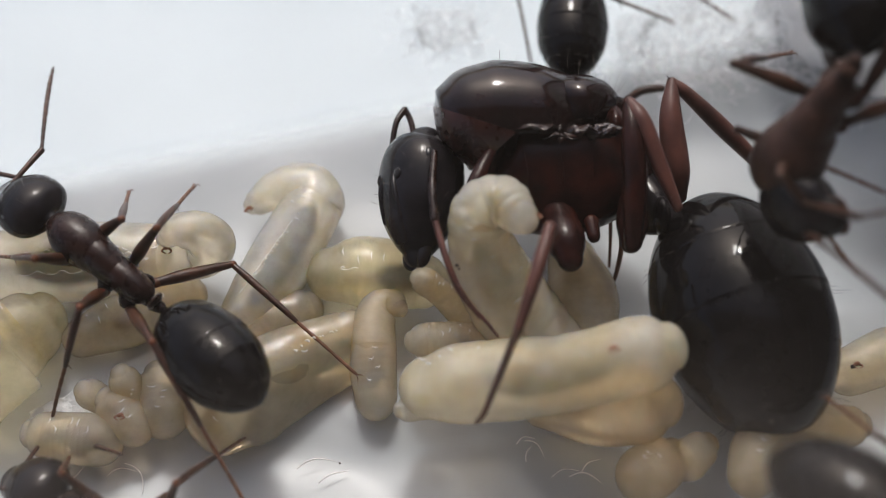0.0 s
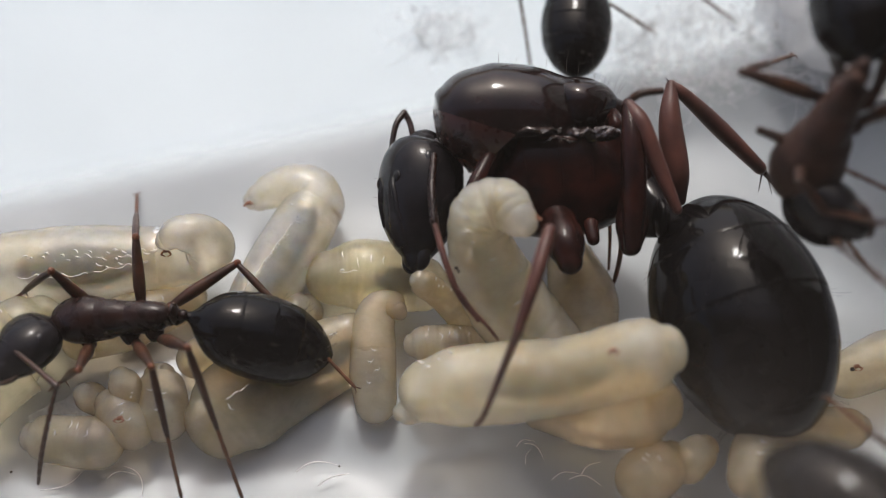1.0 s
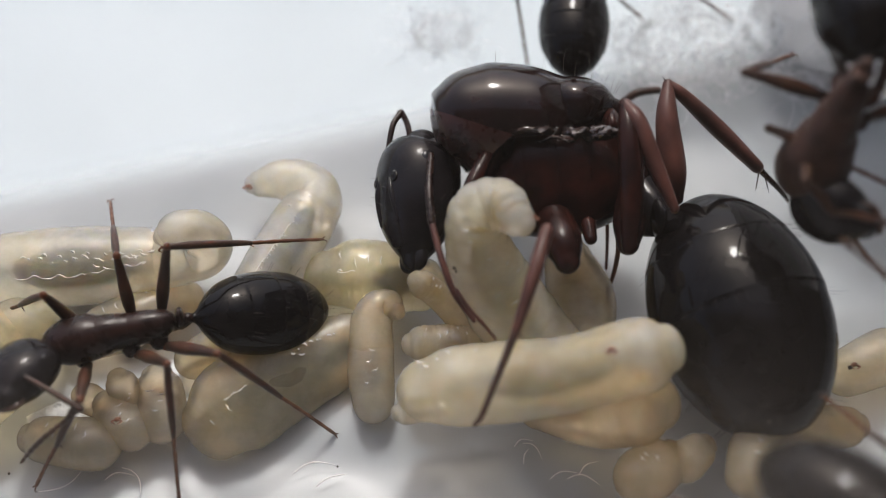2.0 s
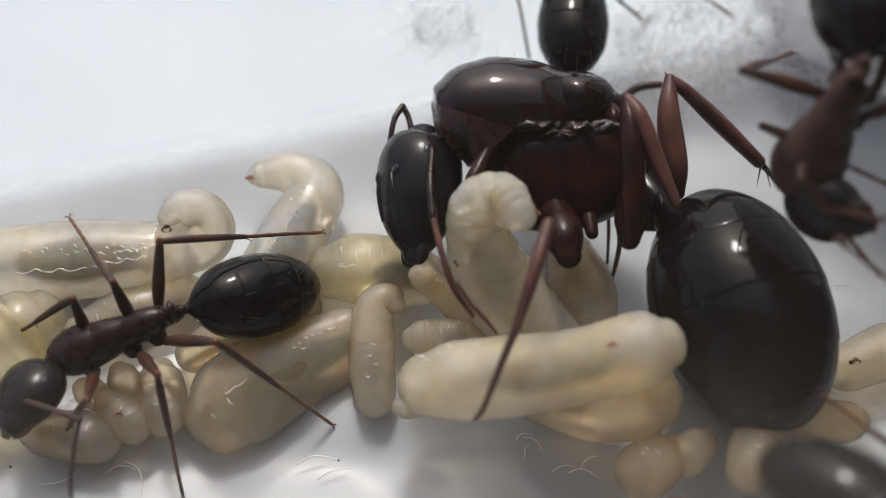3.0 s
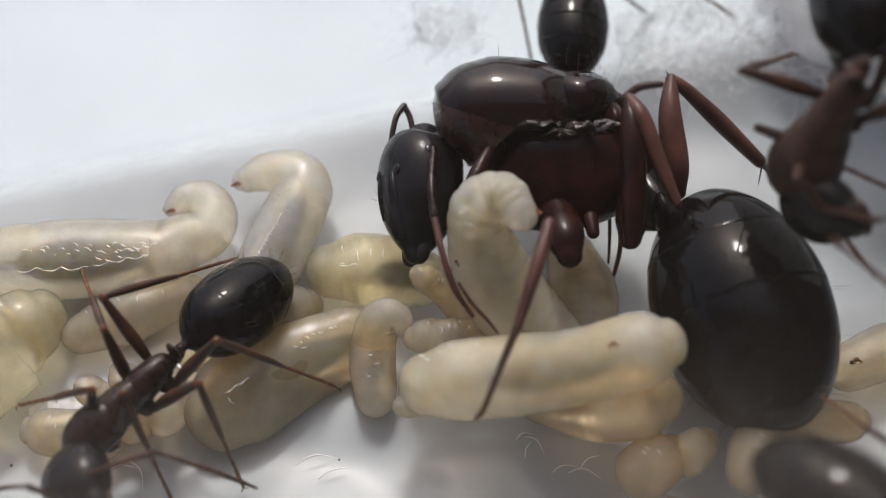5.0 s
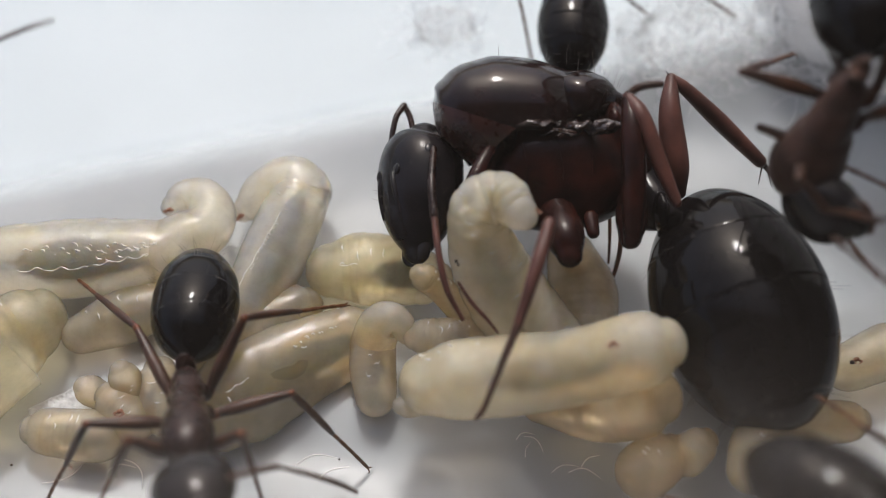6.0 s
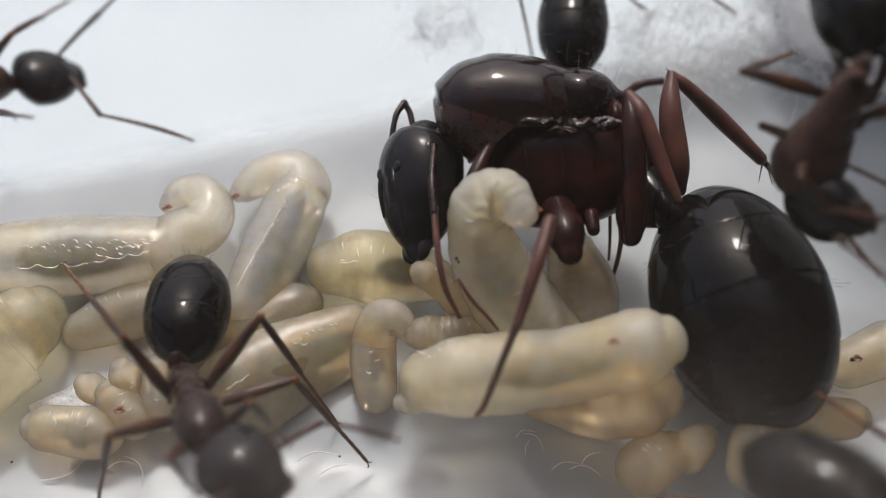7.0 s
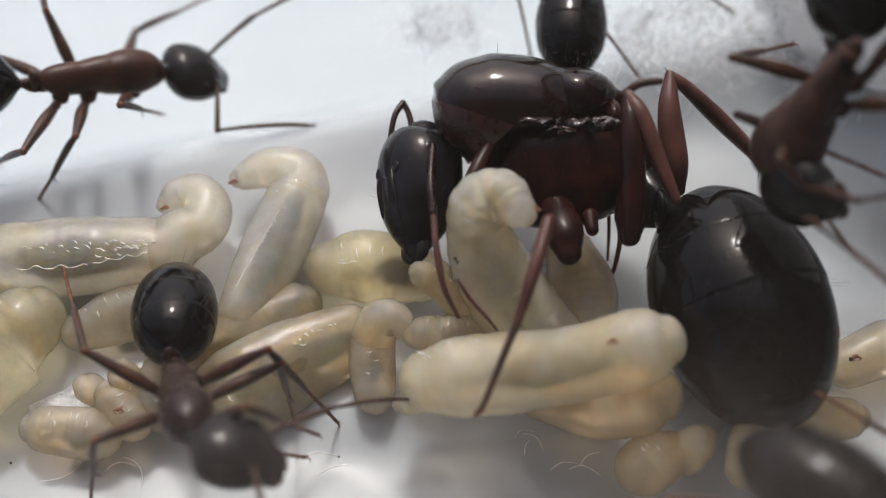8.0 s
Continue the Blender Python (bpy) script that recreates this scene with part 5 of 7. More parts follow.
VISITOR = dict(
    waist=[(0.0, -28.21, 2.54, 3.30), (5.6, -26.66, 2.42, 3.30), (5.9, -21.25, 2.78, 3.30), (6.0, -18.67, 2.96, 3.30), (6.1, -18.76, 2.77, 3.30), (6.2, -17.27, 1.59, 3.30), (6.3, -17.07, 1.67, 3.30), (6.4, -17.07, 1.92, 3.30), (6.5, -17.06, 2.14, 3.30), (6.6, -16.62, 2.39, 3.30), (6.7, -16.49, 2.89, 3.30), (6.8, -15.97, 2.97, 3.30), (6.9, -15.56, 2.78, 3.30), (7.0, -14.71, 2.59, 3.30), (7.3, -14.26, 2.74, 3.30), (7.5, -13.21, 2.83, 3.16), (7.6, -12.39, 3.24, 3.30), (8.0, -10.83, 3.01, 3.30)],
    neck=[(0.0, -27.37, 5.04, 0.65), (5.6, -25.62, 4.88, 0.68), (5.9, -19.37, 5.04, 0.99), (6.0, -16.39, 5.07, 1.22), (6.1, -16.52, 4.88, 1.18), (6.2, -14.98, 3.62, 1.14), (6.3, -14.75, 3.68, 1.17), (6.4, -14.72, 3.93, 1.21), (6.5, -14.67, 4.15, 1.24), (6.6, -14.14, 4.36, 1.32), (6.7, -13.92, 4.84, 1.41), (6.8, -13.32, 4.88, 1.48), (6.9, -12.88, 4.66, 1.49), (7.0, -11.95, 4.40, 1.55), (7.3, -11.42, 4.50, 1.63), (7.5, -10.22, 4.91, 1.96), (7.6, -9.28, 4.79, 1.94), (8.0, -7.58, 4.42, 2.10)],
    tip=[(0.0, -32.05, 2.64, 3.16), (5.6, -30.51, 2.53, 3.15), (5.9, -25.10, 2.90, 3.14), (6.0, -22.52, 3.09, 3.14), (6.1, -22.61, 2.90, 3.12), (6.2, -21.10, 1.78, 3.04), (6.3, -20.91, 1.85, 3.04), (6.4, -20.91, 2.10, 3.06), (6.5, -20.90, 2.31, 3.07), (6.6, -20.46, 2.55, 3.08), (6.7, -20.34, 3.03, 3.12), (6.8, -19.82, 3.12, 3.12), (6.9, -19.40, 2.94, 3.10), (7.0, -18.55, 2.76, 3.08), (7.3, -18.10, 2.91, 3.08), (7.5, -16.95, 2.77, 2.83), (7.6, -16.24, 3.39, 3.10), (8.0, -14.67, 3.19, 3.06)],
    chin=[(0.0, -26.94, 6.48, -0.80), (5.6, -25.10, 6.30, -0.76), (5.9, -18.43, 6.38, -0.31), (6.0, -15.26, 6.34, 0.00), (6.1, -15.41, 6.15, -0.05), (6.2, -13.84, 4.84, -0.11), (6.3, -13.59, 4.90, -0.07), (6.4, -13.54, 5.15, -0.02), (6.5, -13.48, 5.37, 0.03), (6.6, -12.91, 5.57, 0.14), (6.7, -12.66, 6.05, 0.27), (6.8, -12.02, 6.07, 0.36), (6.9, -11.57, 5.84, 0.37), (7.0, -10.36, 5.42, 0.64), (7.3, -9.81, 5.47, 0.70), (7.5, -8.83, 5.91, 0.88), (7.6, -7.86, 5.78, 0.76), (8.0, -6.18, 5.18, 0.74)],
    l1_foot=[(0.0, -27.00, 7.70, 0.63), (5.6, -24.85, 7.55, 0.62), (5.9, -18.68, 7.65, 1.00), (6.0, -15.60, 7.69, 1.21), (6.1, -15.72, 7.46, 1.21), (6.2, -14.17, 6.14, 1.12), (6.3, -13.53, 6.15, 1.22), (6.4, -13.87, 6.45, 1.22), (6.5, -13.84, 6.72, 1.22), (6.6, -13.27, 6.91, 1.33), (6.7, -13.04, 7.41, 1.43), (6.8, -12.40, 7.42, 1.54), (6.9, -11.95, 7.19, 1.54), (7.0, -11.26, 8.18, 0.58), (7.3, -11.26, 7.85, 0.58), (7.5, -10.70, 6.54, 1.85), (7.6, -10.82, 6.79, 1.55), (8.0, -6.93, 8.64, 0.35)],
    l1_knee=[(0.0, -26.95, 4.88, 2.35), (5.6, -25.33, 4.81, 2.40), (5.9, -19.24, 4.87, 2.68), (6.0, -16.47, 5.00, 2.93), (6.1, -16.49, 4.70, 2.85), (6.2, -15.08, 3.52, 2.90), (6.3, -14.82, 3.61, 2.89), (6.4, -14.84, 3.82, 2.96), (6.5, -14.78, 4.08, 2.96), (6.6, -14.28, 4.28, 3.03), (6.7, -14.08, 4.77, 3.10), (6.8, -13.52, 4.78, 3.17), (6.9, -13.09, 4.56, 3.18), (7.0, -11.99, 5.46, 2.28), (7.3, -11.37, 5.28, 2.64), (7.5, -11.23, 3.77, 3.56), (7.6, -9.89, 4.41, 3.64), (8.0, -8.73, 6.18, 1.60)],
    l2_foot=[(0.0, -30.85, 7.52, 2.40), (5.6, -29.02, 7.56, 2.19), (5.9, -23.37, 7.99, 2.19), (6.0, -20.54, 8.26, 2.14), (6.1, -20.63, 8.03, 2.14), (6.2, -19.12, 6.85, 1.89), (6.3, -18.55, 6.93, 1.90), (6.4, -18.84, 7.16, 1.99), (6.5, -18.84, 7.42, 1.99), (6.6, -18.28, 7.63, 2.09), (6.7, -18.08, 8.14, 2.17), (6.8, -17.50, 8.24, 2.18), (6.9, -17.09, 8.09, 2.09), (7.0, -15.83, 7.94, 2.01), (7.3, -15.62, 8.02, 2.11), (7.5, -14.05, 8.50, 2.02), (7.6, -13.18, 8.60, 2.13), (8.0, -11.78, 8.31, 2.15)],
    l2_knee=[(0.0, -28.69, 4.72, 3.24), (5.6, -27.12, 4.64, 3.22), (5.9, -21.51, 5.07, 3.30), (6.0, -18.84, 5.28, 3.32), (6.1, -18.93, 5.06, 3.35), (6.2, -17.46, 3.92, 3.25), (6.3, -17.10, 3.95, 3.38), (6.4, -17.19, 4.22, 3.33), (6.5, -17.18, 4.47, 3.30), (6.6, -16.64, 4.67, 3.40), (6.7, -16.45, 5.16, 3.46), (6.8, -15.89, 5.25, 3.47), (6.9, -15.49, 5.11, 3.40), (7.0, -14.58, 4.86, 3.48), (7.3, -14.17, 4.99, 3.49), (7.5, -12.94, 5.34, 3.41), (7.6, -12.12, 5.46, 3.60), (8.0, -10.56, 5.21, 3.59)],
    l3_foot=[(0.0, -34.00, 5.87, 1.15), (5.6, -32.21, 5.93, 0.90), (5.9, -26.61, 6.43, 0.81), (6.0, -23.79, 6.72, 0.71), (6.1, -23.90, 6.50, 0.71), (6.2, -22.38, 5.37, 0.40), (6.3, -21.97, 5.62, 0.19), (6.4, -22.10, 5.69, 0.50), (6.5, -22.09, 5.94, 0.50), (6.6, -21.61, 6.22, 0.50), (6.7, -21.48, 6.81, 0.50), (6.8, -20.90, 6.91, 0.50), (6.9, -20.42, 6.69, 0.50), (7.0, -19.30, 6.73, 0.18), (7.3, -19.02, 6.73, 0.39), (7.5, -17.49, 7.30, 0.17), (7.6, -16.66, 7.50, 0.17), (8.0, -15.17, 7.14, 0.26)],
    l3_knee=[(0.0, -30.30, 4.08, 2.56), (5.6, -28.71, 4.00, 2.60), (5.9, -23.15, 4.44, 2.52), (6.0, -20.49, 4.61, 2.57), (6.1, -20.59, 4.40, 2.60), (6.2, -19.05, 3.25, 2.21), (6.3, -18.81, 3.34, 2.12), (6.4, -18.85, 3.58, 2.49), (6.5, -18.82, 3.82, 2.42), (6.6, -18.37, 4.04, 2.41), (6.7, -18.16, 4.59, 2.20), (6.8, -17.62, 4.68, 2.28), (6.9, -17.23, 4.48, 2.44), (7.0, -16.29, 4.32, 2.19), (7.3, -15.85, 4.44, 2.28), (7.5, -14.59, 4.84, 2.27), (7.6, -13.86, 4.94, 2.30), (8.0, -12.26, 4.69, 2.36)],
    r1_foot=[(0.0, -26.07, 2.86, 1.48), (5.6, -24.26, 2.86, 1.30), (5.9, -18.51, 2.92, 1.75), (6.0, -15.73, 3.00, 1.88), (6.1, -15.84, 2.80, 1.89), (6.2, -14.33, 1.58, 1.92), (6.3, -13.98, 1.88, 1.58), (6.4, -14.11, 1.92, 1.92), (6.5, -10.96, 2.59, 2.50), (6.6, -10.87, 2.45, 2.62), (6.7, -10.95, 2.59, 2.39), (6.8, -10.83, 2.40, 2.62), (6.9, -10.93, 2.54, 2.39), (7.0, -11.87, 4.21, 0.10), (7.3, -11.80, 4.12, 0.21), (7.5, -7.93, 4.36, 0.62), (7.6, -8.02, 4.50, 0.43), (8.0, -7.95, 4.03, 0.55)],
    r1_knee=[(0.0, -29.06, 3.75, 0.41), (5.6, -27.39, 3.46, 0.46), (5.9, -21.44, 3.76, 0.47), (6.0, -18.53, 4.00, 0.44), (6.1, -18.68, 3.71, 0.48), (6.2, -17.15, 2.41, 0.42), (6.3, -16.35, 3.86, 0.42), (6.4, -16.88, 2.89, 0.41), (6.5, -13.58, 3.62, 0.80), (6.6, -13.15, 3.79, 0.65), (6.7, -13.11, 4.10, 0.41), (6.8, -12.56, 4.17, 0.43), (6.9, -12.51, 4.68, 0.44), (7.0, -11.70, 2.38, 2.84), (7.3, -11.53, 2.38, 3.00), (7.5, -9.79, 2.85, 2.89), (7.6, -9.19, 2.60, 2.86), (8.0, -8.25, 2.29, 3.33)],
    r2_foot=[(0.0, -29.60, 0.53, 0.13), (5.6, -27.65, 0.42, 0.11), (5.9, -22.23, 0.75, 0.16), (6.0, -19.52, 0.94, 0.14), (6.1, -19.63, 0.75, 0.14), (6.2, -18.09, -0.40, 0.11), (6.3, -17.55, -0.33, 0.11), (6.4, -17.87, -0.07, 0.12), (6.5, -17.86, 0.15, 0.12), (6.6, -17.39, 0.39, 0.11), (6.7, -17.23, 0.89, 0.12), (6.8, -16.69, 0.97, 0.11), (6.9, -16.26, 0.78, 0.11), (7.0, -15.03, 0.60, 0.10), (7.3, -14.90, 0.75, 0.10), (7.5, -13.21, 1.53, 0.16), (7.6, -12.36, 1.92, 0.19), (8.0, -11.23, 0.95, 0.19)],
    r2_knee=[(0.0, -27.06, 1.36, 2.59), (5.6, -25.29, 1.32, 2.71), (5.9, -19.86, 1.51, 2.80), (6.0, -17.19, 1.61, 2.84), (6.1, -17.29, 1.42, 2.84), (6.2, -15.90, 0.23, 2.94), (6.3, -15.53, 0.41, 3.04), (6.4, -15.69, 0.55, 2.95), (6.5, -15.55, 0.75, 2.86), (6.6, -15.22, 1.00, 2.96), (6.7, -15.07, 1.48, 2.97), (6.8, -14.54, 1.54, 2.98), (6.9, -14.12, 1.34, 2.99), (7.0, -13.21, 1.22, 3.17), (7.3, -12.79, 1.24, 3.01), (7.5, -11.55, 1.70, 3.39), (7.6, -10.82, 1.89, 3.48), (8.0, -9.30, 1.41, 3.23)],
    r3_foot=[(0.0, -31.26, 1.69, 0.52), (5.6, -29.47, 1.69, 0.33), (5.9, -23.98, 2.01, 0.39), (6.0, -21.31, 2.28, 0.27), (6.1, -21.33, 2.01, 0.38), (6.2, -19.80, 0.89, 0.25), (6.3, -19.34, 1.04, 0.14), (6.4, -19.60, 1.22, 0.25), (6.5, -19.59, 1.46, 0.25), (6.6, -19.12, 1.70, 0.25), (6.7, -19.06, 2.29, 0.14), (6.8, -18.50, 2.38, 0.14), (6.9, -18.06, 2.19, 0.14), (7.0, -16.81, 2.00, 0.12), (7.3, -16.67, 2.15, 0.12), (7.5, -15.10, 2.50, 0.12), (7.6, -14.32, 2.67, 0.11), (8.0, -12.98, 2.44, 0.10)],
    r3_knee=[(0.0, -27.81, 0.57, 2.92), (5.6, -26.27, 0.43, 2.98), (5.9, -20.89, 0.78, 3.19), (6.0, -18.30, 0.89, 3.08), (6.1, -18.33, 0.75, 3.26), (6.2, -16.96, -0.44, 3.25), (6.3, -16.74, -0.34, 3.33), (6.4, -16.76, -0.11, 3.26), (6.5, -16.76, 0.11, 3.26), (6.6, -16.30, 0.35, 3.27), (6.7, -16.24, 0.81, 3.10), (6.8, -15.71, 0.89, 3.12), (6.9, -15.29, 0.69, 3.13), (7.0, -14.37, 0.58, 3.43), (7.3, -13.97, 0.64, 3.18), (7.5, -12.74, 0.90, 3.39), (7.6, -11.93, 1.15, 3.41), (8.0, -10.51, 0.88, 3.31)],
    r_elbow=[(0.0, -24.39, 2.85, 1.50), (5.6, -22.77, 2.72, 1.50), (5.9, -15.81, 4.44, 1.50), (6.0, -13.05, 5.42, 1.60), (6.1, -14.10, 5.11, 1.60), (6.2, -11.12, 1.78, 1.40), (6.3, -11.21, 2.03, 1.50), (6.4, -11.23, 3.09, 1.60), (6.5, -11.32, 3.70, 1.60), (6.6, -11.34, 3.73, 1.50), (6.7, -10.19, 4.19, 1.40), (6.8, -9.66, 3.48, 1.30), (6.9, -9.30, 3.33, 1.20), (7.0, -8.67, 2.46, 1.20), (7.3, -8.82, 2.51, 1.20), (7.5, -7.00, 3.28, 1.58), (7.6, -6.30, 3.03, 1.40), (8.0, -6.13, 2.47, 1.20)],
    r_tip=[(0.0, -23.21, 3.01, 1.00), (5.6, -21.57, 2.88, 1.00), (5.9, -13.66, 5.44, 1.00), (6.0, -10.67, 7.16, 1.20), (6.1, -12.08, 7.73, 1.20), (6.2, -9.44, 3.03, 1.00), (6.3, -9.62, 3.42, 1.00), (6.4, -10.84, 5.52, 1.20), (6.5, -10.23, 7.09, 1.20), (6.6, -8.30, 2.85, 0.90), (6.7, -7.02, 3.92, 0.90), (6.8, -6.68, 3.75, 0.80), (6.9, -6.84, 3.47, 0.80), (7.0, -6.32, 2.58, 0.80), (7.3, -5.21, 2.62, 0.80), (7.5, -4.85, 3.27, 1.47), (7.6, -3.05, 1.84, 0.80), (8.0, -4.04, 3.32, 0.80)],
    l_elbow=[(0.0, -25.23, 5.99, 2.00), (5.6, -23.55, 5.85, 2.00), (5.9, -17.41, 6.67, 2.00), (6.0, -15.81, 6.67, 2.00), (6.3, -14.35, 5.81, 2.00), (6.6, -13.07, 6.60, 2.00), (6.8, -12.21, 6.69, 2.00), (6.9, -11.68, 6.89, 2.00), (7.0, -9.44, 6.99, 2.00), (7.3, -9.57, 6.88, 2.00), (7.5, -8.94, 7.01, 2.07), (7.6, -6.84, 6.89, 2.00), (8.0, -5.15, 6.62, 2.00)],
    l_tip=[(0.0, -23.78, 6.40, 2.00), (5.6, -22.10, 6.26, 2.00), (5.9, -17.13, 8.83, 2.00), (6.0, -15.52, 9.05, 2.00), (6.3, -14.06, 8.35, 2.00), (6.6, -13.02, 8.98, 2.00), (6.8, -12.40, 9.18, 2.00), (6.9, -11.65, 9.17, 2.00), (7.0, -8.58, 7.84, 2.00), (7.3, -8.91, 8.06, 2.00), (7.5, -8.70, 8.24, 2.27), (7.6, -5.74, 7.63, 2.00), (8.0, -3.58, 7.32, 2.00)],
)
REAR = dict(
    waist=[(0.0, 3.66, 7.28, 3.00), (1.5, 3.88, 7.54, 3.00), (3.5, 3.69, 7.12, 3.00), (6.0, 3.69, 7.14, 3.00), (8.0, 3.67, 7.10, 3.00)],
    neck=[(0.0, 3.56, 9.44, 5.54), (1.5, 3.77, 9.68, 5.55), (3.5, 3.59, 9.28, 5.53), (6.0, 3.59, 9.30, 5.53), (8.0, 3.58, 9.27, 5.53)],
    tip=[(0.0, 3.39, 3.88, 2.70), (1.5, 3.60, 4.13, 2.66), (3.5, 3.41, 3.71, 2.72), (6.0, 3.41, 3.73, 2.72), (8.0, 3.39, 3.70, 2.72)],
    chin=[(0.0, 3.42, 11.51, 8.39), (1.5, 3.61, 11.75, 8.42), (3.5, 3.44, 11.36, 8.37), (6.0, 3.44, 11.37, 8.38), (8.0, 3.43, 11.35, 8.37)],
    l3_foot=[(0.0, 2.49, 5.75, 1.10), (8.0, 2.57, 5.51, 1.10)],
    l3_knee=[(0.0, 2.02, 6.97, 3.00), (8.0, 2.10, 6.73, 3.00)],
    l2_foot=[(0.0, 1.65, 11.74, 1.10), (8.0, 1.74, 11.47, 1.10)],
    l2_knee=[(0.0, 2.38, 10.48, 3.00), (8.0, 2.46, 10.21, 3.00)],
    l1_foot=[(0.0, 2.18, 18.63, 1.10), (8.0, 2.28, 18.30, 1.10)],
    l1_knee=[(0.0, 2.86, 14.37, 3.00), (8.0, 2.94, 14.07, 3.00)],
    r3_foot=[(0.0, 6.51, 6.62, 1.80), (0.5, 6.48, 6.40, 1.80), (1.0, 5.98, 6.33, 1.80), (1.5, 5.75, 7.04, 1.80), (3.5, 5.73, 6.41, 1.80), (4.5, 5.78, 6.86, 1.80), (6.5, 5.75, 6.83, 1.80), (7.5, 5.77, 6.78, 1.80), (8.0, 5.42, 4.42, 1.80)],
    r3_knee=[(0.0, 4.26, 6.58, 3.20), (0.5, 4.12, 6.61, 3.20), (1.0, 3.80, 6.27, 3.20), (1.5, 4.26, 6.42, 3.20), (3.5, 4.11, 6.11, 3.20), (4.5, 4.28, 6.14, 3.20), (6.5, 4.41, 6.07, 3.20), (7.5, 4.43, 6.03, 3.20), (8.0, 3.99, 5.94, 3.20)],
    r2_foot=[(0.0, 9.43, 6.29, 1.20), (1.5, 9.53, 6.31, 1.20), (3.5, 9.47, 6.29, 1.20), (8.0, 9.52, 6.34, 1.20)],
    r2_knee=[(0.0, 6.58, 6.25, 4.00), (1.5, 6.45, 6.39, 4.00), (3.5, 6.59, 6.09, 4.00), (8.0, 6.63, 6.02, 4.00)],
    r1_foot=[(0.0, 6.98, 18.63, 1.10), (8.0, 7.06, 18.30, 1.10)],
    r1_knee=[(0.0, 5.12, 14.37, 3.00), (8.0, 5.20, 14.07, 3.00)],
)
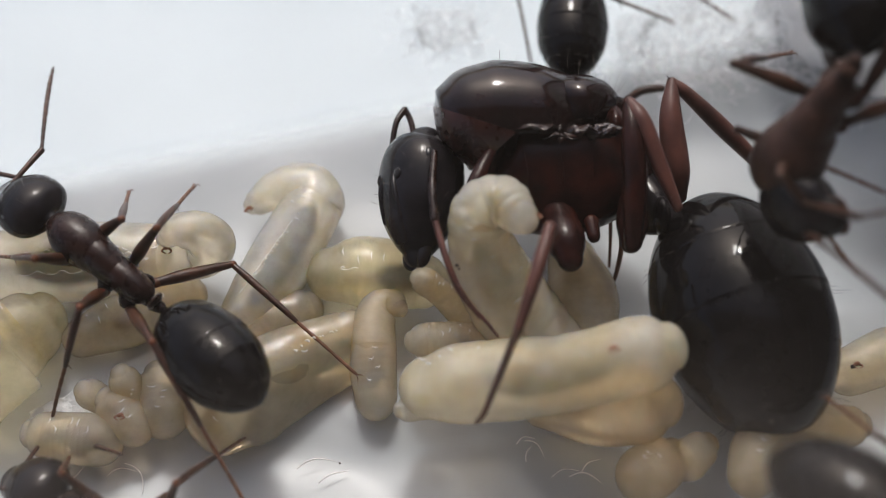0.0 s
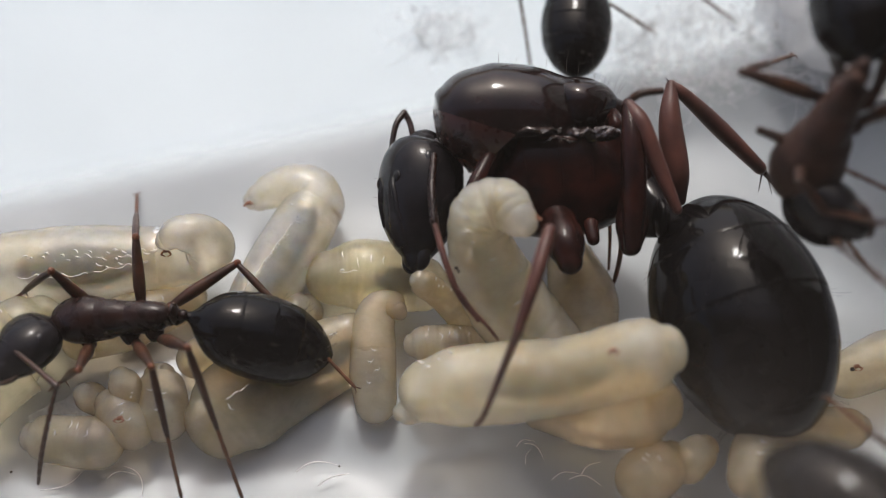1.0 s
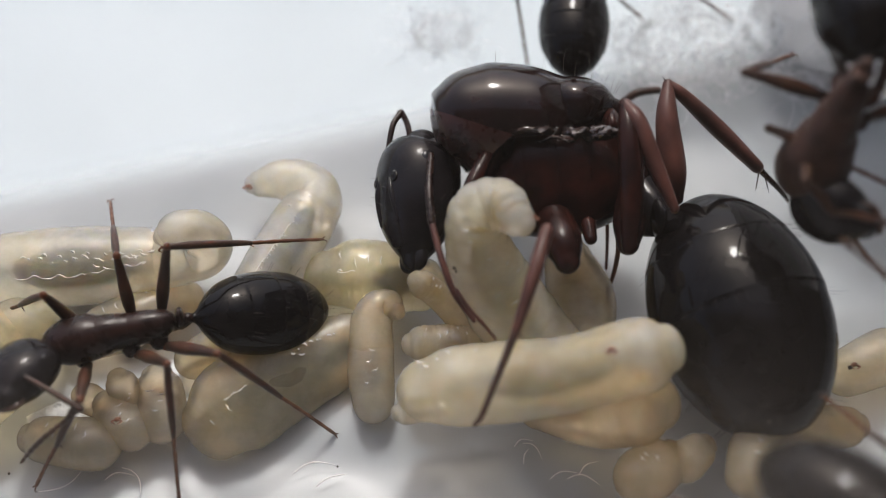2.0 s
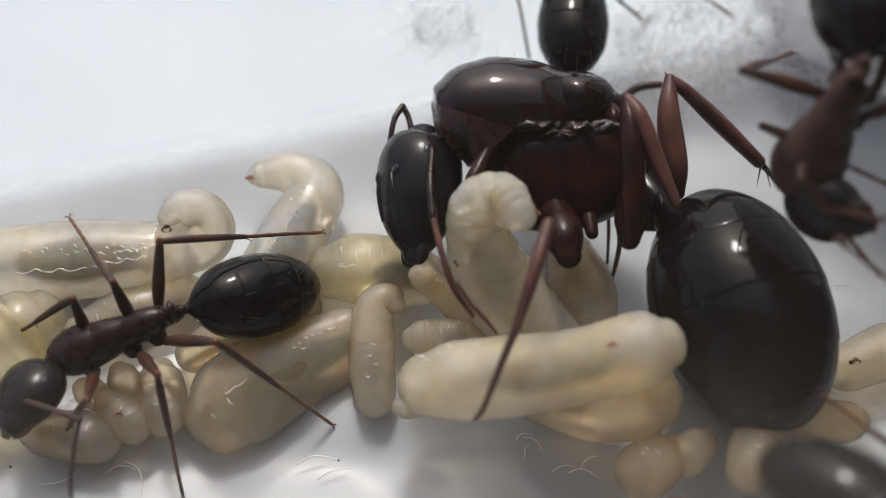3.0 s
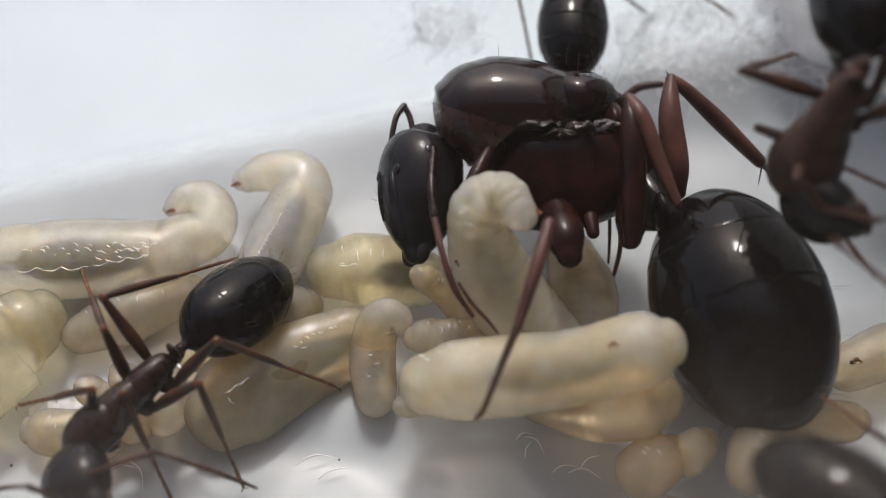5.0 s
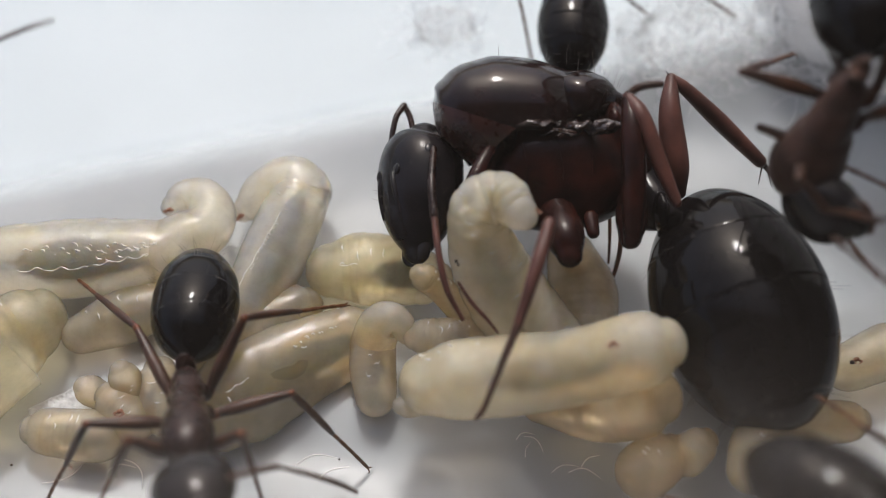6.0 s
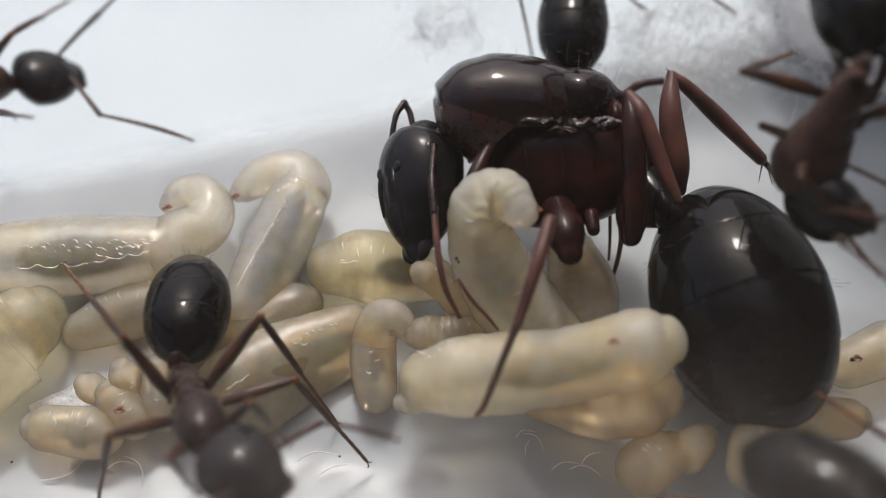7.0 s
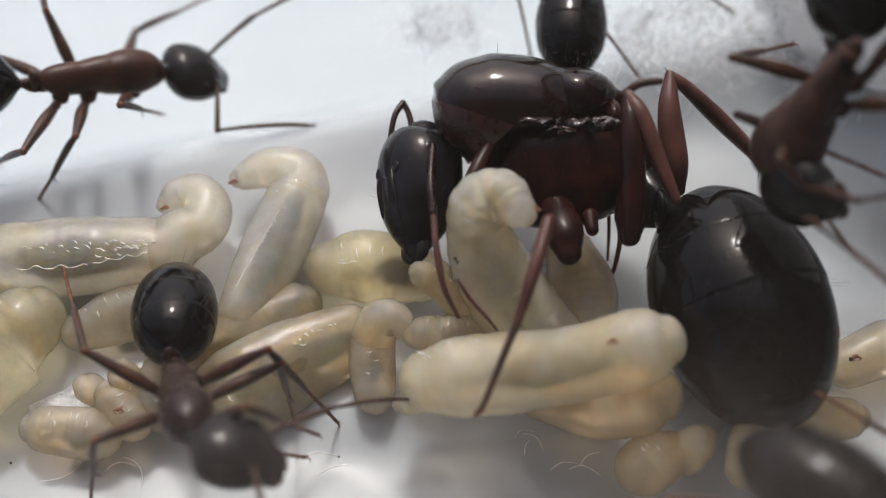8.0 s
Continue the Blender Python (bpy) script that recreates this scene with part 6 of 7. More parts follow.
UPPER = dict(
    waist=[(0.0, 8.20, -1.05, 9.55), (0.5, 8.32, -1.09, 9.55), (1.0, 8.37, -1.11, 9.55), (1.5, 8.54, -1.08, 9.55), (3.5, 8.35, -1.23, 9.55), (4.5, 8.34, -1.21, 9.55), (6.5, 8.36, -1.23, 9.55), (7.0, 8.36, -1.26, 9.55), (7.5, 8.37, -1.23, 9.55), (8.0, 8.29, -0.83, 9.55)],
    neck=[(0.0, 7.24, -1.80, 6.20), (0.5, 7.59, -1.80, 6.12), (1.0, 7.73, -1.81, 6.09), (1.5, 8.04, -1.75, 6.05), (3.5, 7.72, -1.92, 6.09), (4.5, 7.65, -1.91, 6.11), (6.5, 7.74, -1.92, 6.09), (7.0, 7.75, -1.95, 6.08), (7.5, 7.73, -1.92, 6.09), (8.0, 7.30, -1.58, 6.21)],
    tip=[(0.0, 8.79, 2.67, 9.25), (0.5, 8.89, 2.63, 9.24), (1.0, 8.93, 2.61, 9.24), (1.5, 9.10, 2.64, 9.24), (3.5, 8.92, 2.49, 9.22), (4.5, 8.92, 2.51, 9.23), (6.5, 8.92, 2.49, 9.22), (7.0, 8.92, 2.46, 9.22), (7.5, 8.93, 2.49, 9.22), (8.0, 8.87, 2.89, 9.29)],
    chin=[(0.0, 8.32, -3.38, 7.07), (0.5, 8.72, -3.35, 6.95), (1.0, 8.89, -3.35, 6.91), (1.5, 9.24, -3.28, 6.85), (3.5, 8.87, -3.47, 6.92), (4.5, 8.79, -3.46, 6.94), (6.5, 8.90, -3.46, 6.91), (7.0, 8.92, -3.49, 6.91), (7.5, 8.88, -3.47, 6.92), (8.0, 8.38, -3.16, 7.06)],
    r1_foot=[(0.0, 9.00, -3.39, 5.23), (0.5, 9.31, -3.44, 5.23), (1.0, 9.44, -3.46, 5.23), (1.5, 9.74, -3.44, 5.23), (3.5, 9.43, -3.58, 5.23), (4.5, 9.37, -3.56, 5.23), (6.5, 9.45, -3.58, 5.23), (7.0, 9.46, -3.61, 5.23), (7.5, 9.44, -3.58, 5.23), (8.0, 9.06, -3.17, 5.23)],
    r1_knee=[(0.0, 7.79, -3.47, 6.70), (0.5, 8.08, -3.52, 6.70), (1.0, 8.21, -3.54, 6.70), (1.5, 8.50, -3.52, 6.70), (3.5, 8.20, -3.65, 6.70), (4.5, 8.14, -3.63, 6.70), (6.5, 8.22, -3.65, 6.70), (7.0, 8.23, -3.68, 6.70), (7.5, 8.21, -3.65, 6.70), (8.0, 7.85, -3.26, 6.70)],
    r2_foot=[(0.0, 8.13, 1.75, 6.33), (0.5, 8.14, 1.74, 6.33), (1.0, 8.15, 1.75, 6.33), (1.5, 8.28, 1.79, 6.33), (3.5, 8.13, 1.58, 6.33), (4.5, 8.15, 1.60, 6.33), (6.5, 8.12, 1.56, 6.33), (7.0, 8.11, 1.53, 6.33), (7.5, 8.14, 1.54, 6.33), (8.0, 8.20, 1.79, 6.33)],
    r2_knee=[(0.0, 6.10, -1.58, 9.28), (0.5, 6.11, -1.59, 9.28), (1.0, 6.12, -1.58, 9.28), (1.5, 6.23, -1.55, 9.28), (3.5, 6.11, -1.73, 9.28), (4.5, 6.12, -1.71, 9.28), (6.5, 6.10, -1.74, 9.28), (7.0, 6.09, -1.77, 9.28), (7.5, 6.12, -1.75, 9.28), (8.0, 6.17, -1.55, 9.28)],
    r3_foot=[(0.0, 9.64, 7.54, 5.78), (0.5, 9.66, 7.57, 5.78), (1.0, 9.68, 7.64, 5.78), (1.5, 9.82, 7.69, 5.78), (3.5, 9.65, 7.38, 5.78), (4.5, 9.67, 7.41, 5.78), (6.5, 9.63, 7.34, 5.78), (7.0, 9.62, 7.30, 5.78), (7.5, 9.65, 7.30, 5.78), (8.0, 9.68, 7.31, 5.78)],
    r3_knee=[(0.0, 6.51, 0.40, 9.09), (0.5, 6.52, 0.40, 9.09), (1.0, 6.54, 0.43, 9.09), (1.5, 6.65, 0.47, 9.09), (3.5, 6.52, 0.26, 9.09), (4.5, 6.53, 0.28, 9.09), (6.5, 6.51, 0.24, 9.09), (7.0, 6.50, 0.21, 9.09), (7.5, 6.52, 0.22, 9.09), (8.0, 6.57, 0.35, 9.09)],
    l1_foot=[(0.0, 9.33, -2.47, 6.89), (0.5, 9.63, -2.52, 6.89), (1.0, 9.76, -2.54, 6.89), (1.5, 10.05, -2.51, 6.89), (3.5, 9.74, -2.65, 6.89), (4.5, 9.68, -2.63, 6.89), (6.5, 9.76, -2.65, 6.89), (7.0, 9.77, -2.68, 6.89), (7.5, 9.75, -2.65, 6.89), (8.0, 9.40, -2.25, 6.89)],
    l1_knee=[(0.0, 7.27, -3.33, 8.73), (0.5, 7.55, -3.38, 8.73), (1.0, 7.67, -3.40, 8.73), (1.5, 7.94, -3.37, 8.73), (3.5, 7.66, -3.50, 8.73), (4.5, 7.60, -3.48, 8.73), (6.5, 7.67, -3.50, 8.73), (7.0, 7.68, -3.53, 8.73), (7.5, 7.67, -3.50, 8.73), (8.0, 7.33, -3.12, 8.73)],
    l2_foot=[(0.0, 10.68, -0.98, 6.43), (0.5, 10.70, -0.96, 6.43), (1.0, 10.72, -0.90, 6.43), (1.5, 10.84, -0.87, 6.43), (3.5, 10.68, -1.10, 6.43), (4.5, 10.70, -1.08, 6.43), (6.5, 10.67, -1.13, 6.43), (7.0, 10.66, -1.16, 6.43), (7.5, 10.68, -1.16, 6.43), (8.0, 10.71, -1.15, 6.43)],
    l2_knee=[(0.0, 8.63, -1.89, 9.28), (0.5, 8.64, -1.87, 9.28), (1.0, 8.66, -1.82, 9.28), (1.5, 8.77, -1.80, 9.28), (3.5, 8.63, -2.00, 9.28), (4.5, 8.65, -1.98, 9.28), (6.5, 8.62, -2.03, 9.28), (7.0, 8.61, -2.06, 9.28), (7.5, 8.63, -2.06, 9.28), (8.0, 8.66, -2.05, 9.28)],
    l3_foot=[(0.0, 11.32, 2.24, 6.43), (0.5, 11.34, 2.27, 6.43), (1.0, 11.36, 2.33, 6.43), (1.5, 11.49, 2.36, 6.43), (3.5, 11.32, 2.11, 6.43), (4.5, 11.34, 2.13, 6.43), (6.5, 11.31, 2.07, 6.43), (7.0, 11.29, 2.04, 6.43), (7.5, 11.32, 2.04, 6.43), (8.0, 11.35, 2.05, 6.43)],
    l3_knee=[(0.0, 9.11, -0.48, 9.65), (0.5, 9.12, -0.46, 9.65), (1.0, 9.14, -0.41, 9.65), (1.5, 9.25, -0.38, 9.65), (3.5, 9.11, -0.60, 9.65), (4.5, 9.13, -0.57, 9.65), (6.5, 9.10, -0.63, 9.65), (7.0, 9.09, -0.65, 9.65), (7.5, 9.11, -0.65, 9.65), (8.0, 9.13, -0.65, 9.65)],
    r_elbow=[(0.0, 7.42, -4.60, 8.27), (0.5, 7.70, -4.64, 8.27), (1.0, 7.81, -4.66, 8.27), (1.5, 8.08, -4.63, 8.27), (3.5, 7.80, -4.76, 8.27), (4.5, 7.75, -4.74, 8.27), (6.5, 7.81, -4.76, 8.27), (7.0, 7.83, -4.79, 8.27), (7.5, 7.81, -4.76, 8.27), (8.0, 7.47, -4.40, 8.27)],
    r_tip=[(0.0, 8.66, -5.35, 7.35), (0.5, 8.94, -5.39, 7.35), (1.0, 9.06, -5.41, 7.35), (1.5, 9.33, -5.38, 7.35), (3.5, 9.05, -5.51, 7.35), (4.5, 9.00, -5.49, 7.35), (6.5, 9.06, -5.51, 7.35), (7.0, 9.08, -5.53, 7.35), (7.5, 9.06, -5.51, 7.35), (8.0, 8.72, -5.15, 7.35)],
    l_elbow=[(0.0, 8.41, -4.36, 8.73), (0.5, 8.68, -4.41, 8.73), (1.0, 8.79, -4.43, 8.73), (1.5, 9.06, -4.40, 8.73), (3.5, 8.78, -4.53, 8.73), (4.5, 8.73, -4.51, 8.73), (6.5, 8.80, -4.53, 8.73), (7.0, 8.81, -4.55, 8.73), (7.5, 8.79, -4.53, 8.73), (8.0, 8.47, -4.17, 8.73)],
    l_tip=[(0.0, 9.54, -3.82, 8.27), (0.5, 9.82, -3.87, 8.27), (1.0, 9.93, -3.89, 8.27), (1.5, 10.21, -3.86, 8.27), (3.5, 9.92, -3.99, 8.27), (4.5, 9.87, -3.97, 8.27), (6.5, 9.94, -3.99, 8.27), (7.0, 9.95, -4.02, 8.27), (7.5, 9.93, -3.99, 8.27), (8.0, 9.61, -3.62, 8.27)],
)
NEAR = dict(
    waist=[(0.0, 8.69, -10.57, 7.94), (1.5, 8.55, -10.55, 7.94), (3.5, 8.55, -10.65, 7.95), (4.5, 8.48, -10.59, 7.94), (6.5, 8.22, -10.57, 7.95), (8.0, 8.19, -10.44, 7.94)],
    neck=[(0.0, 10.94, -12.18, 6.42), (1.5, 10.80, -12.17, 6.42), (3.5, 10.80, -12.27, 6.42), (4.5, 10.72, -12.21, 6.42), (6.5, 10.47, -12.19, 6.41), (8.0, 10.43, -12.06, 6.42)],
    tip=[(0.0, 6.19, -8.51, 7.05), (1.5, 6.03, -8.50, 7.07), (3.5, 6.05, -8.60, 7.04), (4.5, 5.95, -8.53, 7.06), (6.5, 5.67, -8.53, 7.09), (8.0, 5.60, -8.39, 7.14)],
    chin=[(0.0, 12.05, -12.48, 5.37), (1.5, 11.91, -12.46, 5.35), (3.5, 11.91, -12.56, 5.36), (4.5, 11.83, -12.49, 5.36), (6.5, 11.57, -12.48, 5.35), (8.0, 11.54, -12.34, 5.35)],
    l3_foot=[(0.0, 8.37, -5.94, 3.98), (1.5, 8.42, -5.87, 3.98), (3.5, 8.33, -6.05, 3.98), (4.5, 8.31, -6.01, 3.98), (6.5, 8.19, -6.04, 3.98), (8.0, 8.21, -6.00, 3.98)],
    l3_knee=[(0.0, 8.90, -6.27, 5.89), (1.5, 9.04, -6.18, 5.89), (3.5, 8.90, -6.37, 5.89), (4.5, 8.92, -6.35, 5.89), (6.5, 8.89, -6.39, 5.89), (8.0, 8.93, -6.41, 5.89)],
    l2_foot=[(0.0, 11.05, -7.15, 3.89), (1.5, 11.20, -7.06, 3.89), (3.5, 11.06, -7.25, 3.89), (4.5, 11.08, -7.23, 3.89), (6.5, 11.05, -7.28, 3.89), (8.0, 11.09, -7.29, 3.89)],
    l2_knee=[(0.0, 9.77, -8.97, 6.33), (1.5, 9.90, -8.90, 6.33), (3.5, 9.78, -9.06, 6.33), (4.5, 9.79, -9.05, 6.33), (6.5, 9.77, -9.08, 6.33), (8.0, 9.80, -9.10, 6.33)],
    l1_foot=[(0.0, 11.69, -9.58, 3.89), (1.5, 11.83, -9.50, 3.89), (3.5, 11.69, -9.68, 3.89), (4.5, 11.71, -9.66, 3.89), (6.5, 11.68, -9.70, 3.89), (8.0, 11.72, -9.72, 3.89)],
    l1_knee=[(0.0, 10.12, -10.27, 6.33), (1.5, 10.25, -10.19, 6.33), (3.5, 10.13, -10.35, 6.33), (4.5, 10.14, -10.33, 6.33), (6.5, 10.12, -10.37, 6.33), (8.0, 10.15, -10.39, 6.33)],
    r3_foot=[(0.0, 4.67, -8.15, 3.89), (1.5, 4.81, -8.06, 3.89), (3.5, 4.69, -8.25, 3.89), (4.5, 4.70, -8.23, 3.89), (6.5, 4.68, -8.27, 3.89), (8.0, 4.72, -8.29, 3.89)],
    r3_knee=[(0.0, 5.64, -7.72, 6.33), (1.5, 5.77, -7.64, 6.33), (3.5, 5.66, -7.82, 6.33), (4.5, 5.67, -7.80, 6.33), (6.5, 5.65, -7.84, 6.33), (8.0, 5.68, -7.86, 6.33)],
    r2_foot=[(0.0, 6.84, -11.26, 3.89), (1.5, 6.97, -11.19, 3.89), (3.5, 6.85, -11.35, 3.89), (4.5, 6.86, -11.33, 3.89), (6.5, 6.84, -11.37, 3.89), (8.0, 6.88, -11.39, 3.89)],
    r2_knee=[(0.0, 7.25, -11.29, 6.33), (1.5, 7.37, -11.22, 6.33), (3.5, 7.26, -11.37, 6.33), (4.5, 7.27, -11.35, 6.33), (6.5, 7.25, -11.39, 6.33), (8.0, 7.28, -11.40, 6.33)],
    r1_foot=[(0.0, 8.87, -12.32, 3.89), (1.5, 9.00, -12.25, 3.89), (3.5, 8.88, -12.41, 3.89), (4.5, 8.89, -12.39, 3.89), (6.5, 8.87, -12.43, 3.89), (8.0, 8.90, -12.44, 3.89)],
    r1_knee=[(0.0, 8.58, -12.26, 6.33), (1.5, 8.70, -12.20, 6.33), (3.5, 8.58, -12.34, 6.33), (4.5, 8.60, -12.33, 6.33), (6.5, 8.58, -12.36, 6.33), (8.0, 8.61, -12.37, 6.33)],
)
LEAVER = dict(
    waist=[(0.0, -6.15, -9.18, 2.00), (0.2, -6.45, -9.72, 2.00), (0.5, -6.65, -10.96, 2.00), (1.0, -8.12, -12.17, 2.00), (8.0, -9.13, -12.79, 2.00)],
    neck=[(0.0, -8.78, -7.36, 1.56), (0.2, -9.09, -7.93, 1.50), (0.5, -9.29, -9.23, 1.34), (1.0, -10.81, -10.53, 1.28), (8.0, -11.85, -11.20, 1.28)],
    tip=[(0.0, -3.71, -10.18, -0.03), (0.2, -4.07, -10.72, -0.09), (0.5, -4.36, -11.98, -0.19), (1.0, -6.01, -13.20, -0.35), (8.0, -7.14, -13.83, -0.45)],
    chin=[(0.0, -10.37, -6.70, 1.02), (0.2, -10.68, -7.28, 0.94), (0.5, -10.88, -8.61, 0.74), (1.0, -12.41, -9.96, 0.68), (8.0, -13.47, -10.66, 0.67)],
    r3_foot=[(0.0, -4.63, -5.23, 0.30), (0.2, -4.63, -5.22, 0.30), (0.5, -5.08, -9.37, 0.30), (1.0, -4.83, -12.03, 0.30), (8.0, -4.69, -13.14, 0.30)],
    r3_knee=[(0.0, -5.74, -7.32, 2.60), (0.2, -5.67, -7.90, 2.60), (0.5, -5.53, -9.20, 2.60), (1.0, -5.38, -10.47, 2.60), (8.0, -5.27, -11.12, 2.60)],
    r2_foot=[(0.0, -6.25, -6.51, 0.30), (0.2, -6.58, -7.14, 0.30), (0.5, -6.81, -8.56, 0.30), (1.0, -8.44, -9.94, 0.30), (8.0, -9.56, -10.65, 0.30)],
    r2_knee=[(0.0, -6.23, -7.38, 2.00), (0.2, -6.54, -7.96, 2.00), (0.5, -6.74, -9.28, 2.00), (1.0, -8.26, -10.57, 2.00), (8.0, -9.30, -11.23, 2.00)],
    r1_foot=[(0.0, -9.09, -5.79, 0.30), (0.2, -9.40, -6.43, 0.30), (0.5, -9.56, -7.88, 0.30), (1.0, -11.14, -9.30, 0.30), (8.0, -12.24, -10.02, 0.30)],
    r1_knee=[(0.0, -8.61, -6.84, 2.00), (0.2, -8.90, -7.44, 2.00), (0.5, -9.05, -8.78, 2.00), (1.0, -10.52, -10.09, 2.00), (8.0, -11.55, -10.76, 2.00)],
    l1_foot=[(0.0, -11.79, -8.52, 0.10), (0.2, -12.06, -9.11, 0.10), (0.5, -12.15, -10.44, 0.10), (1.0, -13.62, -11.74, 0.10), (8.0, -14.64, -12.41, 0.10)],
    l1_knee=[(0.0, -9.81, -8.80, 2.00), (0.2, -10.07, -9.36, 2.00), (0.5, -10.19, -10.61, 2.00), (1.0, -11.59, -11.84, 2.00), (8.0, -12.56, -12.46, 2.00)],
    l2_foot=[(0.0, -7.45, -11.08, 0.10), (0.2, -7.75, -11.62, 0.10), (0.5, -7.94, -12.83, 0.10), (1.0, -9.43, -14.03, 0.10), (8.0, -10.47, -14.64, 0.10)],
    l2_knee=[(0.0, -7.11, -10.27, 2.00), (0.2, -7.40, -10.80, 2.00), (0.5, -7.57, -11.99, 2.00), (1.0, -8.99, -13.15, 2.00), (8.0, -9.98, -13.74, 2.00)],
    l3_foot=[(0.0, -4.86, -11.68, 0.10), (0.2, -5.18, -12.21, 0.10), (0.5, -5.42, -13.40, 0.10), (1.0, -6.95, -14.57, 0.10), (8.0, -8.01, -15.16, 0.10)],
    l3_knee=[(0.0, -5.23, -10.86, 2.00), (0.2, -5.53, -11.38, 2.00), (0.5, -5.75, -12.54, 2.00), (1.0, -7.20, -13.67, 2.00), (8.0, -8.19, -14.26, 2.00)],
    r_elbow=[(0.0, -9.73, -6.21, 1.20), (0.2, -10.02, -6.83, 1.20), (0.5, -10.15, -8.24, 1.20), (1.0, -11.66, -9.60, 1.20), (8.0, -12.71, -10.30, 1.20)],
    r_tip=[(0.0, -8.23, -6.00, 1.00), (0.2, -8.54, -6.62, 1.00), (0.5, -8.71, -8.04, 1.00), (1.0, -10.27, -9.43, 1.00), (8.0, -11.35, -10.13, 1.00)],
    l_elbow=[(0.0, -11.19, -6.97, 1.20), (0.2, -11.46, -7.57, 1.20), (0.5, -11.55, -8.94, 1.20), (1.0, -13.01, -10.27, 1.20), (8.0, -14.03, -10.95, 1.20)],
    l_tip=[(0.0, -12.48, -7.45, 1.00), (0.2, -12.74, -8.04, 1.00), (0.5, -12.80, -9.39, 1.00), (1.0, -14.23, -10.71, 1.00), (8.0, -15.23, -11.39, 1.00)],
)

busy = worker("black worker ant with reddish-brown legs, busy on the brood", 1.06)
visitor = worker("slender dark worker ant with a brown trunk, on the bare floor", 1.1, LEG, RUST)
rear = worker("black worker ant, only its gaster and legs in view", 0.98)
upper = worker("dark brown worker ant leaning over the queen's gaster", 1.104, LEG, DUSKY, LEG, 1.3)
near = worker("dark worker ant close in front, out of focus", 1.0)
leaver = worker("small black worker ant walking off the floor", 0.95)


# ---- the queen: her thorax's middle is the origin, she faces along x, her left side towards y ----
QUEEN_AT, QUEEN_HEAD = (2.34, 1.03, 3.60), (-1.18, 0.83, 3.60)
queen = tagged(new("queen_ant"), "large queen ant with mahogany thorax and huge black gaster", "ant")
QUEEN_POSE = aim(QUEEN_AT, QUEEN_HEAD, (0, 0.80, 0.60))
queen.matrix_basis = QUEEN_POSE
BODY = QUEEN_POSE.inverted()


def own(p):
    """A place in the nest, in the queen's own space (mm)."""
    return (BODY @ (Vector(p) * MM)) / MM




def shell(lift):
    """The queen's domed fore body; lift swells it slightly."""
    rows = ((2.47, .72, .80, .46), (2.39, .73, 1.0, .68), (2.2, .76, 1.22, .92), (1.75, .79, 1.48, 1.24), (1.22, .74, 1.60, 1.43), (0.5, .71, 1.63, 1.41), (-0.17, .67, 1.57, 1.30), (-0.85, .66, 1.15, 1.06))
    return tube([(x, 0, z) for x, z, _, _ in rows], [(a * lift, b * lift) for _, _, a, b in rows], 64, 8, (0.14, 0.8), square=0.9)


def cut(bm, at, away):
    """Take off what lies beyond a plane (mm)."""
    bmesh.ops.bisect_plane(bm, geom=bm.verts[:] + bm.edges[:] + bm.faces[:], plane_co=Vector(at) * MM, plane_no=away, clear_outer=True)
    return bm


part("mesonotum", cut(cut(shell(1.0), (0.78, 0, 0.41), (0.37, 0, -1)), (0, 0, 0.34), (0, 0, -1)), BACKPLATE, queen, "glossy dark back plate")
part("pronotum", cut(cut(shell(1.006), (0.78, 0, 0.45), (-0.37, 0, 1)), (1.22, 0, -0.08), (-0.66, 0, -0.75)), COLLAR, queen, "red-brown collar plate")
part("scutellum", tube([(-0.35, 0, 0.95), (-0.9, 0, 1.0), (-1.45, 0, 0.95), (-1.9, 0, 0.80)], [(.95, .68), (1.32, .74), (1.12, .66), (.5, .4)], 44, 7, square=0.75), BACKPLATE, queen)
part("metanotum", egg((-1.82, 0, 0.5), (0.32, 1.15, 0.5), segments=22), MAHOGANY, queen)
part("pleuron", tube([(1.15, 0, -0.45), (0.7, 0, -0.6), (-0.3, 0, -0.75), (-1.3, 0, -0.6), (-1.95, 0, -0.3)], [(.8, .8), (1.30, 1.3), (1.55, 1.5), (1.45, 1.45), (1.0, 1.2)], 48, 7, (0.3, 1.0), square=0.7), MAHOGANY, queen, "dark red-brown flank of the thorax")
part("propodeum", egg((-2.0, 0, -0.55), (0.6, 1.0, 1.15), segments=24), MAHOGANY, queen)
part("neck", tube([(2.2, 0, 0.15), (2.55, 0, 0.1), (2.7, 0, -0.1)], [.32, .25, .3], 14, 5), BROWN, queen)
MEMBRANE = material("wing_stub_skin", (0.03, 0.02, 0.018), 0.10, Specular_IOR_Level=0.8)
relief(MEMBRANE, grain(MEMBRANE, 5000, 3, 0.6), 0.00003, 0.6)


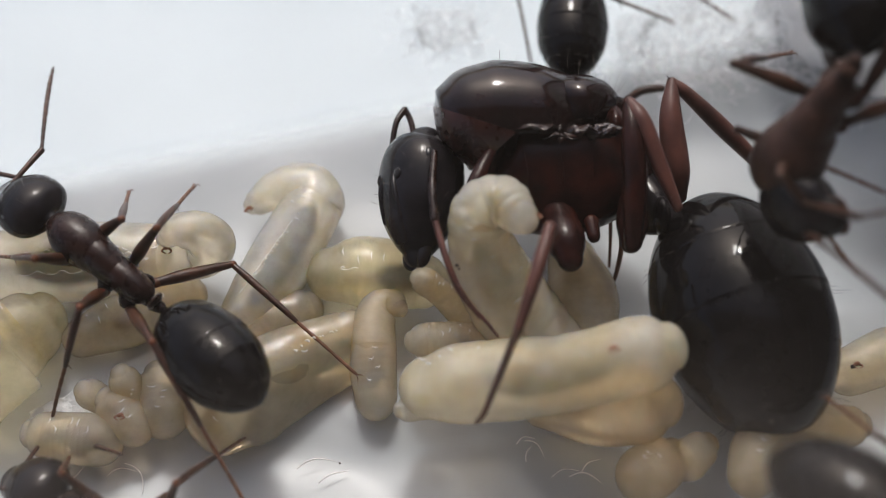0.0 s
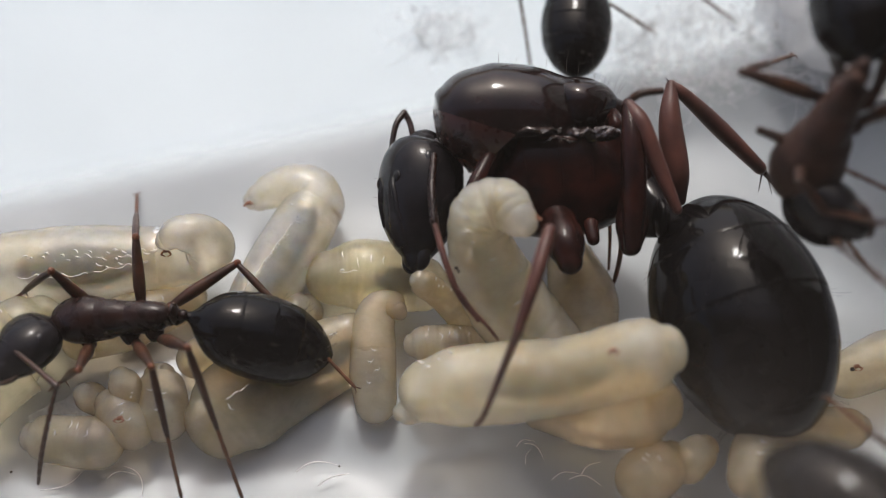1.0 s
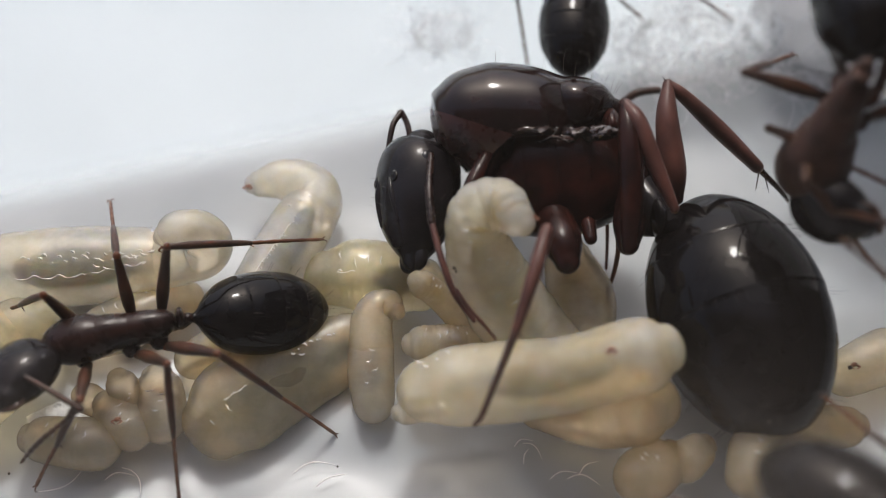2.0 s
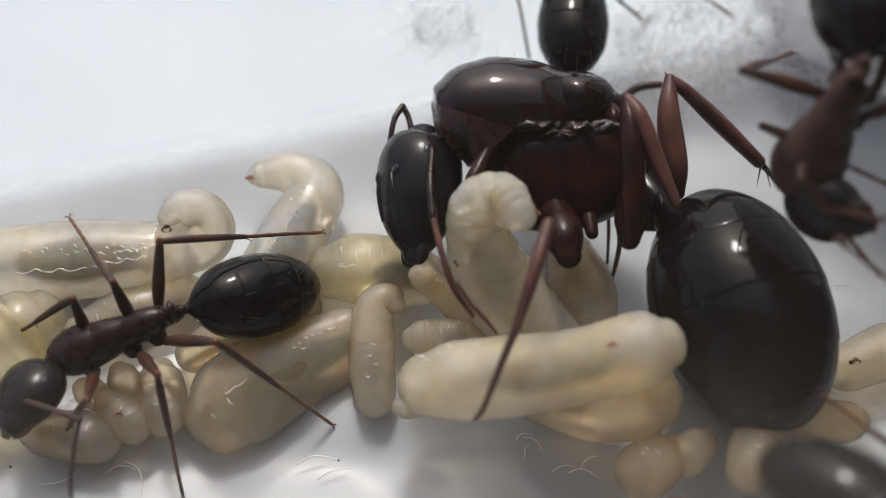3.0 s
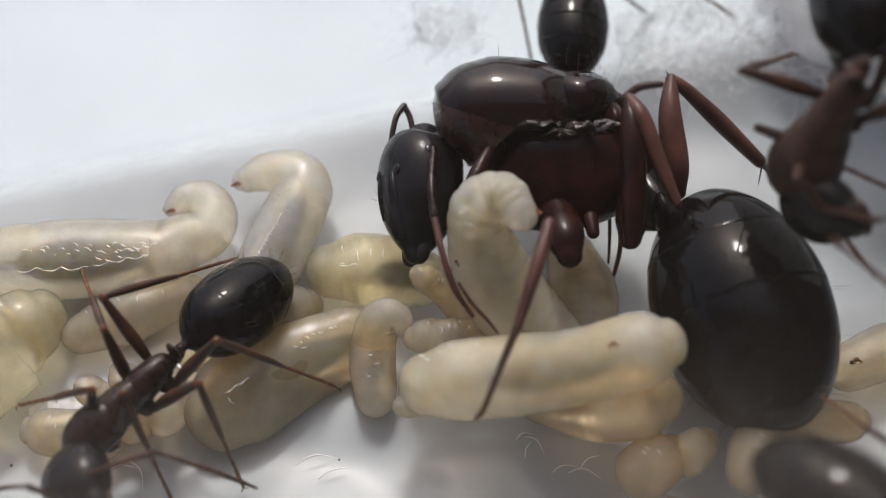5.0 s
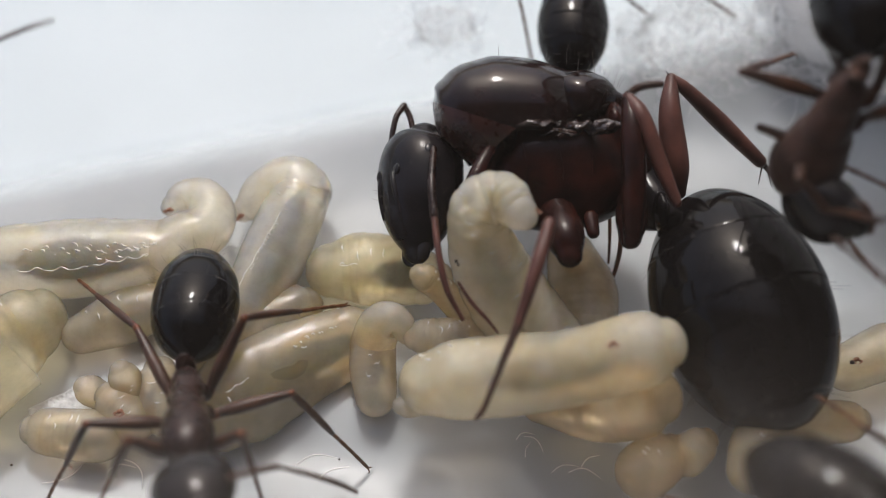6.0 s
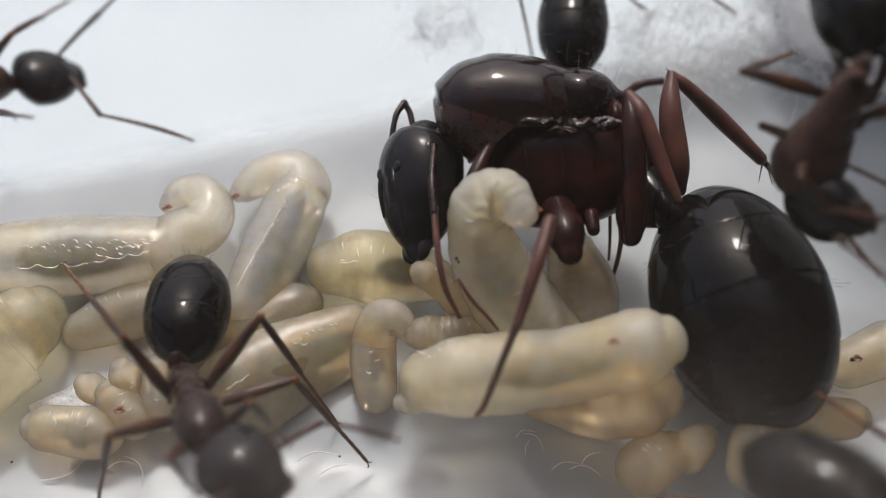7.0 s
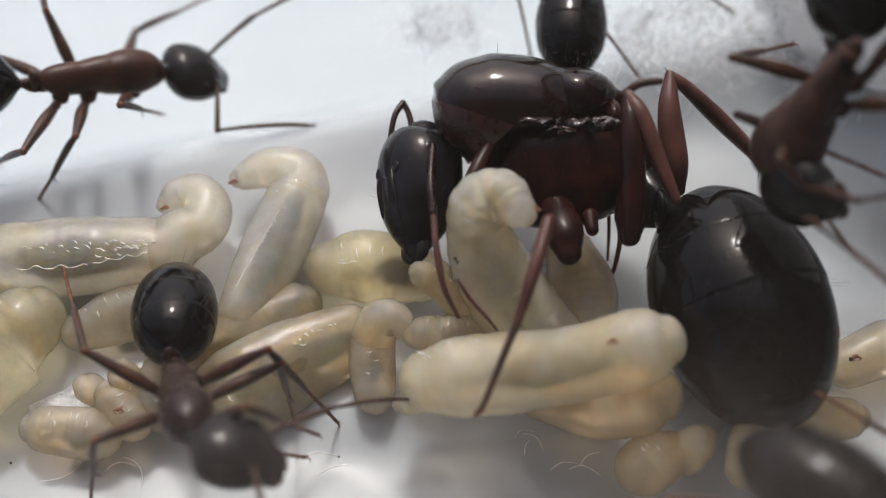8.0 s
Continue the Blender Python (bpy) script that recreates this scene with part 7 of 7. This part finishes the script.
def wing_stub(x0, x1, z0, z1, y, seed):
    """A torn-off wing's base: a crumpled shiny strip along the flank."""
    bm = bmesh.new()
    n, m = 16, 7
    grid = []
    for a in range(n):
        row = []
        for b in range(m):
            u, v = a / (n - 1), b / (m - 1)
            w = 1 - abs(2 * u - 1) ** 3
            q = Vector((u * 6, v * 2.5, seed))
            row.append(bm.verts.new((Vector((x0 + (x1 - x0) * u + 0.07 * noise.noise(q * 1.7), y + 0.13 * w * math.sin(math.pi * v) + 0.10 * noise.noise(q) + 0.05 * noise.noise(q * 2.6),
                                             z0 + (z1 - z0) * (v - 0.5) * w + 0.12 * noise.noise(Vector((u * 4, seed, 1))) )) * MM)))
        grid.append(row)
    for p, q in zip(grid, grid[1:]):
        for k in range(m - 1):
            bm.faces.new((p[k], p[k + 1], q[k + 1], q[k]))
    solid = bmesh.ops.extrude_face_region(bm, geom=bm.faces[:])
    bmesh.ops.translate(bm, verts=[v for v in solid["geom"] if isinstance(v, bmesh.types.BMVert)], vec=(0, -0.07 * MM, 0))
    ob = part("wing_stub", bm, MEMBRANE, queen, "crumpled shiny wing stub")
    ob.data.polygons.foreach_set("use_smooth", [(k * 7) % 5 < 2 for k in range(len(ob.data.polygons))])


for stub in ((0.70, -0.35, 0.46, 0.66, 1.60, 1.3), (-0.5, -1.25, 0.38, 0.62, 1.56, 7.7), (-1.0, -1.9, 0.32, 0.70, 1.40, 9.2), (0.1, -0.9, 0.26, 0.36, 1.58, 5.6)):
    wing_stub(*stub)
for k in (0.5, -0.35, -1.1):
    part("suture", tube([(k, 1.50 - 0.12 * abs(k), 0.05), (k - 0.08, 1.62 - 0.12 * abs(k), -0.7), (k - 0.02, 1.28 - 0.1 * abs(k), -1.5)], [.012, .02, .012], 8, 6), MAHOGANY, queen, "raised seam on the flank")
part("petiole", tube([own((5.10, -0.75, 3.00)), own((5.51, -0.83, 3.00)), own((5.98, -1.08, 3.00))], [.4, .35, .3], 16, 5), BLACK, queen)
part("petiole_scale", egg(own((5.28, -0.87, 3.40)), (0.22, 0.6, 0.5), segments=18), BLACK, queen)

# gaster in overlapping rings
G0, G1 = Vector(own((6.35, -0.17, 3.00))), Vector(own((7.93, -6.22, 2.30)))
GA = aim(G0, G1, (0, 0.5, 1))
GL = (G1 - G0).length
gaster = None
gx = np.linspace(0, 1, 60)
gr = 2.07 * (4 * gx * (1 - gx)) ** 0.55 + 0.06
cuts = (0.0, 0.24, 0.50, 0.72, 0.88, 1.0)
for k in range(5):
    a, b = cuts[k], cuts[k + 1] + (0.03 if k < 4 else 0)
    at = np.linspace(a, b, 14)
    rad = [float(np.interp(u, gx, gr)) * (1 - 0.004 * k) + 0.010 * (u - a) / (b - a) for u in at]
    rad[-1] *= 0.975
    ob = part("gaster" if k == 0 else "tergite", tube([(GL * float(u), 0, 0) for u in at], rad, 44, 4, (0.3, 0.1)), GASTER, queen if k == 0 else gaster, "huge glossy black gaster" if k == 0 else "")
    if k == 0:
        gaster = ob
        gaster.matrix_basis = GA
hairs = []
for k in range(90):
    w, u = random.uniform(0, 6.28), random.choice((0.25, 0.51, 0.73, 0.89, 0.94))
    rad = float(np.interp(u, gx, gr))
    hairs.append(((GL * u, math.cos(w) * rad * .97, math.sin(w) * rad * .97), (0.45, math.cos(w), math.sin(w))))
setae(hairs, 0.42, gaster)

# head
H0, H1 = Vector(own((-0.51, 1.17, 3.40))), Vector(own((-0.65, -1.73, 2.70)))
HL = (H1 - H0).length
queen_head = part("head", tube([(0, 0, -0.05), (HL * .08, 0, 0), (HL * .3, 0, 0), (HL * .6, 0, 0), (HL * .82, 0, 0), (HL * .97, 0, 0)],
                               [(.5, .5), (.98, .92), (1.14, 1.05), (1.06, .95), (.74, .67), (.36, .32)], 32, 7), BLACK, queen, "glossy black head hanging down")
queen_head.matrix_basis = aim(H0, H1, (1, 0.75, 0))
for k in (-1, 1):
    part("eye", egg((HL * 0.2, 0.90 * k, 0.42), (0.19, 0.11, 0.14), segments=16), EYE, queen_head)
    part("mandible", tube([(HL * .9, 0.3 * k, 0), (HL * 1.02, 0.28 * k, 0.02), (HL * 1.08, 0.05 * k, 0.0)], [.2, .16, .05], 12, 5), BLACK, queen_head)
    part("carina", tube([(HL * .35, 0.2 * k, 0.98), (HL * .5, 0.3 * k, 0.97), (HL * .72, 0.36 * k, 0.78)], [.05, .075, .04], 8, 5), BLACK, queen_head, "raised ridge beside the antenna socket")
part("clypeus", tube([(HL * .55, 0, .86), (HL * .72, 0, .74), (HL * .88, 0, .5)], [(.22, .1), (.36, .12), (.26, .1)], 16, 5), BLACK, queen_head, "smooth shield above the jaws")
for k in (-1, 1):
    part("antenna_socket", egg((HL * .36, 0.36 * k, 0.97), (0.16, 0.14, 0.06), segments=14), BLACK, queen_head)
for k in range(9):
    a = 0.9 * math.sin(k * 2.3)
    part("pit", egg((HL * (0.1 + 0.07 * k), a * 0.75, 1.0 * math.sqrt(max(0.1, 1 - (a * .75) ** 2)) * (0.93 if k < 6 else 0.8)), (0.035, 0.035, 0.03), segments=8), EYE, queen_head)
setae([((HL * random.uniform(.2, .6), 1.0 * math.sin(w), 0.9 * math.cos(w)), (-.2, math.sin(w), math.cos(w))) for w in np.linspace(-1.5, 1.5, 16).tolist()], 0.3, queen_head)


def queen_limb(name, pts, radii, mat=LEG, label=""):
    ob = part(name, tube([own(p) for p in pts], radii, 14, 7), mat, queen, label)
    return ob


# near middle leg, near hind leg, near front leg
queen_limb("coxa", [(4.53, -0.70, 4.20), (4.49, -1.38, 3.90), (4.45, -1.81, 3.70)], [.3, .40, .28], MAHOGANY)
queen_limb("femur", [(4.44, -2.01, 3.90), (4.48, -0.96, 4.60), (4.44, 0.23, 5.20), (4.39, 1.04, 5.40)], [.2, .30, .27, .15], MAHOGANY)
queen_limb("tibia", [(4.39, 1.04, 5.40), (4.66, 0.50, 5.40), (5.05, -0.36, 4.90), (5.49, -1.27, 4.40)], [.15, .21, .2, .12], QUEEN_LEG)
queen_limb("coxa", [(4.88, 0.29, 3.20), (5.20, -0.51, 3.20), (5.56, -0.91, 3.20)], [.5, .56, .34], BLACK)
queen_limb("femur", [(5.81, -0.35, 3.40), (5.68, 0.15, 3.90), (5.52, 1.17, 4.60), (5.58, 2.00, 4.90)], [.16, .33, .28, .14], QUEEN_LEG)
queen_limb("tibia", [(5.58, 2.00, 4.90), (5.97, 1.81, 4.70), (6.91, 1.42, 3.90), (8.03, 0.85, 3.00)], [.13, .17, .22, .17], QUEEN_LEG)
queen_limb("tarsus", [(8.03, 0.85, 3.00), (8.77, 0.68, 2.20), (9.14, 0.72, 1.60)], [.08, .07, .05], BROWN)
queen_limb("coxa", [(2.74, -1.04, 3.60), (2.89, -1.87, 3.80), (2.97, -2.33, 3.80)], [.46, .48, .32], MAHOGANY, "red-brown base of the front leg")
queen_limb("trochanter", [(3.55, -1.20, 3.60), (3.59, -1.60, 3.60)], [.2, .16], MAHOGANY)
queen_limb("femur", [(1.50, 0.91, 4.30), (1.13, 0.14, 4.60), (0.77, -0.67, 4.60), (0.56, -1.14, 4.40)], [.12, .17, .2, .16], MAHOGANY)
queen_limb("tibia", [(2.37, -2.45, 5.40), (2.06, -3.47, 5.30), (1.65, -4.61, 4.80)], [.15, .16, .11], QUEEN_LEG)
queen_limb("tarsus", [(1.65, -4.61, 4.80), (1.17, -5.70, 4.40), (0.88, -6.33, 4.10), (0.71, -6.52, 4.00)], [.10, .08, .07, .05], LEG)
for a, b in (((8.11, 0.86, 2.95), (7.99, 0.34, 2.70)), ((8.21, 0.83, 2.90), (8.35, 0.34, 2.60)), ((5.58, 2.00, 4.90), (5.42, 2.09, 5.10)), ((4.71, 0.38, 5.40), (4.64, 0.43, 5.60)), ((1.65, -4.63, 4.85), (1.77, -4.85, 4.80))):
    queen_limb("spur", [a, b], [.028, .008], BROWN)
# far legs
queen_limb("tibia", [(4.97, 3.54, 2.20), (5.34, 3.69, 2.40), (5.88, 3.77, 2.40)], [.1, .12, .1])
queen_limb("tarsus", [(4.22, -0.25, 2.40), (4.29, -0.57, 1.60), (4.32, -0.91, 0.90)], [.05, .045, .035], JOINT)
queen_limb("tarsus", [(4.40, -0.37, 2.60), (4.51, -0.86, 2.00), (4.47, -1.18, 1.20), (4.33, -1.52, 0.60)], [.05, .065, .06, .03], JOINT)
# antennae
queen_limb("scape", [(-0.22, 0.27, 4.40), (-0.27, -0.73, 4.50), (-0.21, -1.61, 4.40)], [.08, .095, .10], BROWN)
feeler = queen_limb("flagellum", [(-0.21, -1.61, 4.40), (0.01, -2.56, 4.20), (0.29, -3.23, 3.80), (0.71, -3.72, 3.40)], [.075, .08, .075, .05], QUEEN_LEG)
queen_limb("scape", [(-1.35, 1.24, 3.00), (-1.22, 2.02, 3.20), (-1.01, 2.45, 3.20)], [.07, .08, .09], BROWN)
queen_limb("flagellum", [(-1.01, 2.45, 3.20), (-0.86, 2.18, 3.10), (-0.75, 1.70, 3.00)], [.08, .08, .08], BROWN)
queen_limb("flagellum", [(0.36, -3.19, 4.00), (0.66, -3.60, 3.80), (1.01, -3.93, 3.60), (1.26, -4.17, 3.40)], [.04, .05, .045, .03], QUEEN_LEG)
setae([((x, random.uniform(-.3, .3), 1.9 if x > -1 else 1.62 if x > -1.55 else 1.25), (random.uniform(-.6, .2), random.uniform(-.3, .3), 1)) for x in (0.9, 0.5, -0.3, -0.8, -1.1, -1.3, -1.5, -1.6, -1.8, -1.9, -2.0, -2.05)], 0.5, queen)


LENSWARD = Vector((0, -0.5, 0.866))


def swing(ob, rows):
    """Key small turns of a grub: seconds, degrees about its length (x) and about the line of sight."""
    rest = ob.matrix_basis.copy()
    walk(ob, [(t, rest @ Matrix.Rotation(radians(b), 4, LENSWARD) @ Matrix.Rotation(radians(a), 4, "X")) for t, a, b in rows])


def motions():
    act(busy, BUSY)
    act(visitor, VISITOR)
    act(rear, REAR)
    act(upper, UPPER)
    act(near, NEAR)
    act(leaver, LEAVER)
    sweep = BODY.to_3x3() @ LENSWARD
    joint = Vector(own((-0.21, -1.61, 4.40))) * MM
    walk(feeler, [(t, Matrix.Translation(joint) @ Matrix.Rotation(radians(a), 4, sweep) @ Matrix.Translation(-joint)) for t, a in ((0, 3), (1.5, 2), (3.5, 0), (4.5, 0.5), (5.8, -5), (6.5, -8), (8, -8))])
    swing(long_front, [(0, 78, 0), (1.0, 78, 0), (1.6, 74, 0), (2.8, 58, 0), (3.5, 26, 0), (4.5, -4, 4), (5.8, -6, 9), (8, -6, 14)])
    swing(hook_larva, [(0, 0, -1), (3.5, 0, -1.5), (4.0, 0, 0), (4.5, 0, 4), (8, 0, 5.5)])
    swing(hook_front, [(0, 0, 22), (1.0, 0, 15), (1.6, 0, 4), (2.8, 0, -2), (3.5, 0, -6), (4.5, 0, -12), (5.8, 0, 34), (6.5, 0, 20), (7.0, 0, 16), (8, 0, 3)])
    swing(upright_front, [(0, -12, 0), (2.8, -5, 0), (3.5, 0, 0), (4.5, 40, -12), (6, 52, -24), (8, 52, -24)])


motions()
